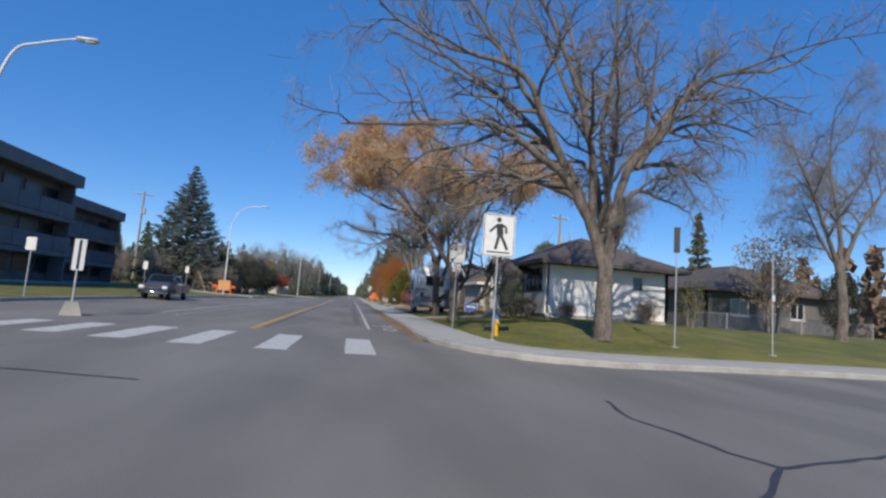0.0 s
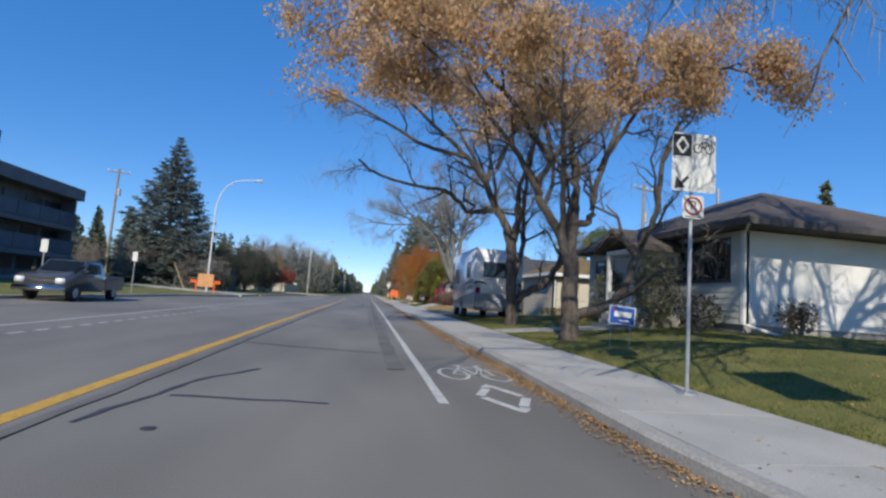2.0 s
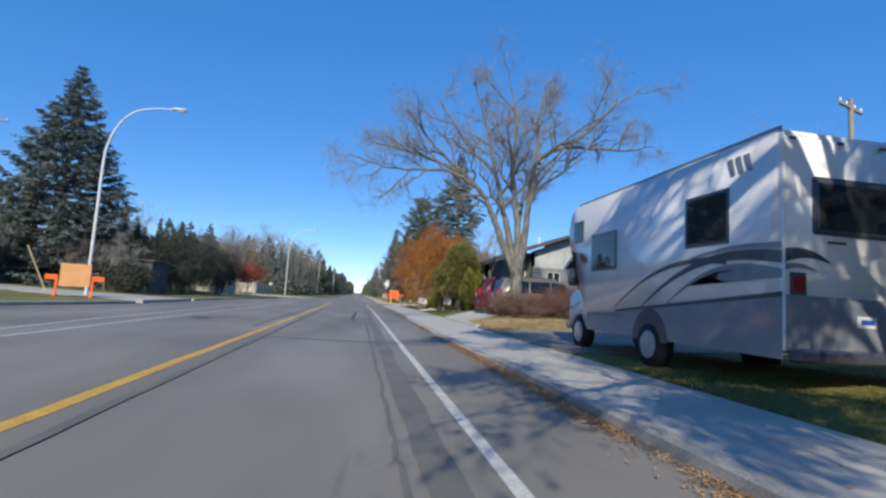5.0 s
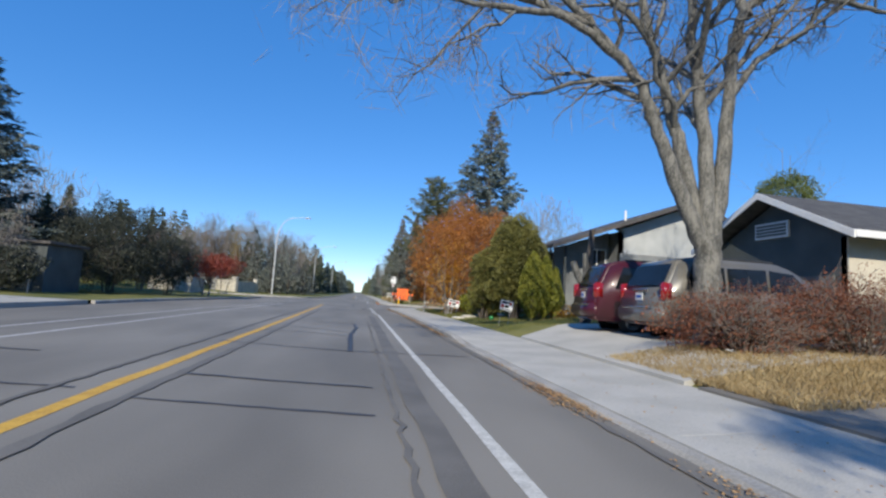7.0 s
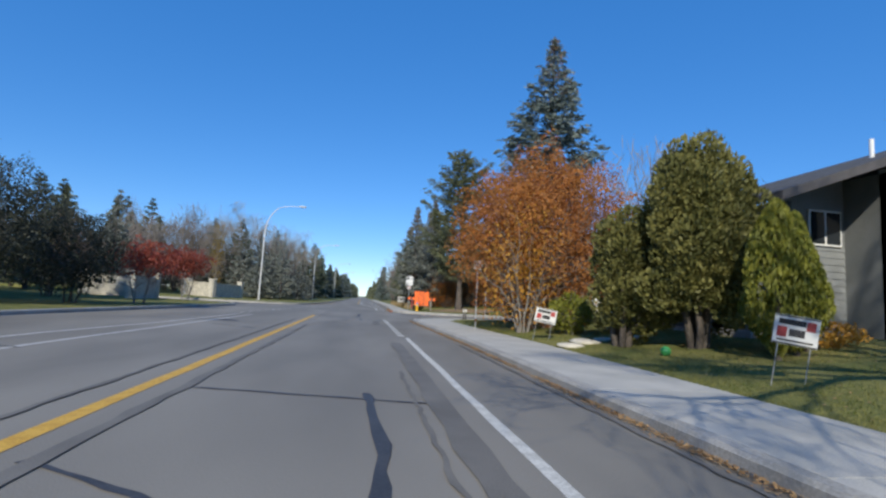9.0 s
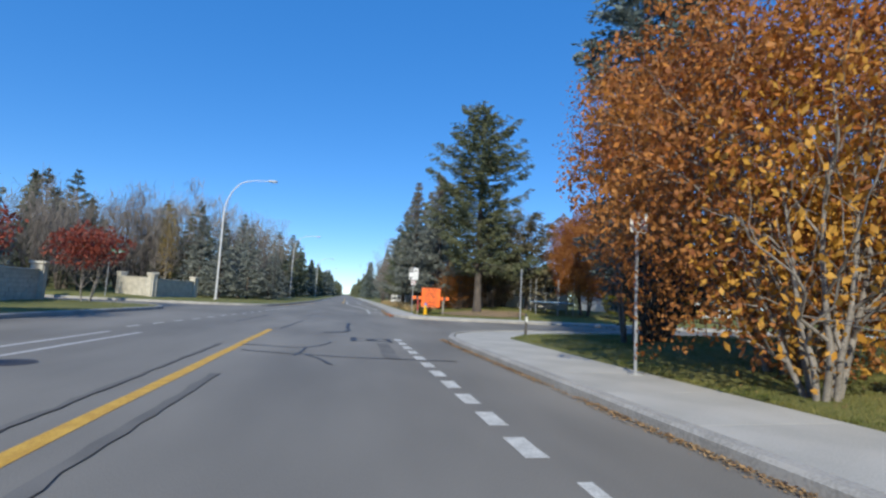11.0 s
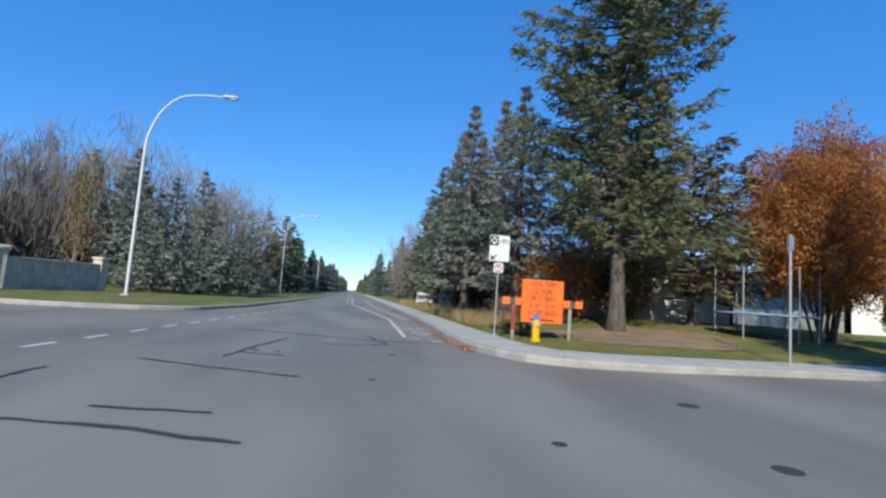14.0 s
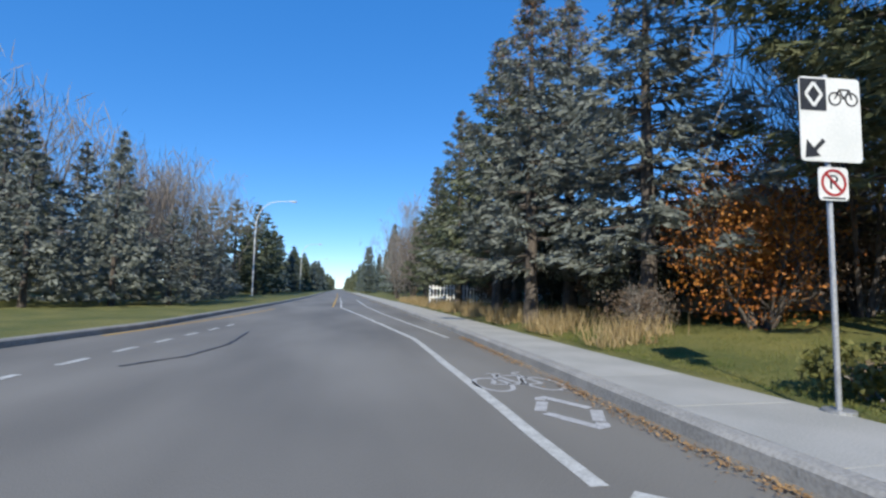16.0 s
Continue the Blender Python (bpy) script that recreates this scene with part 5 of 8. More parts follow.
# far woods closing the view
def far_wood(name, x0, x1, y0, y1, n, seed, mat, label, h=9.0):
    r = np.random.default_rng(seed)
    P = []
    for i in range(n):
        x, y, hh = r.uniform(x0, x1), r.uniform(y0, y1), h * r.uniform(0.6, 1.15)
        t = r.uniform(0, 1, 115)
        rad = (1 - t) ** 0.8 * hh * 0.24 * r.uniform(0.3, 1, 115)
        a = r.uniform(0, 6.28, 115)
        P.append(np.column_stack([x + rad * np.cos(a), y + rad * np.sin(a), 0.2 + t * hh]))
    return tagged(new(name, leaves(name, np.concatenate(P), r, 1.4, mat, aim=np.array([0, 0, -0.4]), narrow=0.6)), label, "woods", kind="stuff")

far_wood("far_wood", -110, -50, 60, 240, 190, 81, GREENSPRUCE, "dark spruce wood far behind the verge", 10)
far_wood("far_wood", -60, -12, 240, 420, 170, 82, GREENSPRUCE, "dark spruce wood far along the road", 10)
far_wood("far_wood", 12, 90, 150, 420, 200, 83, GREENSPRUCE, "far trees behind the houses", 8)
far_wood("far_wood", 45, 110, 20, 150, 150, 84, WEEDLEAF, "far brown trees behind the houses", 8)
far_wood("far_wood", -120, -40, -60, 50, 90, 85, GREENSPRUCE, "far trees behind the office building", 8)
far_wood("far_wood", -15, -6.2, 330, 640, 70, 87, GREENSPRUCE, "distant trees closing on the road", 10)
far_wood("far_wood", 4.6, 13, 300, 640, 70, 88, GREENSPRUCE, "distant trees closing on the road", 9)
far_wood("far_wood", -60, 60, -140, -70, 120, 86, WEEDLEAF, "far trees down the road", 9)

# bushes
AMBER = leaf_mat("amber_leaf", (0.42, 0.13, 0.025), (0.58, 0.25, 0.045), 0.35)
def cedar(x, y, radii, seed, n, label, per=620):
    """A cloud of rounded clumps of scale-leaf sprays over dark stems."""
    g = np.random.default_rng(seed)
    k = np.arange(n)
    zz = 1 - 1.75 * (k + 0.5) / n
    a = k * 2.39996 + g.normal(size=n) * 0.25
    q = np.sqrt(1 - zz ** 2)
    C = np.column_stack([q * np.cos(a), q * np.sin(a), zz]) * np.array(radii) * g.uniform(0.66, 1.06, n)[:, None]
    P, A = [], []
    for c in C:
        rad = g.uniform(0.36, 0.58)
        d = g.normal(size=(per, 3))
        d /= np.linalg.norm(d, axis=1)[:, None]
        P.append(c + d * rad * np.array([1, 1, 1.15]) * (1 - 0.3 * g.uniform(0, 1, per) ** 2)[:, None])
        A.append(d + np.array([0, 0, 0.9]))
    P = np.concatenate(P) + np.array([0, 0, radii[2] * 1.02])
    A = np.concatenate(A)
    keep = P[:, 2] > 0.05
    root = empty("cedar_bush", at(x, y), label, "bush")
    stems = [(wander((math.cos(t) * 0.15, math.sin(t) * 0.15, -0.05), (math.cos(t) * radii[0] * 0.5, math.sin(t) * radii[1] * 0.5, radii[2] * 1.4), g, 7, 0.05), np.linspace(0.09, 0.03, 7), 6) for t in (0.3, 1.6, 2.9, 4.1, 5.3)]
    child("stem", tubes("stem", stems, DARKBARK), root)
    child("foliage", leaves("foliage", P[keep], g, 0.115, CEDAR, aim=A[keep], narrow=0.5), root)
    return root

cedar(6.95, 77.3, (1.12, 1.1, 2.35), 91, 78, "huge rounded olive-green cedar")
cedar(5.75, 78.5, (0.55, 0.55, 1.6), 92, 22, "lower lobe of olive cedar beside the big one")
def thuja(x, y, h, r, seed, label):
    """A pointed column of upright scale-leaf sprays."""
    g = np.random.default_rng(seed)
    n = int(5200 * h / 3 * r / 0.5)
    t = g.uniform(0, 1, n) ** 0.85
    prof = np.minimum(1, 3.2 * t) * (1 - t) ** 0.55 * 1.25
    a = g.uniform(0, 6.28, n)
    q = r * prof * (1 - 0.35 * g.uniform(0, 1, n) ** 2) * (1 + 0.16 * np.sin(a * 3 + t * 9))
    P = np.column_stack([q * np.cos(a), q * np.sin(a), 0.05 + t * h])
    root = empty("thuja", at(x, y), label, "bush")
    child("stem", tubes("stem", [(np.array([[0, 0, -0.1], [0, 0, h * 0.5], [0, 0, h * 0.9]]), np.array([0.06, 0.04, 0.01]), 5)], DARKBARK), root)
    child("foliage", leaves("foliage", P, g, 0.12, THUJA, aim=np.array([0, 0, 1.4]), narrow=0.35), root)
    return root

THUJA = leaf_mat("thuja_scale", (0.115, 0.13, 0.011), (0.27, 0.265, 0.032), 0.22)
thuja(7.05, 75.2, 3.0, 0.66, 93, "yellow-green pointed thuja beside the grey house")
thuja(7.75, 75.5, 2.8, 0.55, 94, "shorter yellow-green thuja in the pair")
thuja(8.4, 75.9, 2.3, 0.42, 95, "darker pointed thuja against the house wall")
thuja(25.0, 113.5, 4.3, 1.0, 96, "pointed thuja on the lawn of the far house")
rb = shrub("rowan_bush", at(6.2, 85.4), (3.4, 3.0, 3.25), 98, 46000, 0.1, RUST, "large rust and red autumn bush with many stems", stems=18, bumps=0.3, shell=0.6, lift=0.08, splay=0.75, crown_label="thin rust-red leaves")
g9 = np.random.default_rng(981)
P9, _ = blob_points(g9, 9000, (3.4, 3.0, 3.2), 0.3, 0.25)
P9 = P9[P9[:, 2] > -0.8] + np.array([0, 0, 3.5])
child("foliage", leaves("foliage", P9, g9, 0.11, AMBER), rb, "amber leaves over the sunny side")
shrub("rowan_bush", at(4.9, 83.8), (1.5, 1.4, 2.2), 99, 3000, 0.12, GOLD, "golden lower side of the autumn bush", stems=8, bumps=0.3, shell=0.9, lift=0.15, splay=0.8)
shrub("gold_bush", at(6.0, 82.2), (0.75, 0.7, 0.6), 100, 2600, 0.11, THUJA, "low yellow-green bush beside the lawn sign", stems=6)
shrub("hedge", at(6.6, 62.6), (1.9, 0.75, 0.62), 101, 14000, 0.042, HEDGELEAF, "brown-red twiggy hedge over dry grass", stems=38, bumps=0.3, shell=0.95, lift=0.02, splay=0.95, category="hedge", stem_mat=BROWNTWIG)
shrub("hedge", at(9.2, 62.5), (2.2, 0.8, 0.8), 102, 17000, 0.042, HEDGELEAF, "brown-red twiggy hedge growing taller", stems=38, bumps=0.3, shell=0.95, lift=0.02, splay=0.95, category="hedge", stem_mat=BROWNTWIG)
shrub("hedge", at(12.7, 62.4), (1.7, 0.9, 1.25), 103, 5000, 0.05, WEEDLEAF, "tall grey twiggy shrub at the end of the hedge", stems=26, bumps=0.25, shell=0.9, lift=0.02, splay=0.95, category="hedge", stem_mat=BROWNTWIG)
rt = shrub("rowan_tree", at(16.5, 112.8), (2.7, 2.6, 3.2), 104, 85000, 0.095, RUST, "broad rust-orange tree on the corner lot", stems=9, bumps=0.34, shell=0.6, lift=0.5, splay=0.7, category="tree", stem_mat=BARK)
g9 = np.random.default_rng(1041)
P9, _ = blob_points(g9, 12000, (2.7, 2.6, 1.7), 0.35, 0.5)
child("foliage", leaves("foliage", P9 + np.array([0.4, -0.5, 3.0]), g9, 0.1, AMBER), rt, "golden-orange lower leaves")
shrub("gold_bush", at(18.6, 110.4), (1.7, 1.4, 1.15), 105, 12000, 0.1, THUJA, "yellow-green bush under the rust tree", stems=8)
shrub("rowan_tree", at(-11.8, 94.0), (1.7, 1.6, 1.0), 106, 2600, 0.14, RED, "small red-leaved tree on the far verge", stems=4, lift=1.3, splay=0.6, category="tree", shell=0.8)
shrub("rowan_tree", at(-13.6, 105.8), (1.8, 1.6, 1.1), 107, 2600, 0.16, RED, "small crimson tree before the gate wall", stems=4, lift=1.5, splay=0.6, category="tree", shell=0.8)
shrub("elder_tree", at(-15.4, 87.2), (3.0, 2.6, 2.4), 108, 30000, 0.1, DARKLEAF, "dark full-leaved tree beside the shed", stems=5, lift=0.25, category="tree", stem_mat=DARKBARK, bumps=0.3)
shrub("elder_tree", at(-19.2, 88.0), (2.6, 2.3, 2.2), 109, 20000, 0.1, DARKLEAF, "dark tree behind the shed", stems=5, lift=0.3, category="tree", stem_mat=DARKBARK, bumps=0.3)
shrub("elder_tree", at(-13.6, 91.4), (1.9, 1.8, 1.8), 110, 14000, 0.1, DARKLEAF, "dark low tree on the far verge", stems=5, lift=0.3, category="tree", stem_mat=DARKBARK, bumps=0.3)
shrub("elder_tree", at(-17.5, 96.5), (2.2, 2.0, 2.0), 111, 9000, 0.13, WEEDLEAF, "brown withered tree on the far verge", stems=7, lift=0.35, category="tree", bumps=0.3, shell=0.8)
LARCH = leaf_mat("larch_needle", (0.22, 0.14, 0.03), (0.4, 0.28, 0.06), 0.3)
shrub("gold_tree", at(-19.5, 134.2), (0.9, 0.9, 5.2), 112, 2200, 0.13, LARCH, "narrow golden larch behind the lamp", stems=3, lift=0.1, category="tree", shell=0.8, splay=0.2)
shrub("foundation_bush", at(9.7, 37.0), (0.7, 0.7, 0.55), 113, 900, 0.1, DARKLEAF, "small dark bush under the picture window", stems=6)
shrub("foundation_bush", at(9.3, 38.6), (0.75, 0.7, 1.15), 114, 2600, 0.1, GREENSPRUCE, "upright dark shrub beside the porch", stems=6)
shrub("foundation_bush", at(9.2, 41.6), (0.7, 0.7, 1.0), 115, 2200, 0.1, GREENSPRUCE, "upright dark shrub past the porch", stems=6)
shrub("foundation_bush", at(11.4, 35.2), (0.55, 0.5, 0.45), 116, 500, 0.1, WEEDLEAF, "withered bush at the house corner", stems=8, shell=0.9)
shrub("foundation_bush", at(16.0, 34.9), (0.75, 0.6, 0.65), 117, 900, 0.1, WEEDLEAF, "brown bush against the white wall", stems=9, shell=0.9)
shrub("gold_bush", at(18.2, 34.2), (0.8, 0.7, 1.3), 118, 900, 0.12, CEDAR, "thin leafy sapling before the white wall", stems=7, shell=0.9)
shrub("gold_bush", at(8.9, 44.5), (1.6, 0.4, 0.25), 119, 1400, 0.08, GOLD, "low yellow flowers along the house front", stems=5, twigs=False)
shrub("gold_bush", at(8.8, 76.2), (1.4, 0.5, 0.3), 120, 1400, 0.09, GOLD, "low golden plants along the house wall", stems=5, twigs=False)
shrub("garden_bush", at(7.7, 116.9), (1.7, 1.2, 1.5), 122, 5200, 0.085, AMBER, "orange and gold bush in the spruce shade", stem_mat=DARKBARK, stems=14, shell=0.95, splay=0.9, bumps=0.55)
shrub("garden_bush", at(5.9, 118.4), (1.0, 0.8, 0.5), 123, 1500, 0.07, WEEDLEAF, "brown withered bush in the spruce shade", stems=10, shell=0.95, bumps=0.5)
shrub("garden_bush", at(8.6, 118.0), (2.2, 1.3, 2.2), 124, 9000, 0.085, RUST, "rust and brown bush behind the road works sign", stems=10, shell=0.9, splay=0.8)
shrub("weeds", at(4.3, 112.2), (0.6, 0.5, 0.25), 125, 900, 0.09, CEDAR, "green weeds beside the sign post", stems=5, twigs=False)
PINE = leaf_mat("pine_needle", (0.06, 0.085, 0.02), (0.16, 0.19, 0.05), 0.2)
shrub("garden_tree", at(22, 48), (1.3, 1.3, 1.6), 126, 2000, 0.16, CEDAR, "round green tree behind the houses", stems=4, lift=2.0, category="tree")
shrub("garden_tree", at(30.6, 86), (2.1, 2.0, 1.8), 127, 8000, 0.16, PINE, "round pine behind the grey house", stems=4, lift=4.3, splay=0.3, category="tree")
shrub("garden_tree", at(18, 94), (1.5, 1.5, 1.7), 128, 2000, 0.18, GOLD, "golden tree behind the grey house", stems=4, lift=1.6, category="tree")
shrub("garden_tree", at(25.5, 36.5), (2.4, 2.0, 2.6), 129, 2600, 0.18, OCHRE, "half-bare golden tree beside the neighbouring house", stems=6, lift=0.5, category="tree", shell=0.9)
shrub("garden_tree", at(13.5, 55.5), (1.2, 1.2, 1.2), 130, 1500, 0.16, CEDAR, "round green treetop behind the garage", stems=4, lift=3.2, category="tree")
shrub("hedge", at(29.5, 35.5), (1.2, 1.1, 1.9), 131, 4600, 0.12, DARKLEAF, "dark conifer hedge beside the fence", stems=5, category="hedge")

# bushes added between the spruce row and the houses, in place of tree shade
for i, (x, y, r, h) in enumerate(((7.4, 120.4, 1.5, 1.0), (8.4, 123.2, 1.6, 1.2), (7.6, 127.0, 1.5, 1.1), (8.8, 130.0, 1.7, 1.3), (7.4, 133.2, 1.4, 1.0), (8.4, 138.0, 1.6, 1.2), (7.8, 143.5, 1.6, 1.2), (11.2, 117.6, 1.4, 1.0))):
    shrub("undergrowth", at(x, y), (r, r * 0.9, h), 140 + i, 5000, 0.12, (DARKLEAF, WEEDLEAF, DARKLEAF)[i % 3], "tangled bush added to stand in for the shade under the spruces", stems=7, bumps=0.3, shell=0.7, group="bushes under the spruces", twigs=False)
shrub("lilac_bush", at(7.2, 90.6), (1.7, 1.5, 1.9), 150, 2600, 0.07, DARKLEAF, "dark leafless many-stemmed lilac at the corner", stems=20, bumps=0.3, shell=0.9, splay=0.9, stem_mat=DARKBARK)
shrub("lilac_bush", at(8.6, 92.2), (1.9, 1.7, 2.1), 151, 3500, 0.12, DARKLEAF, "dark bush under the blue spruce", stems=12, bumps=0.3, shell=0.7, splay=0.8)
shrub("rowan_tree", at(6.6, 90.7), (1.9, 1.7, 2.5), 152, 11000, 0.085, RUST, "rust and amber tree in front of the blue spruce", stems=5, twigs=False, bumps=0.35, shell=0.75, lift=1.3, splay=0.6, category="tree", stem_mat=BARK)
spruce(SPRUCE_FAR, 38.5, 60, 13.0, "far spruce behind the neighbouring house")
spruce(SPRUCE_FAR, 33, 96, 9.0, "far spruce behind the grey house")
shrub("elder_bush", at(-16.4, 79.4), (1.7, 0.9, 1.0), 153, 5000, 0.13, DARKLEAF, "dark bush in front of the garden shed", stems=6, bumps=0.3)
# ---- buildings ----
STUCCO = surf("white_stucco", (0.72, 0.71, 0.68), (0.82, 0.81, 0.78), scale=0.8, rough=0.9, bump=0.35, fine=70, depth=0.005)
SIDING = surf("pale_siding", (0.5, 0.53, 0.5), (0.6, 0.62, 0.58), scale=1.2, rough=0.7, bump=0.1, spread=0.06)
CREAM = surf("cream_stucco", (0.47, 0.43, 0.345), (0.59, 0.54, 0.44), scale=0.9, rough=0.9, bump=0.3, fine=70, depth=0.005)
SLATE = surf("slate_siding", (0.06, 0.07, 0.07), (0.1, 0.112, 0.11), scale=0.9, rough=0.8, bump=0.15)
DARKWALL = surf("dark_wall", (0.1, 0.1, 0.097), (0.16, 0.157, 0.15), scale=0.9, rough=0.85, bump=0.2)
SHINGLE = surf("brown_shingle", (0.075, 0.062, 0.055), (0.13, 0.11, 0.098), scale=2.0, rough=0.95, bump=0.8, fine=14, depth=0.02, stretch=(1, 1, 4))
DARKSHINGLE = surf("dark_shingle", (0.05, 0.05, 0.052), (0.09, 0.09, 0.092), scale=2.0, rough=0.95, bump=0.8, fine=14, depth=0.02, stretch=(1, 1, 4))
MOSSROOF = surf("mossy_shingle", (0.12, 0.085, 0.04), (0.22, 0.16, 0.07), scale=2.0, rough=0.95, bump=0.8, fine=14, depth=0.02)
TRIMWHITE = surf("white_trim", (0.7, 0.7, 0.68), (0.8, 0.8, 0.78), scale=3, rough=0.55, bump=0.05)
TRIMDARK = surf("dark_trim", (0.06, 0.055, 0.05), (0.1, 0.09, 0.085), scale=3, rough=0.6, bump=0.05)
FOUNDATION = surf("grey_foundation", (0.28, 0.27, 0.25), (0.4, 0.38, 0.35), scale=2, rough=0.95, bump=0.4)
OFFICECON = surf("office_concrete", (0.12, 0.125, 0.13), (0.17, 0.175, 0.18), scale=0.7, rough=0.9, bump=0.2)
OFFICEPANEL = surf("blue_grey_panel", (0.05, 0.068, 0.09), (0.085, 0.11, 0.14), scale=0.6, rough=0.55, bump=0.08, spread=0.1)
STONE = surf("pale_stone", (0.42, 0.39, 0.32), (0.6, 0.56, 0.47), scale=3, rough=0.9, bump=0.5, spread=0.14)
WOODGREY = surf("weathered_wood", (0.2, 0.18, 0.15), (0.32, 0.29, 0.25), scale=4, rough=0.9, bump=0.4, stretch=(1, 1, 0.2))

def wall_box(p, q, z0, z1, thick, openings=()):
    """A wall from p to q in plan, its outer face on that line, body to the left of p to q; openings (from, to, low, high) go through it."""
    p, q = Vector((*p, 0)), Vector((*q, 0))
    L = (q - p).length
    ang = math.atan2(q.y - p.y, q.x - p.x)
    m = Matrix.Translation(p) @ Matrix.Rotation(ang, 4, 'Z')
    xs = sorted({0.0, L, *[v for o in openings for v in o[:2]]})
    zs = sorted({z0, z1, *[v for o in openings for v in o[2:]]})
    bm = bmesh.new()
    for a, b in zip(xs, xs[1:]):
        for c, d in zip(zs, zs[1:]):
            if not any(o[0] <= a + 1e-6 and b <= o[1] + 1e-6 and o[2] <= c + 1e-6 and d <= o[3] + 1e-6 for o in openings):
                box(a, b, 0, thick, c, d, bm=bm, m=m)
    bmesh.ops.remove_doubles(bm, verts=bm.verts[:], dist=0.001)
    bm.verts.index_update()
    inner = {}
    for f in bm.faces:
        inner.setdefault(tuple(sorted(v.index for v in f.verts)), []).append(f)
    bm.faces.ensure_lookup_table()
    bmesh.ops.delete(bm, geom=[f for fs in inner.values() if len(fs) > 1 for f in fs], context='FACES_ONLY')
    return bm, m

def window_in(parent, m, o, thick, panes=2, frame_mat=None, rows=1):
    """A framed window set in the opening o of the wall whose own frame is m."""
    a, b, c, d = o
    fm = frame_mat or TRIMWHITE
    win = part("window", box(a - 0.05, b + 0.05, -0.05, 0.03, c - 0.06, c - 0.0), fm, parent, "framed window", m=m)
    bm = bmesh.new()
    w = 0.055
    for x0, x1, z0, z1 in ((a, b, d - w, d), (a, b, c, c + w), (a, a + w, c, d), (b - w, b, c, d)):
        box(x0, x1, 0.02, 0.09, z0, z1, bm=bm)
    for k in range(1, panes):
        x = a + (b - a) * k / panes
        box(x - w / 2, x + w / 2, 0.02, 0.09, c, d, bm=bm)
    part("frame", bm, fm, win)
    for k in range(panes):
        x0, x1 = a + (b - a) * k / panes, a + (b - a) * (k + 1) / panes
        part("pane", box(x0 + 0.02, x1 - 0.02, 0.05, 0.062, c + 0.02, d - 0.02), GLASS, win)
    return win

def boards(parent, m, L, z0, z1, openings, material, h=0.19):
    """Lapped siding boards on a wall, cut round its openings."""
    z = z0
    while z < z1 - 0.03:
        top = min(z + h, z1)
        cuts = [(0.0, L)]
        for a, b, c, d in openings:
            if c < top - 0.02 and d > z + 0.02:
                cuts = [s for x0, x1 in cuts for s in ((x0, min(x1, a - 0.04)), (max(x0, b + 0.04), x1)) if s[1] - s[0] > 0.05]
        for x0, x1 in cuts:
            bm = bmesh.new()
            vs = [bm.verts.new(v) for v in ((x0, -0.026, z), (x1, -0.026, z), (x1, -0.006, top), (x0, -0.006, top), (x0, 0.01, z), (x1, 0.01, z), (x1, 0.01, top), (x0, 0.01, top))]
            for f in ((0, 1, 2, 3), (0, 4, 5, 1), (3, 2, 6, 7), (0, 3, 7, 4), (1, 5, 6, 2)):
                bm.faces.new([vs[i] for i in f])
            bmesh.ops.recalc_face_normals(bm, faces=bm.faces)
            part("siding_board", bm, material, parent, m=m)
        z = top

def roof_hip(x0, x1, y0, y1, z, peak, ridge, along='y', thick=0.16):
    bm = bmesh.new()
    cx, cy = (x0 + x1) / 2, (y0 + y1) / 2
    r = [(cx, cy - ridge / 2, peak), (cx, cy + ridge / 2, peak)] if along == 'y' else [(cx - ridge / 2, cy, peak), (cx + ridge / 2, cy, peak)]
    lo = [bm.verts.new((x, y, z - thick)) for x, y in ((x0, y0), (x1, y0), (x1, y1), (x0, y1))]
    c = [bm.verts.new((x, y, z)) for x, y in ((x0, y0), (x1, y0), (x1, y1), (x0, y1))]
    k = [bm.verts.new(v) for v in r]
    if along == 'y':
        fs = [(c[0], c[1], k[0]), (c[1], c[2], k[1], k[0]), (c[2], c[3], k[1]), (c[3], c[0], k[0], k[1])]
    else:
        fs = [(c[0], c[1], k[1], k[0]), (c[1], c[2], k[1]), (c[2], c[3], k[0], k[1]), (c[3], c[0], k[0])]
    for f in fs:
        bm.faces.new(f)
    for i in range(4):
        bm.faces.new((lo[i], lo[(i + 1) % 4], c[(i + 1) % 4], c[i]))
    bm.faces.new(lo[::-1])
    bmesh.ops.recalc_face_normals(bm, faces=bm.faces)
    return bm

def roof_gable(x0, x1, y0, y1, z, peak, along='y', thick=0.18):
    """Two slopes and their thickness; the ridge runs along the axis named."""
    if along == 'y':
        cx = (x0 + x1) / 2
        return prism([(x0, z), (cx, peak), (x1, z), (x1, z - thick), (cx, peak - thick), (x0, z - thick)], -y1, -y0, axis='Y')
    cy = (y0 + y1) / 2
    return prism([(y0, z), (cy, peak), (y1, z), (y1, z - thick), (cy, peak - thick), (y0, z - thick)], x0, x1, axis='X')

def fascia(x0, x1, y0, y1, z, mat, parent, h=0.17, t=0.03):
    bm = bmesh.new()
    box(x0 - t, x1 + t, y0 - t, y0, z - h, z + 0.02, bm=bm)
    box(x0 - t, x1 + t, y1, y1 + t, z - h, z + 0.02, bm=bm)
    box(x0 - t, x0, y0, y1, z - h, z + 0.02, bm=bm)
    box(x1, x1 + t, y0, y1, z - h, z + 0.02, bm=bm)
    return part("eaves_gutter", bm, mat, parent)

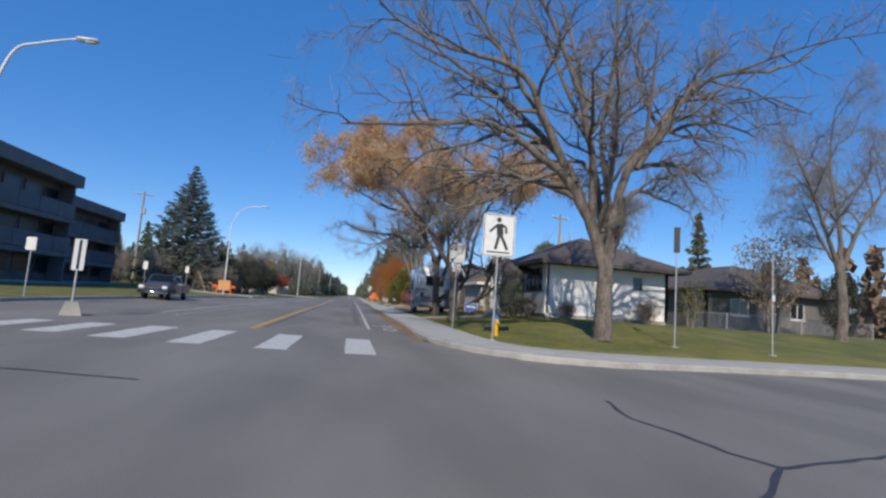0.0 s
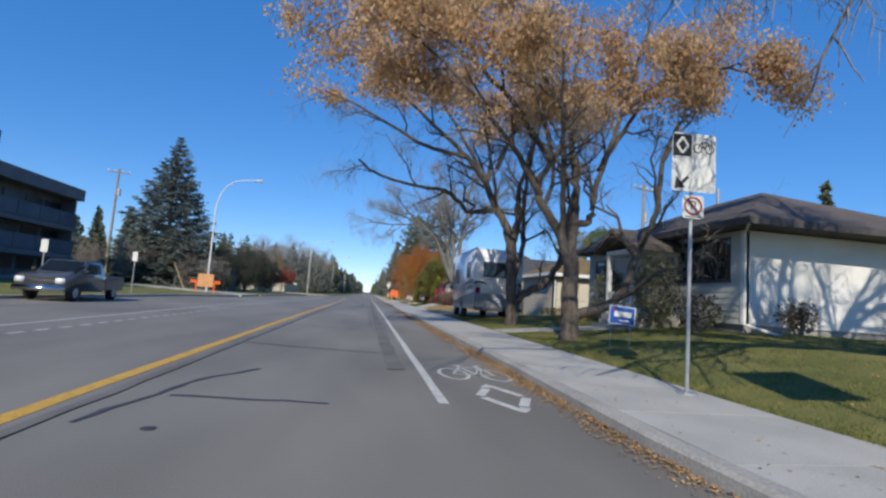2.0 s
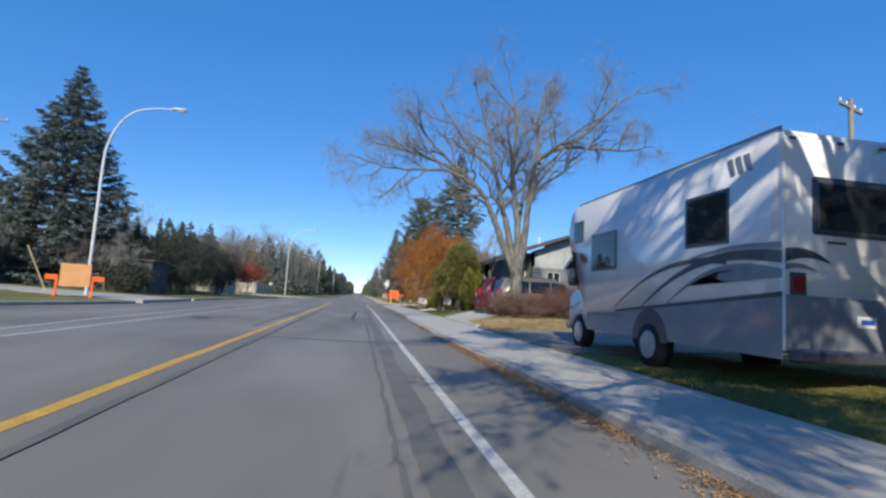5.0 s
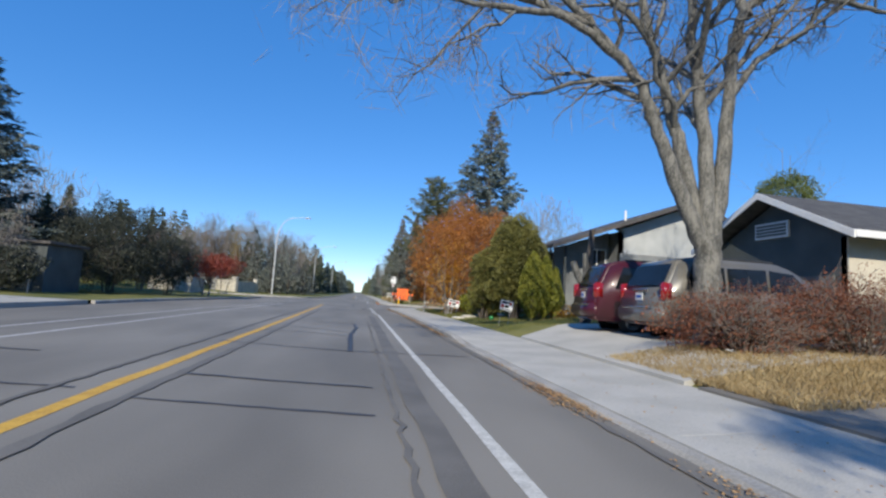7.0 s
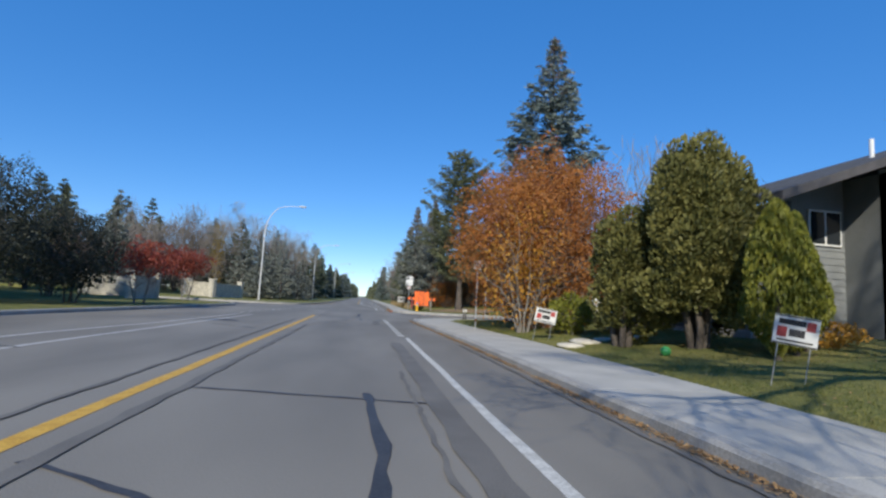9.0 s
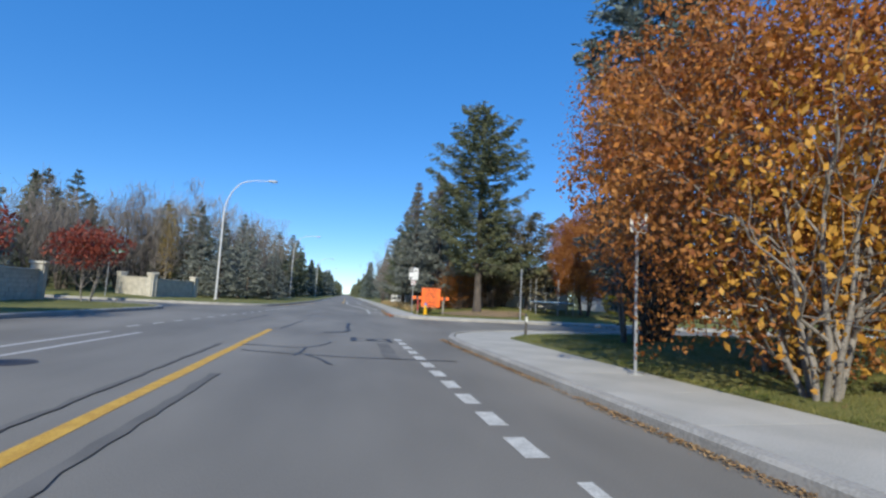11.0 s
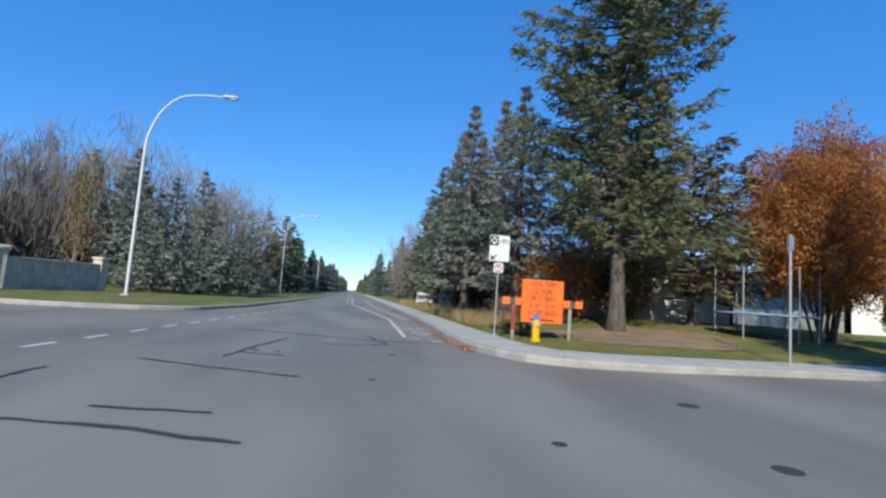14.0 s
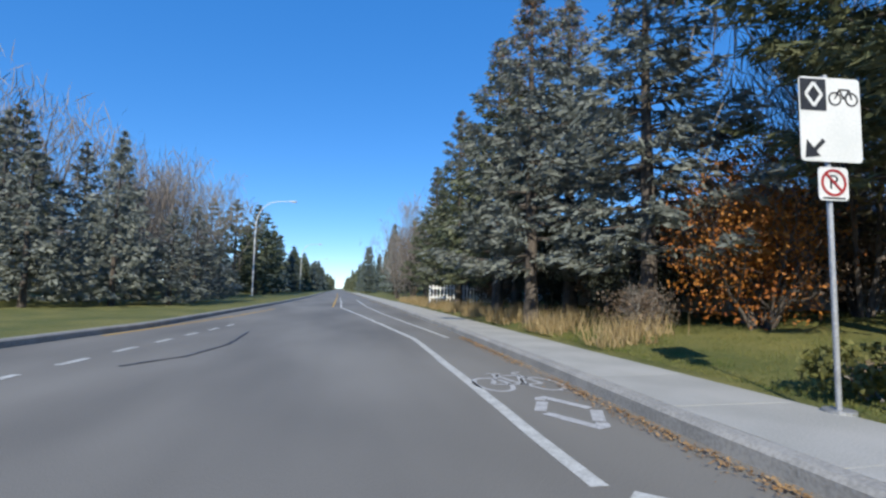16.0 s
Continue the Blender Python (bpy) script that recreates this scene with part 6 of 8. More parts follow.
def corner_house():
    """White bungalow with a hip roof, picture window and a small gabled porch."""
    h = empty("house", pose(0, 0, 0), "white bungalow with brown hip roof and gabled porch", "house")
    X0, X1, Y0, Y1, Z0, Z1 = 10.5, 18.1, 36.1, 46.2, 1.0, 3.78
    so = [(5.3, 6.0, 2.65, 3.5), (2.2, 2.8, 1.05, 1.3), (7.0, 7.6, 1.05, 1.3)]
    bm, m = wall_box((X0, Y0), (X1, Y0), Z0, Z1, 0.2, so[:1])
    w = part("wall", bm, STUCCO, h, "sunlit white stucco side wall")
    window_in(w, m, so[0], 0.2, 1)
    fo = [(0.35, 2.5, 6.0, 7.0)]
    wo = [(0.6, 2.4, 2.6, 3.4), (5.75, 6.65, 1.05, 3.05), (6.95, 9.6, 2.3, 3.65)]
    bm, m = wall_box((X0, Y1), (X0, Y0), Z0, Z1, 0.2, wo)
    w = part("wall", bm, SIDING, h, "front wall with pale siding boards")
    boards(w, m, Y1 - Y0, Z0, Z1, wo, SIDING)
    window_in(w, m, wo[2], 0.2, 4, TRIMDARK)
    window_in(w, m, wo[0], 0.2, 2, TRIMDARK)
    d = part("door", box(5.75, 6.65, 0.05, 0.1, 1.05, 3.05), TRIMDARK, w, "dark front door", m=m)
    part("door_pane", box(6.0, 6.4, 0.035, 0.05, 2.2, 2.8), GLASS, d)
    part("wall", wall_box((X1, Y0), (X1, Y1), Z0, Z1, 0.2)[0], STUCCO, h)
    part("wall", wall_box((X1, Y1), (X0, Y1), Z0, Z1, 0.2)[0], STUCCO, h)
    part("foundation", box(X0 + 0.06, X1 - 0.06, Y0 + 0.06, Y1 - 0.06, 0.0, Z0), FOUNDATION, h, "grey concrete foundation")
    part("corner_board", box(X0 - 0.04, X0 + 0.06, Y0 - 0.04, Y0 + 0.06, Z0, Z1), TRIMWHITE, h)
    r = part("roof", roof_hip(9.75, 18.8, 35.0, 46.95, 3.98, 6.02, 2.6), SHINGLE, h, "brown shingled hip roof")
    part("vent_pipe", rod((14.9, 42.9, 5.6), (14.9, 42.9, 6.9), 0.07, sides=12), STEEL, r, "galvanised vent pipe")
    fascia(9.75, 18.8, 35.0, 46.95, 3.94, TRIMDARK, h)
    part("downspout", rod((10.5, 36.03, 3.7), (10.5, 36.03, 1.0), 0.04, sides=8), TRIMWHITE, h)
    bm = rod((10.5, 36.03, 1.0), (11.0, 35.2, 0.75), 0.04, sides=8)
    part("downspout", bm, TRIMWHITE, h, "white downspout outlet over the lawn")
    part("downspout", rod((10.5, 36.03, 3.7), (9.85, 35.1, 3.82), 0.04, sides=8), TRIMWHITE, h)
    porch = part("porch_floor", box(8.6, 10.5, 39.0, 41.0, 0.3, 1.02), FOUNDATION, h, "raised concrete porch")
    for y in (39.15, 40.85):
        part("porch_column", box(8.7, 8.85, y - 0.08, y + 0.08, 1.02, 3.3, 0.01), TRIMWHITE, porch, "white porch column")
    part("porch_column", box(9.8, 9.95, 39.07, 39.23, 1.02, 3.3, 0.01), TRIMWHITE, porch, "white porch column")
    part("porch_roof", roof_gable(8.35, 10.9, 38.65, 41.35, 3.45, 4.15, 'x'), SHINGLE, porch, "small shingled porch gable")
    part("porch_beam", box(8.68, 10.5, 39.05, 39.25, 3.2, 3.36), TRIMWHITE, porch)
    part("porch_beam", box(8.68, 10.5, 40.75, 40.95, 3.2, 3.36), TRIMWHITE, porch)
    part("porch_beam", box(8.68, 8.87, 39.25, 40.75, 3.2, 3.36), TRIMWHITE, porch)
    part("porch_rail", box(8.7, 8.76, 39.25, 40.75, 1.75, 1.83), TRIMWHITE, porch)
    for k in range(9):
        part("baluster", box(8.715, 8.745, 39.38 + k * 0.155, 39.41 + k * 0.155, 1.02, 1.75), TRIMWHITE, porch)
    for k in range(3):
        part("step", box(7.7 + k * 0.3, 8.6, 39.4, 40.6, 0.2, 0.45 + k * 0.19), CONCRETE, porch, "concrete porch step")
    part("interior", box(12.2, 17.9, 36.5, 46.0, 1.0, 3.8), TRIMDARK, h)
    return h

corner_house()

def plain_house(label, x0, x1, y0, y1, z0, z1, wallmat, roofmat, roof, trim, south=(), west=(), over=0.5, roof_label="", ends=True):
    """A house of four walls with through openings, and the roof mesh given."""
    h = empty("house", pose(0, 0, 0), label, "house")
    bm, m = wall_box((x0, y0), (x1, y0), z0, z1, 0.2, south)
    w = part("wall", bm, wallmat, h)
    for o in south:
        window_in(w, m, o, 0.2, 2, trim)
    bm, m = wall_box((x0, y1), (x0, y0), z0, z1, 0.2, west)
    w = part("wall", bm, wallmat, h)
    for o in west:
        window_in(w, m, o, 0.2, 2, trim)
    part("wall", wall_box((x1, y0), (x1, y1), z0, z1, 0.2)[0], wallmat, h)
    part("wall", wall_box((x1, y1), (x0, y1), z0, z1, 0.2)[0], wallmat, h)
    part("foundation", box(x0 + 0.05, x1 - 0.05, y0 + 0.05, y1 - 0.05, -0.2, z0), FOUNDATION, h)
    part("interior", box(x0 + 1, x1 - 1, y0 + 1, y1 - 1, z0, z1 - 0.1), TRIMDARK, h)
    part("roof", roof, roofmat, h, roof_label)
    return h

plain_house("dark neighbouring bungalow with a low roof", 24.5, 36, 41, 52, 0.8, 3.5, DARKWALL, SHINGLE, roof_hip(23.7, 36.8, 40.2, 52.8, 3.6, 5.9, 3), TRIMWHITE, south=[(2, 3.5, 1.8, 3.0), (7, 8.2, 1.8, 3.0)])
g = plain_house("beige garage with a mossy hip roof", 11.0, 16.5, 52.2, 58.2, 0.3, 3.05, CREAM, MOSSROOF, roof_hip(10.5, 17.0, 51.7, 58.7, 3.2, 4.5, 1.5), TRIMWHITE)
fascia(10.5, 17.0, 51.7, 58.7, 3.15, TRIMWHITE, g)
part("downspout", rod((11.06, 52.1, 3.0), (11.06, 52.1, 0.4), 0.045, sides=8), TRIMWHITE, g, "white downspout at the corner")
part("wall_joint", box(12.6, 12.64, 52.17, 52.2, 0.3, 3.0), FOUNDATION, g)
part("wall_joint", box(11.0, 16.5, 52.17, 52.2, 1.55, 1.58), FOUNDATION, g)

def gable_fill(parent, mat, x=None, y=None, a=0, b=1, z=0, peak=1, thick=0.2, label=""):
    """The triangle of wall under a gable."""
    if x is not None:
        bm = prism([(a, z), (b, z), ((a + b) / 2, peak)], x, x + thick, axis='X')
    else:
        bm = prism([(a, z), (b, z), ((a + b) / 2, peak)], -y - thick, -y, axis='Y')
    return part("gable", bm, mat, parent, label)

c = plain_house("grey garage house with a gable over the driveway", 13.5, 22, 66.5, 71.8, 0.3, 3.75, SLATE, DARKSHINGLE, roof_gable(12.9, 22.6, 65.8, 72.5, 3.8, 5.5, 'x'), TRIMWHITE)
part("wall", box(13.48, 22.02, 66.46, 66.5, 0.3, 3.7), CREAM, c, "pale stucco side wall")
gable_fill(c, SLATE, x=13.5, a=66.5, b=71.8, z=3.75, peak=5.15, label="grey boarded gable")
bm = bmesh.new()
for s in (-1, 1):
    vs = [(69.15, 5.5), (69.15 + s * 3.4, 3.78), (69.15 + s * 3.4, 3.56), (69.15, 5.28)]
    prism(vs if s > 0 else vs[::-1], 12.86, 12.9, bm=bm, axis='X')
part("barge_board", bm, TRIMWHITE, c, "white barge boards along the gable")
part("eaves_gutter", box(12.9, 22.6, 65.72, 65.8, 3.6, 3.8), TRIMWHITE, c, "white gutter")
part("garage_door", box(13.44, 13.5, 66.9, 71.4, 0.3, 2.6), DARKWALL, c, "grey garage door")
lv = part("attic_louvre", box(13.42, 13.5, 68.45, 69.85, 3.95, 4.5), TRIMWHITE, c, "white-framed attic louvre")
for k in range(4):
    part("slat", box(13.4, 13.44, 68.53, 69.77, 4.02 + k * 0.11, 4.09 + k * 0.11), DARKWALL, lv)

PALEGREY = surf("pale_grey_siding", (0.34, 0.355, 0.35), (0.46, 0.475, 0.465), scale=1.2, rough=0.75, bump=0.1)
# grey siding, darkened in colour for the tree and eaves shade on it
SHADEDGREY = surf("grey_siding_with_shade", (0.17, 0.18, 0.18), (0.24, 0.25, 0.25), scale=1.2, rough=0.75, bump=0.1, spread=0.06)
s3 = plain_house("grey bungalow with a set-back siding wall under a broad gable", 9.4, 22.4, 79.8, 84.6, 0.8, 4.0, SLATE, DARKSHINGLE, roof_gable(8.5, 23.3, 76.6, 85.2, 4.1, 6.9, 'y'), TRIMWHITE, west=[(2, 4, 1.9, 3.3)])
bm, m = wall_box((12.4, 77.4), (22.4, 77.4), 0.8, 4.0, 0.2, [(1.2, 2.3, 2.7, 3.7)])
w = part("wall", bm, SHADEDGREY, s3, "grey front wall with tree shade in its colour")
window_in(w, m, (1.2, 2.3, 2.7, 3.7), 0.2, 2, TRIMWHITE)
boards(w, m, 10.0, 0.85, 4.0, [(1.2, 2.3, 2.7, 3.7)], SHADEDGREY)
bm, m = wall_box((9.4, 78.6), (12.4, 78.6), 0.8, 4.0, 0.2)
bw = part("wall", bm, SHADEDGREY, s3, "lapped grey siding wall under the eaves")
boards(bw, m, 3.0, 0.85, 4.0, [], SHADEDGREY)
part("gable", prism([(9.4, 4.0), (12.4, 4.0), (12.4, 5.2), (9.4, 4.12)], -78.75, -78.58, axis='Y'), SHADEDGREY, s3)
wf = part("window", box(11.2, 12.25, 78.52, 78.58, 3.25, 4.25, 0.01), TRIMWHITE, s3, "small white-framed window high in the siding")
for x in (11.26, 11.76):
    part("pane", box(x, x + 0.43, 78.505, 78.52, 3.31, 4.19), GLASS, wf)
part("wall", wall_box((12.4, 78.8), (12.4, 77.4), 0.8, 5.12, 0.2)[0], SHADEDGREY, s3)
part("foundation", box(9.35, 12.4, 78.5, 79.8, 0.2, 0.84, 0.02), FOUNDATION, s3)
bm = bmesh.new()
for y in (77.5, ):
    prism([(12.4, 4.0), (22.4, 4.0), (15.9, 6.55), (12.4, 5.2)], -77.6, -77.4, bm=bm, axis='Y')
part("gable", bm, PALEGREY, s3, "pale gable wall")
# post added under the eaves; the wall behind it is closed siding
part("porch_post", box(9.45, 9.57, 77.4, 77.52, 0.8, 4.1, 0.01), SLATE, s3)
bm = bmesh.new()
for s in (-1, 1):
    vs = [(15.9, 6.9), (15.9 + s * 7.4, 4.1), (15.9 + s * 7.4, 3.88), (15.9, 6.68)]
    prism(vs if s > 0 else vs[::-1], -76.6, -76.55, bm=bm, axis='Y')
part("barge_board", bm, TRIMDARK, s3, "dark barge boards")
part("vent_pipe", rod((13.3, 78.5, 5.8), (13.3, 78.5, 6.45), 0.06, sides=10), TRIMWHITE, s3)

plain_house("cream stucco house behind the fir", 9.4, 18.2, 119.2, 129, 0.3, 3.4, CREAM, DARKSHINGLE, roof_hip(8.8, 18.8, 118.6, 129.6, 3.4, 5.2, 3), TRIMWHITE, south=[(6.6, 7.8, 2.1, 2.9), (1.0, 2.6, 1.5, 2.9)])
plain_house("white house with a grey hip roof beyond the side street", 22.6, 33, 117, 126, 0.5, 3.3, STUCCO, DARKSHINGLE, roof_hip(21.9, 33.7, 116.3, 126.7, 3.4, 5.2, 3), TRIMWHITE, south=[(2, 4, 1.4, 2.8), (7, 8.5, 1.4, 2.8)])
plain_house("white house behind the spruce row", 8.8, 17, 134, 143, 0.3, 3.4, STUCCO, DARKSHINGLE, roof_hip(8.2, 17.6, 133.4, 143.6, 3.5, 5.3, 3), TRIMWHITE, south=[(1, 2.6, 1.4, 2.8)])

OFFICEGLASS = surf("office_glass", (0.012, 0.014, 0.018), (0.02, 0.023, 0.028), scale=0.5, rough=0.3, bump=0.0)
def office(label, x, y0, y1, top, deep, floors=3):
    """A three-storey office block with set-back windows behind banded balcony panels; its front looks along +x."""
    h = empty("office_building", pose(0, 0, 0), label, "office building")
    part("wall", box(x - deep, x - 1.3, y0, y1, 0.2, top - 0.6), DARKWALL, h, "dark set-back wall")
    part("roof", box(x - deep - 0.3, x + 0.35, y0 - 0.3, y1 + 0.3, top - 1.05, top, 0.03), OFFICECON, h, "deep concrete roof band")
    part("end_wall", box(x - 1.3, x - 0.06, y1 - 0.3, y1 - 0.085, 0.2, top - 1.05), OFFICECON, h, "concrete end wall")
    fh = (top - 1.05) / floors
    for f in range(1, floors):
        z = f * fh
        sl = part("floor_slab", box(x - 1.3, x + 0.12, y0, y1, z - 0.35, z + 0.05, 0.02), OFFICECON, h)
        n = max(2, int((y1 - y0) / 2.4))
        st = (y1 - y0) / n
        for k in range(n):
            part("balcony_panel", box(x, x + 0.08, y0 + k * st + 0.02, y0 + (k + 1) * st - 0.02, z + 0.09, z + 1.28, 0.01), OFFICEPANEL, sl)
        part("balcony_panel", box(x - 1.3, x - 0.02, y1 - 0.08, y1, z + 0.09, z + 1.28), OFFICEPANEL, sl)
    for f in range(floors):
        z = f * fh + 0.25
        n = max(2, int((y1 - y0) / 2.4))
        st = (y1 - y0) / n
        for k in range(n):
            win = part("window", box(x - 1.3, x - 1.26, y0 + k * st + 0.3, y0 + (k + 1) * st - 0.3, z + 0.85, z + fh - 0.75), OFFICEGLASS, h)
            part("frame", box(x - 1.3, x - 1.24, y0 + k * st + 0.22, y0 + k * st + 0.3, z + 0.8, z + fh - 0.7), TRIMDARK, win)
    return h

office("grey concrete office with blue-grey balcony bands", -24.4, 18, 57.3, 9.75, 14)
office("further wing of the grey concrete office", -27.6, 57.6, 73.3, 8.8, 12)
mound = slab_patch("office_apron", [(-23, 20), (-23, 56), (-26.2, 58), (-26.2, 75), (-40, 75), (-40, 20)], 0.03, CONCRETE, "paved strip along the office", "pavement")

def gate_wall(x0, y0, x1, y1, label):
    """A stone wall between two capped piers, laid in courses."""
    h = empty("gate_wall", pose(0, 0, 0), label, "wall")
    a, b = Vector((x0, y0)), Vector((x1, y1))
    L = (b - a).length
    m = Matrix.Translation((x0, y0, lawn(x0, y0) - 0.1)) @ Matrix.Rotation(math.atan2(y1 - y0, x1 - x0), 4, 'Z')
    r = random.Random(int(L * 100))
    part("core", box(0.1, L - 0.1, -0.1, 0.1, 0, 1.45), KERB, h, m=m)
    z = 0.05
    row = 0
    while z < 1.4:
        x = 0.28 - (0.2 if row % 2 else 0)
        while x < L - 0.3:
            w = r.uniform(0.35, 0.55)
            x1_ = min(x + w, L - 0.25)
            if x1_ - max(x, 0.25) > 0.08:
                d = 0.15 + r.uniform(-0.01, 0.012)
                part("stone", box(max(x, 0.25) + 0.008, x1_ - 0.008, -d, d, z + 0.008, z + 0.192, 0.012), STONE, h, m=m)
            x += w
        z += 0.2
        row += 1
    part("coping", box(0.2, L - 0.2, -0.2, 0.2, 1.45, 1.54, 0.02), STONE, h, m=m)
    for x in (0.0, L):
        p = part("pier", box(x - 0.26, x + 0.26, -0.26, 0.26, 0, 1.78, 0.02), STONE, h, "square stone pier", m=m)
        part("cap", box(x - 0.33, x + 0.33, -0.33, 0.33, 1.78, 1.92, 0.04), STONE, p, m=None)
        p.children[0].matrix_parent_inverse = Matrix.Identity(4)
    return h

gate_wall(-19.4, 124.0, -16.2, 121.6, "pale stone gate wall between two piers")
gate_wall(-16.2, 121.6, -14.8, 127.5, "shaded stone wall running back from the gate")
gate_wall(-15.6, 105.6, -19.6, 104.4, "dark shaded stone gate wall before the red tree")
gate_wall(-15.6, 105.6, -15.4, 101.5, "stone wall running back from the gate")

sh = empty("shed", pose(0, 0, 0), "grey garden shed with a flat roof behind a wire fence", "shed")
# dark slate colour here stands in for the shade on the shed
part("wall", box(-18.4, -15.6, 81.2, 84.4, 0.1, 2.55), SLATE, sh)
part("roof", box(-18.6, -15.4, 81.0, 84.6, 2.55, 2.7, 0.02), TRIMDARK, sh)
part("door", box(-16.9, -16.1, 81.15, 81.2, 0.15, 2.1), DARKWALL, sh)
# ---- vehicles ----
CHROME = surf("chrome", (0.6, 0.6, 0.6), (0.7, 0.7, 0.7), scale=3, rough=0.15, bump=0.0, metal=1.0)
TYRE = surf("tyre_rubber", (0.015, 0.015, 0.015), (0.03, 0.03, 0.03), scale=9, rough=0.85, bump=0.2)
BLACKPLASTIC = surf("black_plastic", (0.018, 0.018, 0.018), (0.03, 0.03, 0.03), scale=9, rough=0.55, bump=0.05)
MAROON = surf("maroon_paint", (0.045, 0.003, 0.01), (0.06, 0.005, 0.014), scale=1, rough=0.4, bump=0.0, coat=0.5)
GREYPAINT = surf("grey_paint", (0.13, 0.125, 0.11), (0.165, 0.158, 0.14), scale=1, rough=0.4, bump=0.0, coat=0.8, metal=0.3)
TRUCKPAINT = surf("pewter_paint", (0.085, 0.092, 0.1), (0.12, 0.127, 0.135), scale=1, rough=0.4, bump=0.0, coat=0.8, metal=0.4)
RVWHITE = surf("coach_white", (0.7, 0.7, 0.68), (0.78, 0.78, 0.76), scale=1.5, rough=0.35, bump=0.0, coat=0.5)
RVGREY = surf("coach_grey", (0.2, 0.21, 0.23), (0.25, 0.26, 0.28), scale=1.5, rough=0.4, bump=0.0, coat=0.5)
RVDARK = surf("coach_dark", (0.05, 0.055, 0.07), (0.07, 0.075, 0.09), scale=1.5, rough=0.4, bump=0.0, coat=0.5)
TAILRED = surf("tail_lamp_red", (0.2, 0.006, 0.008), (0.28, 0.012, 0.012), scale=4, rough=0.15, bump=0.0, coat=1.0)
HEADLAMP = surf("head_lamp", (0.65, 0.66, 0.68), (0.75, 0.76, 0.78), scale=4, rough=0.1, bump=0.0, coat=1.0)

def shell(profile, half, bevel=0.06, tuck=0.0, z_tuck=1.0):
    """A body lofted across its width from a side outline (length, height), rounded at its edges; above z_tuck the sides lean in."""
    bm = prism(profile, -half, half, axis='Y')
    es = [e for e in bm.edges if len(e.link_faces) == 2 and e.calc_face_angle(0) > 0.2]
    bmesh.ops.bevel(bm, geom=es, offset=bevel, segments=3, affect='EDGES', clamp_overlap=True)
    if tuck:
        for v in bm.verts:
            if v.co.z > z_tuck:
                v.co.y *= 1 - tuck * (v.co.z - z_tuck)
    bmesh.ops.recalc_face_normals(bm, faces=bm.faces)
    return bm

def wheel(parent, x, y, r=0.34, w=0.22):
    s = 1 if y > 0 else -1
    bm = bmesh.new()
    bmesh.ops.create_cone(bm, cap_ends=True, segments=28, radius1=r, radius2=r, depth=w, matrix=Matrix.Rotation(math.pi / 2, 4, 'X'))
    bmesh.ops.bevel(bm, geom=[e for e in bm.edges if abs(e.verts[0].co.y - e.verts[1].co.y) < 1e-5 and len(e.link_faces) == 2], offset=0.04, segments=2, affect='EDGES')
    wh = part("wheel", bm, TYRE, parent, "black rubber wheel", m=pose(x, y - s * w / 2, r), smooth=True)
    bm = bmesh.new()
    bmesh.ops.create_cone(bm, cap_ends=True, segments=20, radius1=r * 0.62, radius2=r * 0.55, depth=0.03, matrix=Matrix.Translation((0, s * (w / 2 + 0.005), 0)) @ Matrix.Rotation(-s * math.pi / 2, 4, 'X'))
    for k in range(5):
        a = k * 1.2566
        box(-0.03, 0.03, s * (w / 2 + 0.01) - 0.01, s * (w / 2 + 0.01) + 0.012, 0.05, r * 0.56, bm=bm, m=Matrix.Rotation(a, 4, 'Y'))
    part("rim", bm, STEEL, wh, "silver wheel rim")
    return wh

def side_glass(parent, quads, half, tuck, z_tuck, label="dark tinted side window"):
    """Side windows of a vehicle, both sides, lying on the leaning flank."""
    for pts in quads:
        for s in (-1, 1):
            bm = bmesh.new()
            vs = [bm.verts.new((x, s * (half * (1 - tuck * max(0, z - z_tuck)) + 0.006), z)) for x, z in pts]
            bm.faces.new(vs if s < 0 else vs[::-1])
            r = bmesh.ops.solidify(bm, geom=bm.faces[:], thickness=0.012)
            bmesh.ops.recalc_face_normals(bm, faces=bm.faces)
            part("side_window", bm, GLASS, parent, label)

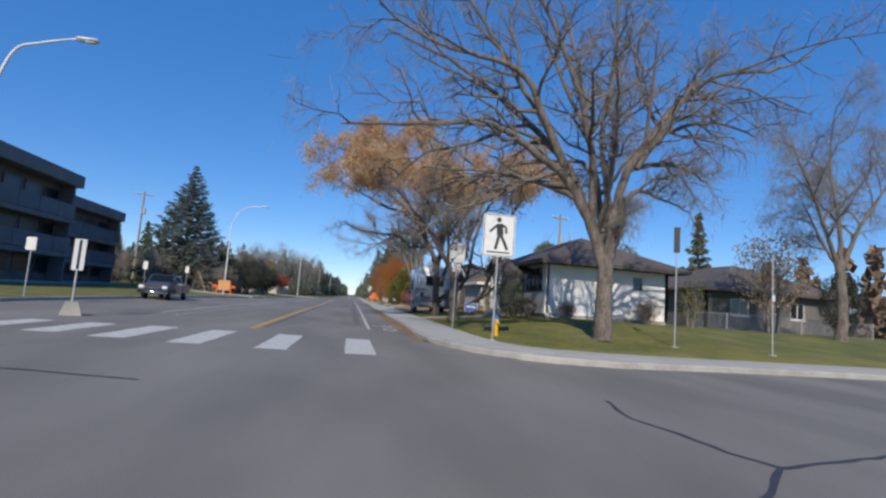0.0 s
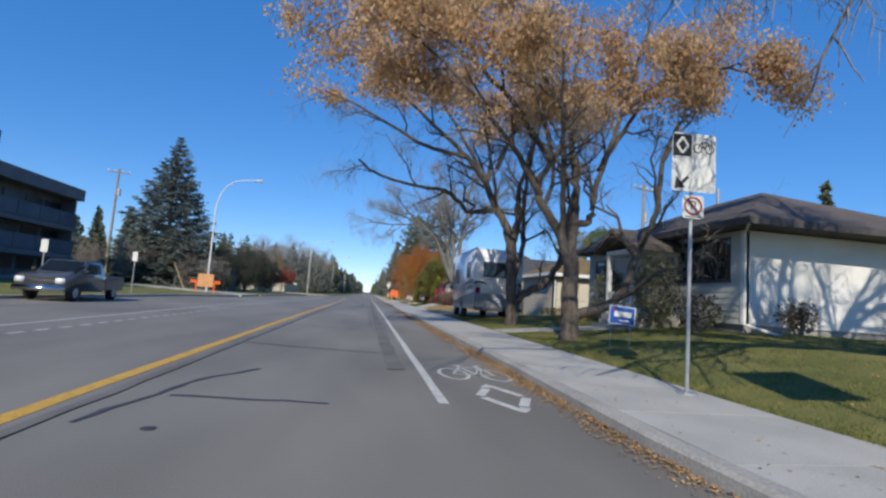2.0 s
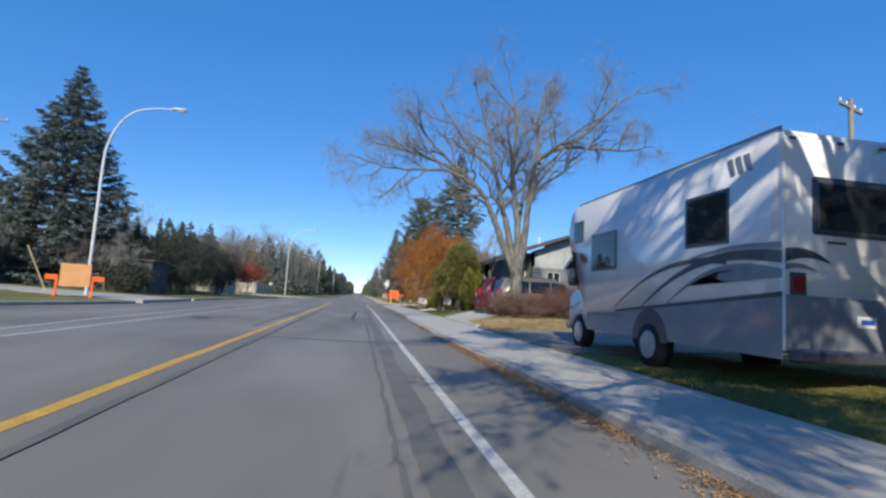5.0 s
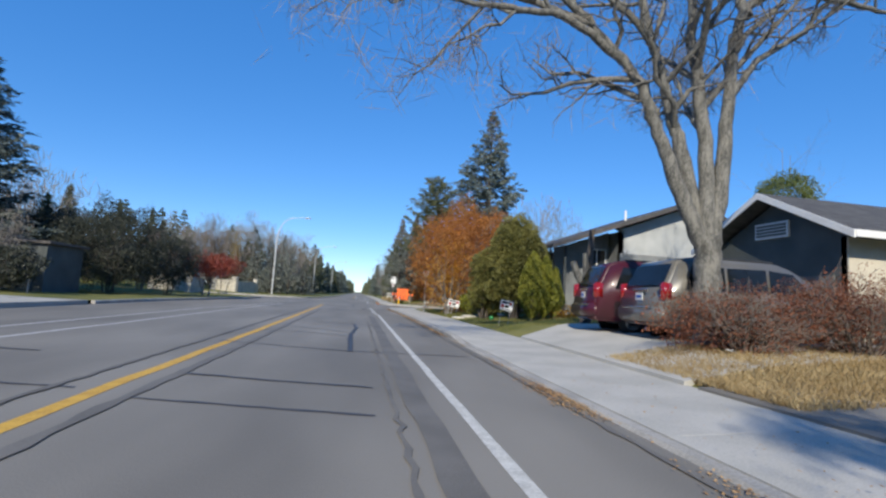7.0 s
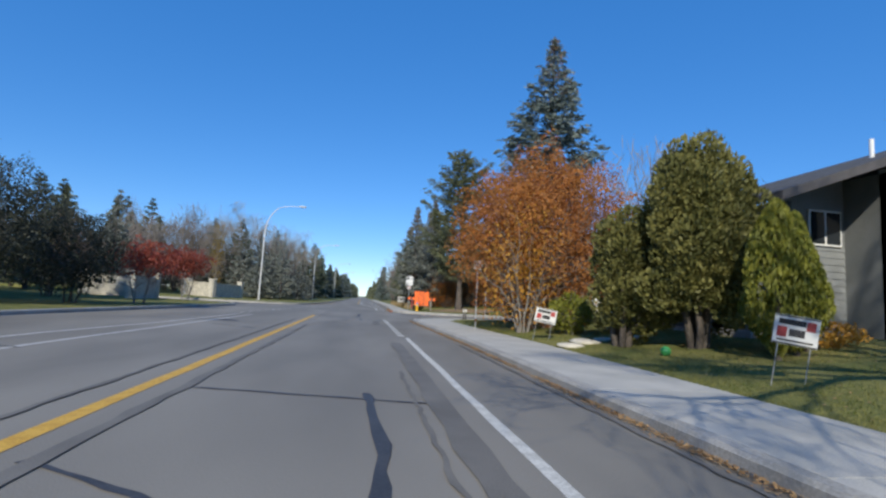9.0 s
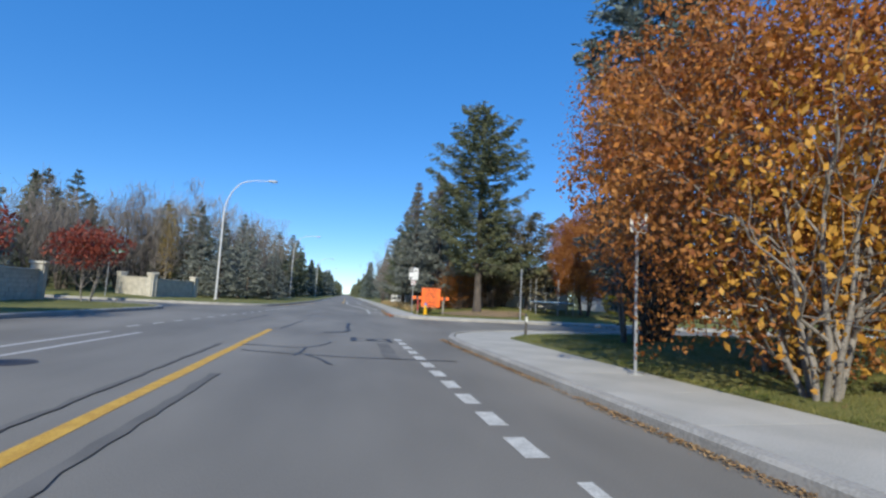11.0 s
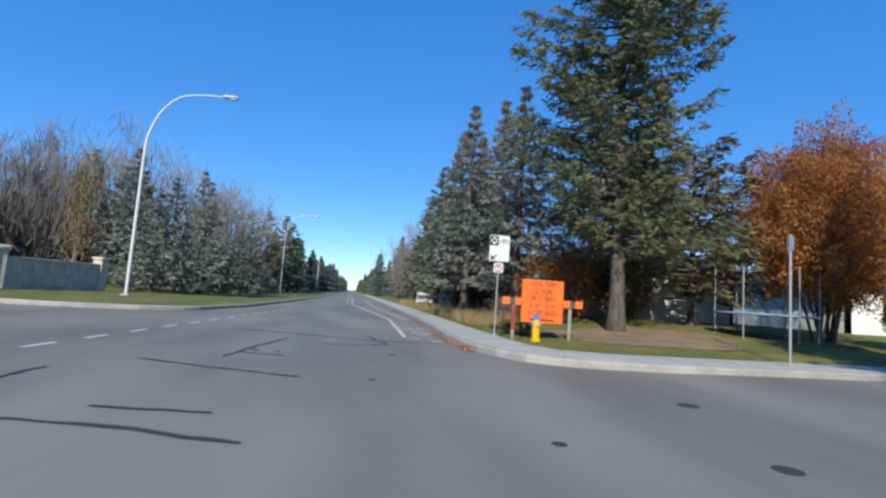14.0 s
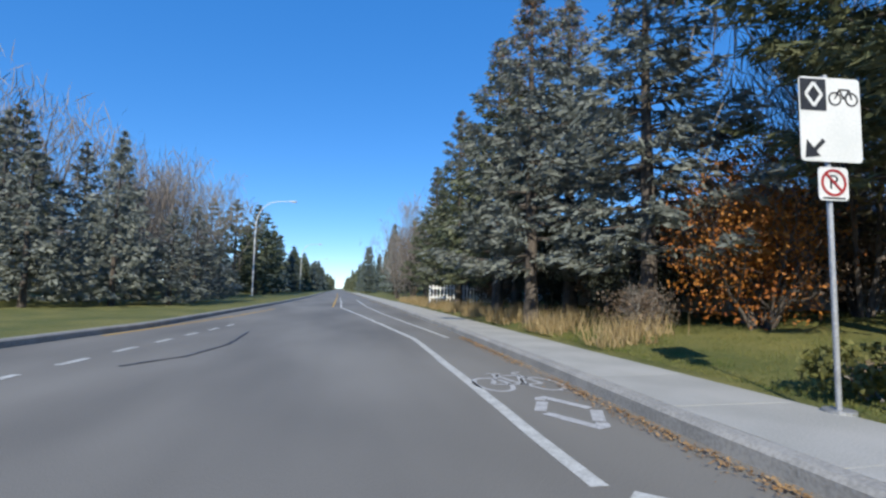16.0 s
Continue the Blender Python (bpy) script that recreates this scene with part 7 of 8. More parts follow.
def minivan(m, paint, label, plate=True):
    """A van seen from behind; x forward, the rear bumper at x = 0."""
    v = empty("minivan", m, label, "minivan")
    prof = [(0.02, 0.42), (0.02, 0.95), (0.12, 1.1), (0.42, 1.66), (0.75, 1.76), (2.9, 1.75), (3.35, 1.62), (4.15, 1.1), (4.95, 0.92), (5.12, 0.7), (5.12, 0.35), (0.1, 0.32)]
    part("body", shell(prof, 0.98, 0.08, 0.2, 1.0), paint, v, smooth=True)
    side_glass(v, ([(0.55, 1.1), (1.55, 1.1), (1.55, 1.58), (0.78, 1.6)], [(1.63, 1.1), (2.6, 1.1), (2.6, 1.6), (1.63, 1.58)], [(2.68, 1.1), (3.75, 1.1), (3.3, 1.55), (2.68, 1.6)]), 0.98, 0.2, 1.0)
    rear = bmesh.new()
    vs = [rear.verts.new(p) for p in ((0.125, -0.82, 1.14), (0.125, 0.82, 1.14), (0.385, 0.74, 1.6), (0.385, -0.74, 1.6))]
    rear.faces.new(vs)
    bmesh.ops.solidify(rear, geom=rear.faces[:], thickness=-0.02)
    bmesh.ops.translate(rear, vec=(-0.02, 0, 0.01), verts=rear.verts)
    bmesh.ops.recalc_face_normals(rear, faces=rear.faces)
    g = part("rear_window", rear, GLASS, v, "dark tinted rear window")
    part("wiper", rod((0.15, 0.0, 1.16), (0.22, -0.4, 1.26), 0.012, sides=6), BLACKPLASTIC, g)
    part("bumper", box(-0.06, 0.22, -0.96, 0.96, 0.4, 0.72, 0.05, segments=3), paint, v, smooth=True)
    part("bumper_strip", box(-0.075, -0.05, -0.7, 0.7, 0.66, 0.7, 0.006), CHROME, v, "bright strip along the bumper")
    part("handle_strip", box(0.01, 0.045, -0.32, 0.32, 1.02, 1.08, 0.008), CHROME, v, "chrome strip over the plate")
    part("sill", box(0.9, 4.2, -0.99, 0.99, 0.24, 0.36, 0.03), BLACKPLASTIC, v)
    if plate:
        p = part("number_plate", box(-0.005, 0.012, -0.16, 0.16, 0.84, 0.99, 0.004), SIGNWHITE, v, "white number plate")
        part("plate_bar", box(-0.009, -0.004, -0.11, 0.11, 0.885, 0.945), BLUE, p)
    for s in (-1, 1):
        part("tail_lamp", box(0.0, 0.26, s * 0.91 - 0.07, s * 0.91 + 0.065, 0.84, 1.2, 0.03, segments=2), TAILRED, v, "red tail lamp", smooth=True)
        part("mirror", box(3.5, 3.66, s * 1.06 - 0.1, s * 1.06 + 0.1, 1.1, 1.26, 0.03, segments=2), paint, v, smooth=True)
        for x in (1.05, 4.2):
            wheel(v, x, s * 0.94)
        part("roof_rail", rod((0.9, s * 0.72, 1.78), (2.9, s * 0.72, 1.78), 0.02, sides=8), BLACKPLASTIC, v)
    return v

minivan(pose(5.75, 67.5, 0.48, 0, 0, -8) @ Matrix.Diagonal((1.03, 0.97, 1.14, 1)), MAROON, "maroon minivan parked tail first on the driveway")
minivan(pose(5.95, 64.98, 0.5, 0, 0, -1) @ Matrix.Diagonal((1.0, 0.94, 1.1, 1)), GREYPAINT, "dusty grey minivan parked beside the maroon one")

def pickup(m):
    """A pickup truck; x forward, the nose at the high end."""
    v = empty("pickup_truck", m, "silver-grey pickup truck standing in the far lane", "pickup truck")
    cab = [(1.95, 0.6), (1.95, 1.12), (2.02, 1.2), (2.3, 1.78), (3.55, 1.8), (4.2, 1.22), (5.35, 1.1), (5.5, 0.95), (5.52, 0.55), (5.3, 0.42), (2.0, 0.42)]
    part("body", shell(cab, 0.94, 0.07, 0.18, 1.15), TRUCKPAINT, v, smooth=True)
    bed = bmesh.new()
    box(0.0, 1.93, -0.94, -0.84, 0.5, 1.16, 0.02, bm=bed)
    box(0.0, 1.93, 0.84, 0.94, 0.5, 1.16, 0.02, bm=bed)
    box(0.0, 0.09, -0.84, 0.84, 0.5, 1.16, 0.02, bm=bed)
    box(0.0, 1.93, -0.85, 0.85, 0.5, 0.66, 0.0, bm=bed)
    part("cargo_bed", bed, TRUCKPAINT, v)
    side_glass(v, ([(2.45, 1.24), (3.05, 1.24), (3.05, 1.68), (2.5, 1.68)], [(3.12, 1.24), (4.0, 1.24), (3.55, 1.68), (3.12, 1.68)]), 0.94, 0.18, 1.15)
    w = bmesh.new()
    w.faces.new([w.verts.new(p) for p in ((4.17, -0.78, 1.28), (4.17, 0.78, 1.28), (3.62, 0.7, 1.75), (3.62, -0.7, 1.75))])
    bmesh.ops.solidify(w, geom=w.faces[:], thickness=0.02)
    bmesh.ops.translate(w, vec=(0.03, 0, 0.015), verts=w.verts)
    bmesh.ops.recalc_face_normals(w, faces=w.faces)
    part("windscreen", w, GLASS, v, "dark windscreen")
    part("grille", box(5.48, 5.56, -0.55, 0.55, 0.72, 1.0, 0.02), BLACKPLASTIC, v, "dark grille")
    part("grille_bar", box(5.54, 5.58, -0.55, 0.55, 0.84, 0.89, 0.008), CHROME, v)
    part("bumper", box(5.42, 5.68, -0.95, 0.95, 0.42, 0.64, 0.04, segments=2), CHROME, v, "bright front bumper", smooth=True)
    for s in (-1, 1):
        part("head_lamp", box(5.42, 5.55, s * 0.74 - 0.17, s * 0.74 + 0.17, 0.74, 0.98, 0.025, segments=2), HEADLAMP, v, "clear head lamp", smooth=True)
        part("mirror", box(4.0, 4.14, s * 1.05 - 0.1, s * 1.05 + 0.1, 1.2, 1.4, 0.03, segments=2), BLACKPLASTIC, v, smooth=True)
        for x in (0.95, 4.55):
            wheel(v, x, s * 0.92, 0.37, 0.25)
    return v

# nose towards the camera's end of the street
pickup(pose(-12.5, 48.4, 0.0, 0, 0, -88) @ Matrix.Diagonal((0.88, 0.9, 0.9, 1)))

def swoosh(x0, z0, x1, z1, bend, thick, n=14):
    """Outline of a curved band that tapers to a point at its far end, as (length, height)."""
    up, low = [], []
    for i in range(n + 1):
        t = i / n
        x = x0 + (x1 - x0) * t
        z = z0 + (z1 - z0) * t * t + bend * math.sin(math.pi * t)
        w = thick * (1 - t) ** 0.7 / 2 + 0.003
        up.append((x, z + w))
        low.append((x, z - w))
    return up + low[::-1]

def motorhome(m):
    """A coach-built motorhome with a bunk over the cab; x forward, rear wall at x = 0."""
    v = empty("motorhome", m, "white and grey motorhome parked on the verge", "motorhome")
    prof = [(0.0, 0.62), (0.0, 3.26), (0.07, 3.34), (6.25, 3.34), (6.55, 3.22), (6.72, 2.8), (6.6, 2.34), (5.75, 2.22), (5.5, 2.1), (5.5, 0.55), (0.35, 0.55)]
    part("body", shell(prof, 1.27, 0.05), RVWHITE, v, smooth=True)
    cab = [(5.2, 0.5), (5.2, 2.2), (5.8, 2.2), (6.35, 1.52), (6.95, 1.36), (7.12, 1.2), (7.16, 0.55), (6.9, 0.45)]
    c = part("cab", shell(cab, 0.99, 0.06, 0.16, 1.2), RVWHITE, v, "white van cab with a short bonnet", smooth=True)
    w = bmesh.new()
    w.faces.new([w.verts.new(p) for p in ((6.33, -0.82, 1.56), (6.33, 0.82, 1.56), (5.86, 0.76, 2.14), (5.86, -0.76, 2.14))])
    bmesh.ops.solidify(w, geom=w.faces[:], thickness=0.02)
    bmesh.ops.translate(w, vec=(0.03, 0, 0.02), verts=w.verts)
    bmesh.ops.recalc_face_normals(w, faces=w.faces)
    part("windscreen", w, GLASS, c, "dark windscreen")
    side_glass(c, ([(5.55, 1.45), (6.28, 1.45), (5.85, 2.02), (5.55, 2.02)],), 0.99, 0.16, 1.2)
    part("grille", box(7.12, 7.19, -0.5, 0.5, 0.75, 1.1, 0.02), BLACKPLASTIC, c)
    part("front_bumper", box(7.05, 7.28, -1.0, 1.0, 0.42, 0.66, 0.05, segments=2), RVGREY, c, smooth=True)
    for s in (-1, 1):
        part("head_lamp", box(7.08, 7.18, s * 0.74 - 0.17, s * 0.74 + 0.17, 0.8, 1.06, 0.03, segments=2), HEADLAMP, c, "clear head lamp", smooth=True)
        mi = part("mirror", box(6.2, 6.34, s * 1.3 - 0.12, s * 1.3 + 0.12, 1.45, 1.85, 0.03, segments=2), RVDARK, c, smooth=True)
        part("arm", rod((6.27, s * 1.2, 1.6), (6.2, s * 0.95, 1.5), 0.02, sides=6), RVDARK, mi)
    for s in (-1, 1):
        def on_side(pts, proud, name, mat, label="", parent=v):
            return part(name, prism(pts, -s * (1.27 + proud) - 0.005, -s * (1.27 + proud) + 0.005, axis='Y'), mat, parent, label)
        on_side([(0.02, 0.5), (5.48, 0.5), (5.48, 0.86), (4.2, 0.92), (2.6, 1.04), (0.02, 1.24)], 0.006, "skirt", RVGREY, "grey lower skirt")
        on_side([(0.02, 1.24), (2.6, 1.04), (4.2, 0.92), (4.2, 0.96), (2.6, 1.09), (0.02, 1.3)], 0.008, "skirt_trim", RVDARK)
        for k, q in enumerate(((0.02, 1.72, 3.3, 1.0, 0.16, 0.15), (0.02, 1.52, 2.6, 1.0, 0.2, 0.1), (1.0, 1.72, 4.2, 1.02, 0.12, 0.09), (0.02, 1.86, 2.2, 1.72, 0.06, 0.07))):
            on_side(swoosh(*q), 0.007 + 0.001 * k, "stripe", (RVDARK, RVGREY, RVDARK, RVGREY)[k], "sweeping dark stripe")
        for k in range(3):
            on_side([(0.5 + 0.16 * k, 2.9), (0.58 + 0.16 * k, 2.9), (0.66 + 0.16 * k, 3.14), (0.56 + 0.16 * k, 3.14)], 0.007, "emblem", RVGREY, "plain slanted grey bar")
        for x0, x1, z0, z1 in ((1.0, 1.9, 2.02, 2.7), (4.25, 5.3, 1.8, 2.5), (5.85, 6.3, 2.5, 2.9)):
            fr = part("side_window_frame", box(x0 - 0.05, x1 + 0.05, s * 1.274 - 0.01, s * 1.274 + 0.01, z0 - 0.05, z1 + 0.05, 0.006), RVDARK, v)
            part("side_window", box(x0, x1, s * 1.284 - 0.006, s * 1.284 + 0.006, z0, z1, 0.003), GLASS, fr, "dark side window")
        arch = [(2.95 + 0.56 * math.cos(t), 0.46 + 0.56 * math.sin(t)) for t in [math.pi * i / 12 for i in range(13)]]
        on_side(arch, 0.012, "wheel_arch", RVDARK, "dark rear wheel arch")
        part("locker_seam", box(3.9, 5.2, s * 1.279 - 0.004, s * 1.279 + 0.004, 0.84, 0.855), RVDARK, v)
        wheel(v, 2.95, s * 1.3, 0.4, 0.3)
        wheel(v, 6.45, s * 1.02, 0.4, 0.28)
        part("corner_trim", box(-0.012, 0.06, s * 1.262 - 0.012, s * 1.262 + 0.014, 0.6, 3.26, 0.006), TRIMWHITE, v)
        part("roof_edge", rod((0.1, s * 1.2, 3.355), (6.2, s * 1.2, 3.355), 0.03, sides=8), RVGREY, v, "grey roof edge rail")
        part("tail_lamp", box(-0.03, 0.0, s * 1.06 - 0.1, s * 1.06 + 0.1, 1.3, 1.5, 0.012), TAILRED, v, "dull red tail lamp")
        part("lamp_surround", box(-0.018, 0.0, s * 1.06 - 0.13, s * 1.06 + 0.13, 1.26, 1.54, 0.01), RVDARK, v)
        for k, q in enumerate(((1.25, 1.74, 0.55, 1.68, 0.05, 0.16), (1.25, 1.6, 0.75, 1.56, 0.03, 0.07))):
            pts = swoosh(*q)
            pts = [(s * y, z) for y, z in pts]
            part("stripe", prism(pts if s < 0 else pts[::-1], -0.012, -0.003 - 0.001 * k, axis='X'), (RVDARK, RVGREY)[k], v, "dark stripe wrapping the rear")
        for y in (0.35, 1.12):
            part("marker_lamp", box(-0.02, 0.02, s * y - 0.05, s * y + 0.05, 3.18, 3.22, 0.004), TAILRED, v)
    part("rear_panel", box(-0.02, 0.004, -1.24, 1.24, 0.6, 1.27, 0.008), RVGREY, v, "grey lower rear panel")
    part("rear_bumper", box(-0.2, 0.02, -1.22, 1.22, 0.48, 0.64, 0.03), RVDARK, v)
    w = part("rear_window", box(-0.035, 0.0, -0.56, 0.76, 2.08, 2.68, 0.02), GLASS, v, "wide dark rear window")
    part("frame", box(-0.025, 0.0, -0.62, 0.82, 2.02, 2.74, 0.025), RVDARK, w)
    part("grab_bar", rod((-0.05, 0.35, 1.93), (-0.05, 0.62, 1.93), 0.014, sides=6), BLACKPLASTIC, v)
    p = part("number_plate", box(-0.03, -0.02, -0.16, 0.16, 0.92, 1.06, 0.004), SIGNWHITE, v, "white number plate")
    part("plate_bar", box(-0.034, -0.029, -0.1, 0.1, 0.96, 1.02), BLUE, p)
    lad = part("ladder", rod((-0.12, -0.68, 0.95), (-0.12, -0.68, 3.42), 0.018, sides=8), STEEL, v, "steel ladder on the rear wall")
    part("rail", rod((-0.12, -1.0, 0.95), (-0.12, -1.0, 3.42), 0.018, sides=8), STEEL, lad)
    for k in range(8):
        part("rung", rod((-0.12, -0.68, 1.1 + k * 0.29), (-0.12, -1.0, 1.1 + k * 0.29), 0.013, sides=6), STEEL, lad)
    part("roof_unit", box(2.6, 3.5, -0.38, 0.38, 3.33, 3.56, 0.08, segments=2), RVWHITE, v, "white roof air conditioner", smooth=True)
    for x in (0.7, 1.7, 4.6):
        part("roof_vent", box(x, x + 0.4, -0.2, 0.2, 3.33, 3.43, 0.03), RVWHITE, v, "low white roof vent")
    rack = part("roof_rack", rod((0.3, -0.95, 3.46), (1.6, -0.95, 3.46), 0.016, sides=6), STEEL, v, "thin steel roof rack")
    for x in (0.3, 0.95, 1.6):
        part("rack_leg", rod((x, -0.95, 3.34), (x, -0.95, 3.46), 0.014, sides=6), STEEL, rack)
    return v

motorhome(pose(6.13, 47.2, 0.16, 0, 0, 90) @ Matrix.Diagonal((1.0, 0.97, 1.08, 1)))

# ---- street furniture ----
def flat(pts, y, bm=None, t=0.004):
    """A thin plate cut to an outline in the sign's own plane (x across, z up), facing -y."""
    return prism(pts, -y, -y + t, bm=bm, axis='Y')

def rect(x0, x1, z0, z1):
    return [(x0, z0), (x1, z0), (x1, z1), (x0, z1)]

def rounded(x0, x1, z0, z1, r=0.04, n=4):
    out = []
    for cx, cz, a0 in ((x1 - r, z0 + r, -90), (x1 - r, z1 - r, 0), (x0 + r, z1 - r, 90), (x0 + r, z0 + r, 180)):
        for k in range(n + 1):
            a = radians(a0 + 90 * k / n)
            out.append((cx + r * math.cos(a), cz + r * math.sin(a)))
    return out

def round_pts(cx, cz, r, n=24):
    return [(cx + r * math.cos(6.2832 * k / n), cz + r * math.sin(6.2832 * k / n)) for k in range(n)]

def stroke(bm, pts, w, y):
    for a, b in zip(pts, pts[1:]):
        d = Vector(b) - Vector(a)
        n = Vector((-d.y, d.x)).normalized() * w / 2
        flat([tuple(Vector(a) - n), tuple(Vector(b) - n), tuple(Vector(b) + n), tuple(Vector(a) + n)], y, bm)

def words(text, size, parent, m, material, squeeze=1.0):
    """Lettering in the built-in font, as a thin mesh facing -y."""
    cu = bpy.data.curves.new("words", 'FONT')
    cu.body, cu.size, cu.align_x, cu.align_y, cu.extrude, cu.resolution_u = text, size, 'CENTER', 'CENTER', 0.001, 3
    tmp = new("tmp_words", cu)
    me = bpy.data.meshes.new_from_object(tmp.evaluated_get(bpy.context.evaluated_depsgraph_get()))
    bpy.data.objects.remove(tmp)
    me.materials.clear()
    me.materials.append(material)
    me.transform(Matrix.Rotation(math.pi / 2, 4, 'X') @ Matrix.Diagonal((squeeze, 1, 1, 1)))
    return child("lettering", me, parent, "black capital lettering", m)

def post(name, x, y, h, label, category="sign", r=0.03, turn=0.0, lean=0.0, mat=None, foot=True):
    root = empty(name, at(x, y, turn) if y < 0 else pose(x, y, max(0.15, lawn(x, y)) - 0.0, lean, 0, turn), label, category)
    part("post", rod((0, 0, -0.2), (0, 0, h), r, sides=12), mat or STEEL, root, "galvanised steel post", smooth=False)
    if foot:
        part("base_plate", rod((0, 0, -0.02), (0, 0, 0.025), 0.13, sides=16), STEEL, root)
    return root

def plate(parent, x0, x1, z0, z1, material, y=-0.045, label="", r=0.04):
    return part("panel", flat(rounded(x0, x1, z0, z1, r), y, t=0.006), material, parent, label)

def figure_sign(parent, z0, w, h):
    """White crosswalk sign: a plain walking figure over a bar, as black shapes."""
    p = plate(parent, -w / 2, w / 2, z0, z0 + h, SIGNWHITE, label="white crosswalk panel with a black border")
    b = bmesh.new()
    i = 0.025
    for q in (rect(-w / 2 + i, w / 2 - i, z0 + h - i - 0.018, z0 + h - i), rect(-w / 2 + i, w / 2 - i, z0 + i, z0 + i + 0.018),
              rect(-w / 2 + i, -w / 2 + i + 0.018, z0 + i, z0 + h - i), rect(w / 2 - i - 0.018, w / 2 - i, z0 + i, z0 + h - i)):
        flat(q, -0.052, b)
    part("border", b, SIGNBLACK, p)
    s = h / 1.2
    f = bmesh.new()
    zc = z0
    flat([(x * s * 0.9, zc + z * s) for x, z in round_pts(-0.02, 1.04, 0.075, 16)], -0.052, f)
    for pts, wd in (([(0.0, 0.93), (0.03, 0.62)], 0.19), ([(-0.03, 0.9), (-0.16, 0.8), (-0.27, 0.68)], 0.065), ([(0.05, 0.92), (0.19, 0.83), (0.2, 0.66)], 0.065),
                    ([(0.0, 0.62), (-0.04, 0.42), (-0.09, 0.2)], 0.085), ([(0.05, 0.62), (0.15, 0.42), (0.25, 0.2)], 0.085)):
        stroke(f, [(x * s, zc + z * s) for x, z in pts], wd * s, -0.052)
    flat(rect(-0.33 * s, 0.33 * s, zc + 0.1 * s, zc + 0.14 * s), -0.052, f)
    part("symbol", f, SIGNBLACK, p, "plain black walking symbol")
    return p

xs = post("crosswalk_sign", 4.3, 24.95, 4.05, "white crosswalk sign on a thin steel post", turn=-4)
figure_sign(xs, 2.62, 1.04, 1.36)

def lane_sign(x, y, base, turn, shade):
    s = post("lane_sign", x, y, base + 1.2, r=0.025, label="white bicycle lane sign over a small no-parking plate", turn=turn)
    z0 = base + 0.36
    p = plate(s, -0.31, 0.31, z0, z0 + 0.8, SIGNWHITE, label="white bicycle lane panel")
    b = bmesh.new()
    flat(rect(-0.3, -0.04, z0 + 0.48, z0 + 0.78), -0.052, b)
    part("diamond_field", b, SIGNBLACK, p)
    d = bmesh.new()
    stroke(d, [(-0.17, z0 + 0.74), (-0.09, z0 + 0.63), (-0.17, z0 + 0.52), (-0.25, z0 + 0.63), (-0.17, z0 + 0.74)], 0.03, -0.058)
    part("diamond", d, SIGNWHITE, p)
    c = bmesh.new()
    for cx in (0.05, 0.22):
        pts = round_pts(cx, z0 + 0.6, 0.06, 14)
        stroke(c, pts + pts[:1], 0.014, -0.052)
    stroke(c, [(0.05, z0 + 0.6), (0.1, z0 + 0.69), (0.2, z0 + 0.69), (0.22, z0 + 0.6)], 0.014, -0.052)
    stroke(c, [(0.1, z0 + 0.69), (0.14, z0 + 0.6), (0.2, z0 + 0.69)], 0.014, -0.052)
    stroke(c, [(-0.08, z0 + 0.2), (-0.2, z0 + 0.08)], 0.04, -0.052)
    flat([(-0.27, z0 + 0.03), (-0.12, z0 + 0.05), (-0.25, z0 + 0.2)], -0.052, c)
    part("symbol", c, SIGNBLACK, p, "black bicycle and arrow shapes")
    q = plate(s, -0.15, 0.15, base, base + 0.31, SIGNWHITE, label="small no-parking plate")
    rg = bmesh.new()
    pts = round_pts(0, base + 0.165, 0.115, 22)
    stroke(rg, pts + pts[:1], 0.024, -0.053)
    stroke(rg, [(-0.08, base + 0.25), (0.08, base + 0.085)], 0.02, -0.056)
    part("ring", rg, SIGNRED, q, "red ring and bar")
    words("P", 0.19, q, pose(0, -0.0515, base + 0.165), SIGNBLACK)
    a = bmesh.new()
    flat(rect(-0.11, 0.11, base + 0.015, base + 0.028), -0.052, a)
    part("arrow", a, SIGNBLACK, q)
    return s

lane_sign(3.88, 29.15, 2.3, -3, 0)
lane_sign(3.42, 111.75, 1.9, -6, 0)
ns = post("parking_sign", 3.72, 86.0, 2.65, "small white no-parking sign on a thin post", r=0.028)
q = plate(ns, -0.16, 0.16, 2.33, 2.68, SIGNWHITE, label="small white plate")
b = bmesh.new()
pts = round_pts(0, 2.53, 0.1, 20)
stroke(b, pts + pts[:1], 0.022, -0.053)
stroke(b, [(-0.07, 2.6), (0.07, 2.46)], 0.018, -0.053)
part("ring", b, SIGNRED, q)

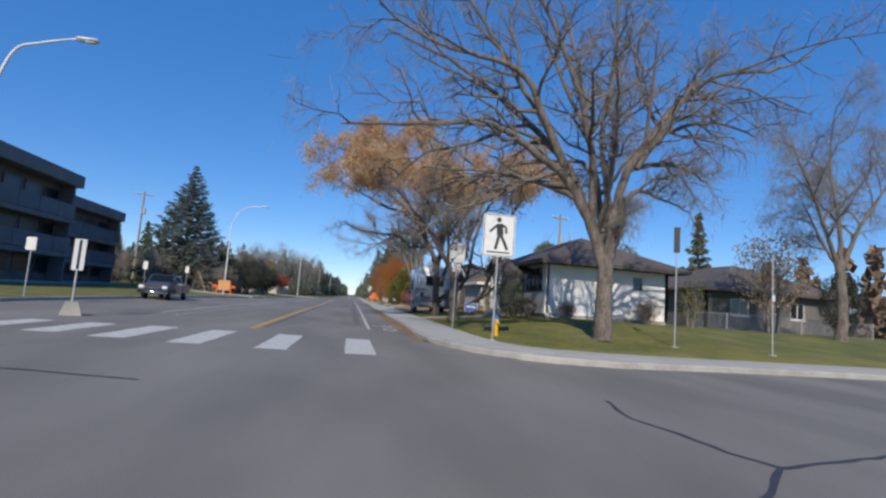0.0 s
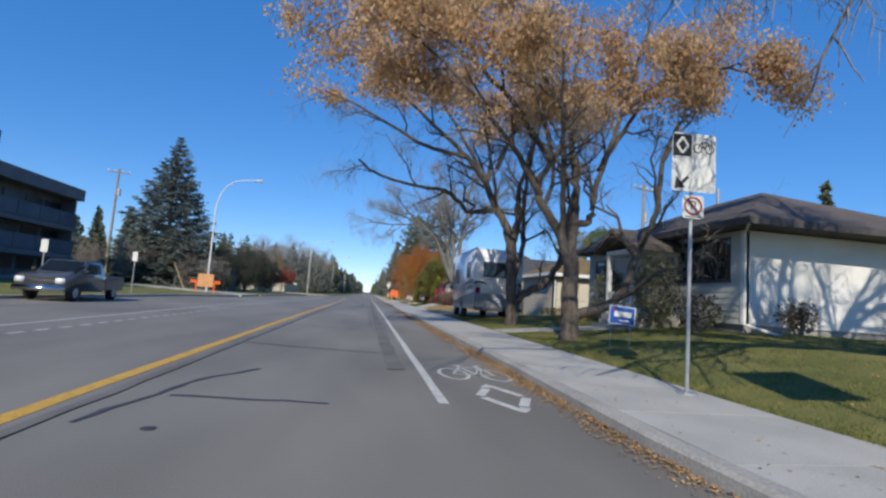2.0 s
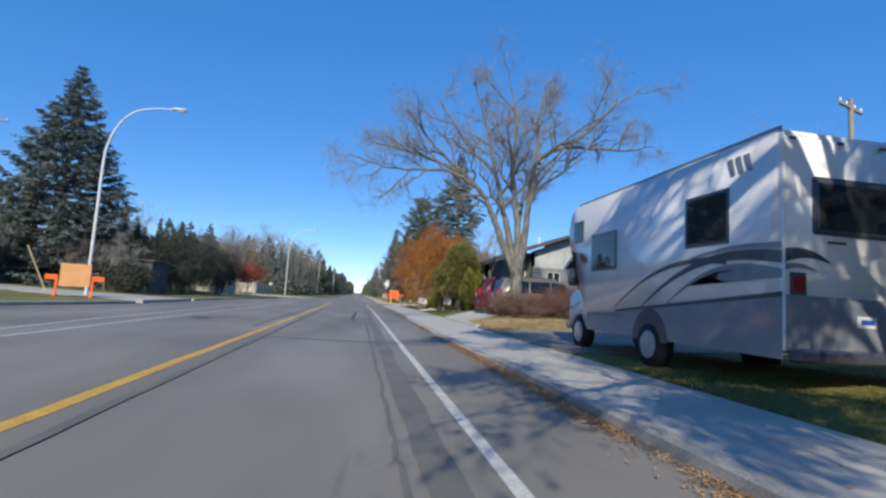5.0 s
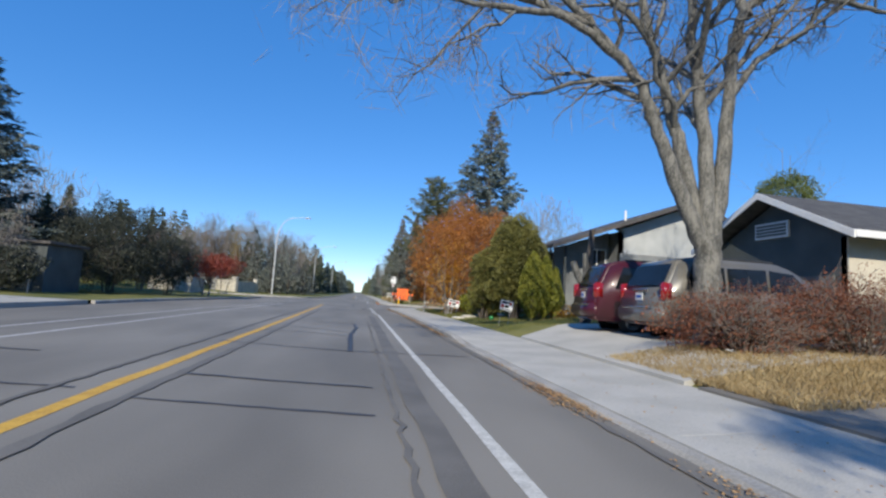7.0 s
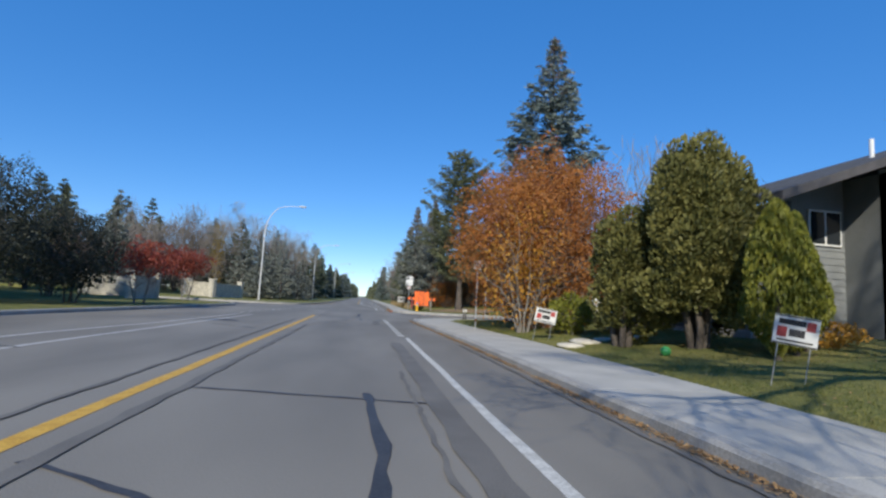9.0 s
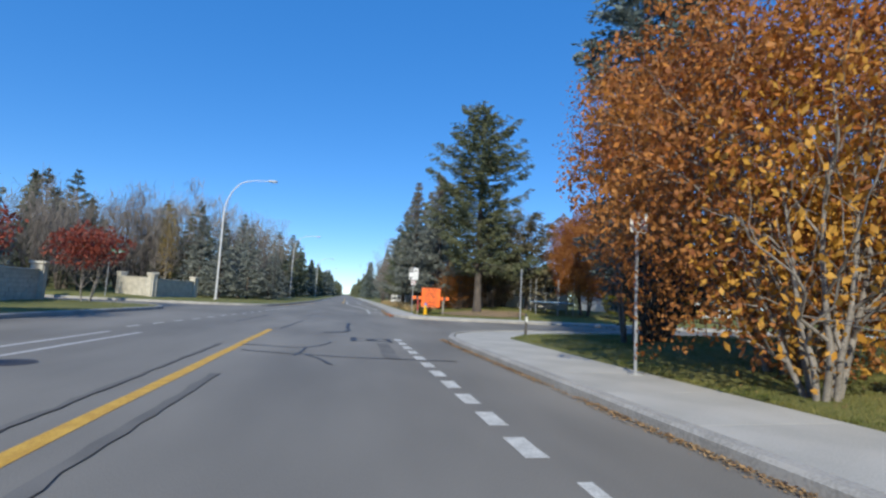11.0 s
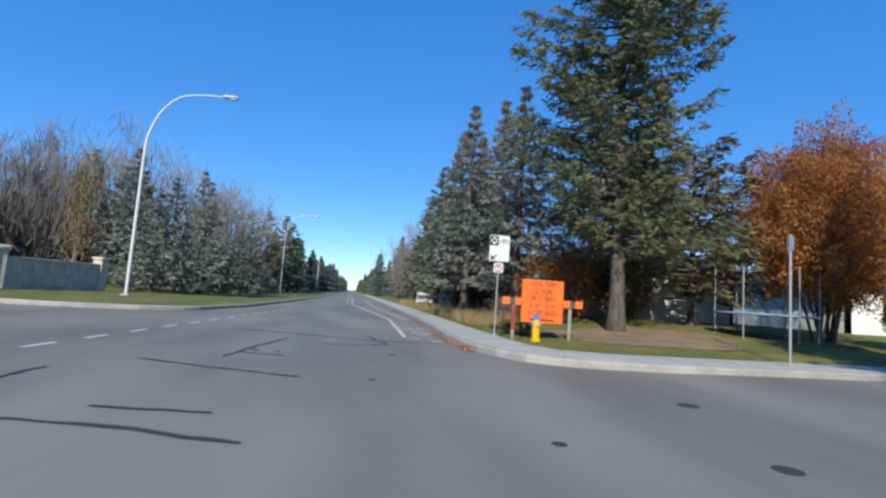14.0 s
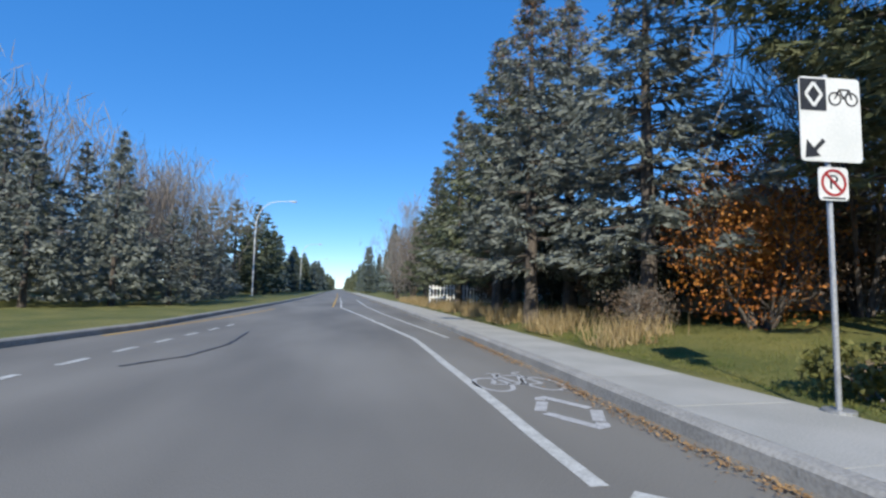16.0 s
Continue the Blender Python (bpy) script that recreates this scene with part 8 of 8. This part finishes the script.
def hydrant(x, y, turn, label):
    """A barrel hydrant with bonnet, side outlets and bolted flange."""
    root = empty("fire_hydrant", at(x, y, turn), label, "fire hydrant")
    part("barrel", rod((0, 0, -0.05), (0, 0, 0.6), 0.108, 0.104, 20), HYDYELLOW, root, "yellow barrel", smooth=False)
    bm = rod((0, 0, 0.02), (0, 0, 0.06), 0.13, sides=20)
    for k in range(8):
        a = k * 0.785
        rod((0.118 * math.cos(a), 0.118 * math.sin(a), 0.05), (0.118 * math.cos(a), 0.118 * math.sin(a), 0.08), 0.012, sides=6, bm=bm)
    part("flange", bm, HYDYELLOW, root)
    bm = rod((0, 0, 0.6), (0, 0, 0.63), 0.112, sides=20)
    rod((0, 0, 0.63), (0, 0, 0.69), 0.092, 0.078, 20, bm=bm)
    rod((0, 0, 0.69), (0, 0, 0.735), 0.078, 0.035, 20, bm=bm)
    rod((0, 0, 0.735), (0, 0, 0.785), 0.024, sides=5, bm=bm)
    part("bonnet", bm, HYDBLUE, root, "blue bonnet with operating nut")
    for d in ((1, 0), (-1, 0), (0, -1)):
        r = 0.055 if d[1] else 0.048
        bm = rod((d[0] * 0.08, d[1] * 0.08, 0.47), (d[0] * 0.15, d[1] * 0.15, 0.47), r, sides=14)
        rod((d[0] * 0.15, d[1] * 0.15, 0.47), (d[0] * 0.172, d[1] * 0.172, 0.47), 0.018, sides=5, bm=bm)
        part("outlet_cap", bm, HYDBLUE if d[0] else HYDYELLOW, root, "blue side outlet cap" if d[0] else "")
    return root

hydrant(4.82, 26.45, 15, "yellow fire hydrant with blue caps on the lawn")
hydrant(4.05, 109.95, -5, "yellow fire hydrant with blue caps before the road works sign")

def street_lamp(x, y, turn, label="", h=9.2, arm=4.0, top=10.6):
    """A tall davit lamp whose shaft bends over the road."""
    root = empty("street_lamp", pose(x, y, 0.1, 0, 0, turn), label, "street lamp", "davit street lamps")
    pts = [(0, 0, -0.1), (0, 0, h * 0.5), (0, 0, h * 0.8), (0.12, 0, h * 0.92), (0.55, 0, h * 1.04), (1.3, 0, top - 0.35), (2.3, 0, top - 0.06), (arm - 0.4, 0, top)]
    P = smooth_path(pts, 40)
    child("shaft", tubes("shaft", [(P, np.linspace(0.082, 0.03, 40), 12)], LAMPPAINT), root, "pale grey tapered shaft")
    part("base", box(-0.2, 0.2, -0.2, 0.2, -0.1, 0.12, 0.03), KERB, root, "concrete footing")
    hd = part("head", box(arm - 0.5, arm + 0.3, -0.14, 0.14, top - 0.06, top + 0.09, 0.05, segments=2), LAMPPAINT, root, "cobra-head luminaire", smooth=True)
    part("lens", box(arm - 0.15, arm + 0.22, -0.1, 0.1, top - 0.1, top - 0.05, 0.02), SIGNWHITE, hd, "clear lens")
    return root

for y, x, arm, top in ((30.8, -14.2, 3.1, 10.25), (70.9, -14.75, 3.7, 10.7), (124.2, -12.0, 4.0, 10.75), (165, -10.2, 4.0, 10.6), (219, -9.2, 4.0, 10.6), (275, -9.0, 4.0, 10.6)):
    street_lamp(x, y, -3, arm=arm, top=top, label="tall pale davit street lamp on the far verge")

def utility_pole(x, y, h, label, turn=0.0):
    root = empty("utility_pole", at(x, y, turn), label, "utility pole")
    part("pole", rod((0, 0, -0.3), (0, 0, h), 0.17, 0.11, 12), WOODGREY, root, "weathered wooden pole")
    part("crossarm", box(-1.15, 1.15, -0.06, 0.06, h - 0.5, h - 0.36, 0.01), WOODGREY, root)
    bm = bmesh.new()
    for k in (-1.05, -0.4, 0.4, 1.05):
        rod((k, 0, h - 0.36), (k, 0, h - 0.18), 0.045, 0.03, 8, bm=bm)
    part("insulator", bm, TRIMWHITE, root)
    part("transformer", rod((0.25, 0, h - 3.2), (0.25, 0, h - 2.4), 0.2, sides=14), STEEL, root, "grey transformer can")
    return root

utility_pole(-30.1, 84.9, 13.0, "weathered utility pole with a crossarm by the office", 15)
utility_pole(21.8, 60.7, 11.3, "weathered utility pole behind the houses", 20)

def lawn_sign(x, y, w, h, z, turn, tilt, face, label, bars):
    """A card sign on a wire stake; its print is plain bars."""
    root = empty("lawn_sign", at(x, y, turn) @ pose(0, 0, 0, 0, tilt, 0), label, "lawn sign")
    p = part("panel", box(-w / 2, w / 2, -0.008, 0.008, z, z + h, 0.003), face, root)
    for i, (x0, x1, z0, z1, mat) in enumerate(bars):
        part("print_bar", box(x0 * w, x1 * w, -0.012, -0.0085, z + z0 * h, z + z1 * h), mat, p)
    for s in (-1, 1):
        part("stake", rod((s * w * 0.36, 0, -0.15), (s * w * 0.36, 0, z + 0.05), 0.008, sides=6), STEEL, root)
    return root

lawn_sign(5.85, 34.55, 0.66, 0.47, 0.5, -8, 4, BLUE, "blue lawn sign with a white border beside a tree",
          [(-0.49, 0.49, 0.93, 0.98, SIGNWHITE), (-0.49, 0.49, 0.02, 0.07, SIGNWHITE), (-0.49, -0.455, 0.07, 0.93, SIGNWHITE), (0.455, 0.49, 0.07, 0.93, SIGNWHITE), (-0.3, 0.34, 0.42, 0.7, SIGNWHITE), (-0.1, 0.3, 0.2, 0.28, SIGNWHITE), (-0.38, -0.28, 0.75, 0.85, SIGNRED)])
CARD = [(-0.49, 0.49, 0.94, 0.985, SIGNBLACK), (-0.49, 0.49, 0.015, 0.06, SIGNBLACK), (-0.4, 0.2, 0.68, 0.86, SIGNBLACK), (0.22, 0.42, 0.55, 0.86, SIGNRED), (-0.42, -0.2, 0.25, 0.6, SIGNRED), (-0.15, 0.2, 0.3, 0.55, SIGNBLACK), (-0.4, 0.4, 0.12, 0.18, SIGNBLACK)]
lawn_sign(5.12, 73.0, 0.52, 0.41, 0.54, -38, 8, SIGNWHITE, "white lawn sign with red and black print", CARD)
lawn_sign(4.55, 81.0, 0.62, 0.44, 0.5, -14, 10, SIGNWHITE, "tilted white lawn sign near the rust bush", CARD)

def works_sign():
    """A large orange notice board with black lettering between two flagged posts."""
    root = empty("road_works_sign", pose(4.5, 110.7, 0.12, 0, 0, -4), "orange road closure board between two flagged posts", "road sign")
    p = part("panel", box(-0.62, 0.62, -0.012, 0.012, 0.52, 1.76, 0.006), ORANGE, root, "bright orange board")
    for k, (t, s) in enumerate((("CLOSURE", 0.23), ("106 ST SBND", 0.23), ("56 AV - 53 AV", 0.22), ("EXCEPT BIKES", 0.22))):
        words(t, s, p, pose(0, -0.0145, 1.42 - k * 0.205), SIGNBLACK, 0.62)
    words("LONG TERM", 0.23, p, pose(0, -0.0145, 1.63), SIGNBLACK, 0.62)
    part("print_bar", box(-0.36, 0.36, -0.016, -0.0125, 0.58, 0.63), SIGNBLACK, p, "dark bar of small print")
    for s in (-1, 1):
        po = part("stand_post", box(s * 0.84 - 0.045, s * 0.84 + 0.045, 0.0, 0.05, -0.3, 1.0, 0.006), WOODGREY, root, "weathered wooden stake")
        part("crossboard", box(s * 0.9 - 0.3, s * 0.9 + 0.3, -0.04, 0.0, 1.0, 1.2, 0.006), TRIMDARK, po)
        for q in (-0.19, 0.19):
            part("flag_panel", box(s * 0.9 + q - 0.11, s * 0.9 + q + 0.11, -0.06, -0.04, 1.0, 1.21, 0.006), ORANGE, po, "fluorescent orange marker")
        part("stripe", box(s * 0.84 - 0.047, s * 0.84 + 0.047, -0.008, 0.0, 0.3, 0.95), SIGNRED if s < 0 else WOODGREY, po)
    part("back_rail", box(-0.9, 0.9, 0.014, 0.05, 1.05, 1.14), WOODGREY, root)
    return root

works_sign()

def back_sign(x, y, turn):
    """A road works board across the street, seen from its plain side."""
    root = empty("road_works_sign", at(x, y, turn), "pale orange board on an orange barricade stand", "road sign")
    part("panel", box(-0.62, 0.62, -0.012, 0.012, 0.5, 1.62, 0.006), PALEORANGE, root)
    for s in (-1, 1):
        po = part("stand_post", box(s * 0.72 - 0.05, s * 0.72 + 0.05, -0.02, 0.06, -0.1, 1.0, 0.006), ORANGE, root, "orange stand leg")
        part("foot", box(s * 0.72 - 0.07, s * 0.72 + 0.07, -0.4, 0.4, -0.02, 0.08, 0.01), ORANGE, po)
        part("crossboard", box(s * 0.95 - 0.24, s * 0.95 + 0.24, 0.02, 0.05, 0.8, 1.05, 0.006), ORANGE, po)
    return root

PALEORANGE = surf("faded_orange", (0.62, 0.3, 0.12), (0.72, 0.37, 0.17), scale=2, rough=0.7, bump=0.05)
back_sign(-14.2, 68.6, 20)
PALEWOOD = surf("pale_timber", (0.45, 0.36, 0.2), (0.58, 0.47, 0.28), scale=4, rough=0.8, bump=0.1)
ramp = empty("survey_tripod", at(-16.6, 70.8, 30), "thin pale timber prop leaning against the spruce", "prop")
part("pole", rod((0, 0, 0), (-1.0, 0.3, 2.4), 0.035, sides=8), PALEWOOD, ramp)
part("foot", box(-0.25, 0.35, -0.2, 0.2, -0.02, 0.12, 0.02), KERB, ramp)

def barrier_sign(x, y, turn):
    """A striped marker on a post set in a concrete block."""
    root = empty("lane_marker", pose(x, y, 0, 0, 0, turn), "black and white marker on a post in a concrete block", "road sign")
    part("block", prism([(-0.28, 0), (0.28, 0), (0.16, 0.4), (-0.16, 0.4)], -0.25, 0.25, axis='Y'), KERB, root, "chipped concrete block")
    part("post", rod((0, 0, 0.3), (0, 0, 2.3), 0.03, sides=10), STEEL, root)
    p = part("panel", flat(rounded(-0.15, 0.15, 1.35, 2.3, 0.02), -0.04, t=0.006), SIGNWHITE, root)
    part("stripe", flat(rect(-0.035, 0.035, 1.38, 2.27), -0.046), SIGNBLACK, p)
    return root

barrier_sign(-8.35, 26.6, 25)
for x, y, h, w in ((-13.6, 33.5, 2.5, 0.2), (-14.0, 46.4, 2.3, 0.14), (-13.7, 54.0, 2.4, 0.14)):
    s = post("parking_sign", x, y, h, "small white sign on a post across the road", r=0.028, foot=False)
    plate(s, -w, w, h - 0.55, h, SIGNWHITE, label="white panel")

sp = post("street_name_sign", 10.3, 24.5, 3.9, "tall thin post with a dark street name blade", r=0.024, turn=-22)
part("blade", box(-0.09, 0.09, -0.05, 0.0, 3.1, 3.95, 0.004), SIGNBLACK, sp, "dark upright name blade")
sp = post("sign_post", 13.4, 23.9, 3.3, "thin steel post with a small pale plate", r=0.024, turn=12)
part("plate", box(-0.07, 0.07, -0.04, -0.03, 1.75, 1.95, 0.002), SIGNWHITE, sp)
sp = post("sign_post", 9.5, 107.35, 3.1, "bare steel sign post on the corner", r=0.032, foot=False)
part("blade", box(-0.02, 0.02, -0.08, 0.08, 2.7, 3.05, 0.004), STEEL, sp)
sp = post("street_name_sign", -17.2, 112.8 + 3.5, 3.4, "post with a green street name blade by the gate", r=0.03, foot=False)
bl = part("blade", box(0.05, 0.85, -0.02, 0.02, 2.95, 3.2, 0.004), SIGNGREEN, sp, "green name blade")
part("print_bar", box(0.2, 0.7, -0.026, -0.021, 3.04, 3.12), SIGNWHITE, bl)
for x, y in ((5.25, 95.1), (4.95, 94.3)):
    w = empty("marker_post", at(x, y), "short dark wooden marker post on the corner", "post")
    part("post", rod((0, 0, -0.2), (0, 0, 0.68), 0.045, 0.04, 10), TRIMDARK, w)
    part("label_plate", box(-0.04, 0.04, -0.055, -0.045, 0.42, 0.58), SIGNWHITE, w)

def drum_block(x, y, turn, s):
    """A broken orange marker block lying in the gutter."""
    root = empty("marker_block", pose(x, y, 0.0, 0, 0, turn), "broken rust-orange marker block in the gutter", "debris")
    part("body", box(-0.2 * s, 0.2 * s, -0.14 * s, 0.14 * s, 0.0, 0.2 * s, 0.02), BRICKORANGE, root)
    # dark plate on the face, painted shade for an opening
    part("hollow", box(-0.1 * s, 0.1 * s, -0.148 * s, -0.14 * s, 0.04 * s, 0.16 * s), TRIMDARK, root)
    part("flap", box(-0.3 * s, 0.28 * s, -0.16 * s, 0.16 * s, 0.2 * s, 0.225 * s, 0.005, m=pose(0, 0, 0, 0, 8, 4)), BRICKORANGE, root)
    return root

BRICKORANGE = surf("rusty_orange", (0.3, 0.1, 0.045), (0.45, 0.17, 0.08), scale=6, rough=0.85, bump=0.3)
drum_block(1.72, 108.15, 10, 0.55)
drum_block(1.74, 110.0, -20, 0.5)

PALEBLUE = surf("pale_blue_pad", (0.2, 0.3, 0.42), (0.3, 0.42, 0.55), scale=2, rough=0.6, bump=0.0)
def trampoline(x, y, r):
    root = empty("trampoline", at(x, y), "round garden trampoline with net poles", "trampoline")
    a = np.linspace(0, 2 * math.pi, 33)
    child("rim", tubes("rim", [(np.stack([r * np.cos(a), r * np.sin(a), np.full(33, 0.85)], 1), np.full(33, 0.035), 8)], PALEBLUE), root, "blue padded rim")
    part("mat", rod((0, 0, 0.84), (0, 0, 0.86), r * 0.95, sides=32), BLACKPLASTIC, root)
    for k in range(6):
        t = k * 1.047 + 0.4
        p = part("leg", rod((r * math.cos(t), r * math.sin(t), 0.85), (r * 0.98 * math.cos(t), r * 0.98 * math.sin(t), -0.05), 0.025, sides=8), STEEL, root)
        part("net_pole", rod((r * math.cos(t), r * math.sin(t), 0.85), (r * math.cos(t), r * math.sin(t), 2.5), 0.02, sides=8), STEEL, p)
    return root

trampoline(13.8, 112.6, 1.6)

def picket_fence(x0, x1, y, n, label):
    root = empty("fence", pose(0, 0, lawn((x0 + x1) / 2, y)), label, "fence")
    for z in (0.35, 0.9):
        part("rail", box(x0, x1, y + 0.02, y + 0.06, z, z + 0.09), TRIMWHITE, root)
    for k in range(n):
        x = x0 + (x1 - x0) * k / (n - 1)
        part("picket", box(x - 0.05, x + 0.05, y - 0.01, y + 0.018, 0.05, 1.15, 0.006), TRIMWHITE, root)
    return root

picket_fence(4.3, 8.6, 136.8, 22, "white picket fence behind the spruces")

def chain_fence(x0, y0, x1, y1, label, h=1.2):
    """Wire fence: posts, top rail and a mesh of crossing wires."""
    root = empty("wire_fence", pose(0, 0, 0.1 + lawn((x0 + x1) / 2, (y0 + y1) / 2) * 0.5), label, "fence")
    a, b = np.array([x0, y0]), np.array([x1, y1])
    L = np.linalg.norm(b - a)
    n = max(2, int(L / 2.5) + 1)
    for k in range(n):
        p = a + (b - a) * k / (n - 1)
        part("fence_post", rod((p[0], p[1], -0.2), (p[0], p[1], h + 0.05), 0.03, sides=8), STEEL, root)
    part("top_rail", rod((x0, y0, h), (x1, y1, h), 0.02, sides=8), STEEL, root)
    wires = []
    d = (b - a) / L
    k = -h
    while k < L:
        for s in (1, -1):
            u0, u1 = (k, k + h) if s > 0 else (k + h, k)
            c0, c1 = np.clip([u0, u1], 0, L)
            z0 = abs(c0 - u0)
            z1 = h - abs(c1 - u1)
            p, q = a + d * c0, a + d * c1
            if z1 - z0 > 0.1:
                wires.append((np.array([[*p, z0], [*q, z1]]), np.array([0.004, 0.004]), 3))
        k += 0.12
    child("mesh", tubes("mesh", wires, STEEL), root, "fine wire mesh")["kind"] = "stuff"
    return root

chain_fence(-21, 80.5, -15.4, 79.8, "grey wire fence beside the shed")
chain_fence(20.5, 37.5, 34, 37.2, "grey wire fence between the two houses", 1.3)

# cut trunk before the grey house
broad = empty("cut_tree", at(7.5, 70.9), "dead tree cut back to grey stubs", "tree")
child("trunk", tubes("trunk", [(np.array([[0, 0, -0.1], [0.05, 0, 1.2], [0.1, 0, 2.2], [0.15, 0, 3.4]]), np.array([0.22, 0.15, 0.12, 0.1]), 12)], DARKBARK), broad)
for pts, rad in (([[0.05, 0, 1.1], [-0.3, 0.1, 1.7], [-0.5, 0.1, 2.2]], (0.15, 0.13, 0.11)), ([[0.0, 0, 1.4], [-0.15, -0.2, 1.9], [-0.2, -0.25, 2.5]], (0.12, 0.1, 0.09))):
    child("branch_stub", tubes("branch_stub", [(np.array(pts), np.array(rad), 9)], ASHBARK), broad, "sawn-off grey stub")
for x, y, s in ((4.6, 79.0, 0.35), (5.3, 79.6, 0.45), (6.0, 79.9, 0.3), (7.0, 80.0, 0.35)):
    bm = bmesh.new()
    bmesh.ops.create_icosphere(bm, subdivisions=2, radius=s)
    for v in bm.verts:
        v.co *= 1 + 0.25 * noise.noise(v.co * 4 + Vector((x, y, 0)))
        v.co.z *= 0.22
    thing("garden_stone", bm, STONE, "flat pale stone lying on the lawn", "stone", "flat stones on the lawn", m=at(x, y, 20, 0.02), smooth=True)
gn = empty("garden_ornament", at(5.6, 76.5), "small bright green garden ornament under the cedar", "ornament")
bm = bmesh.new()
bmesh.ops.create_icosphere(bm, subdivisions=2, radius=0.11)
part("body", bm, surf("bright_green", (0.05, 0.3, 0.08), (0.08, 0.4, 0.12), scale=4, rough=0.4, bump=0), gn, m=pose(0, 0, 0.1), smooth=True)
pp = bmesh.new()
bmesh.ops.create_grid(pp, x_segments=3, y_segments=3, size=0.09)
for v in pp.verts:
    v.co.z = 0.05 * noise.noise(v.co * 20) + 0.06
thing("paper_scrap", pp, SIGNWHITE, "crumpled white paper scrap in the dry grass", "litter", m=at(6.0, 62.2, 30, 0.08))
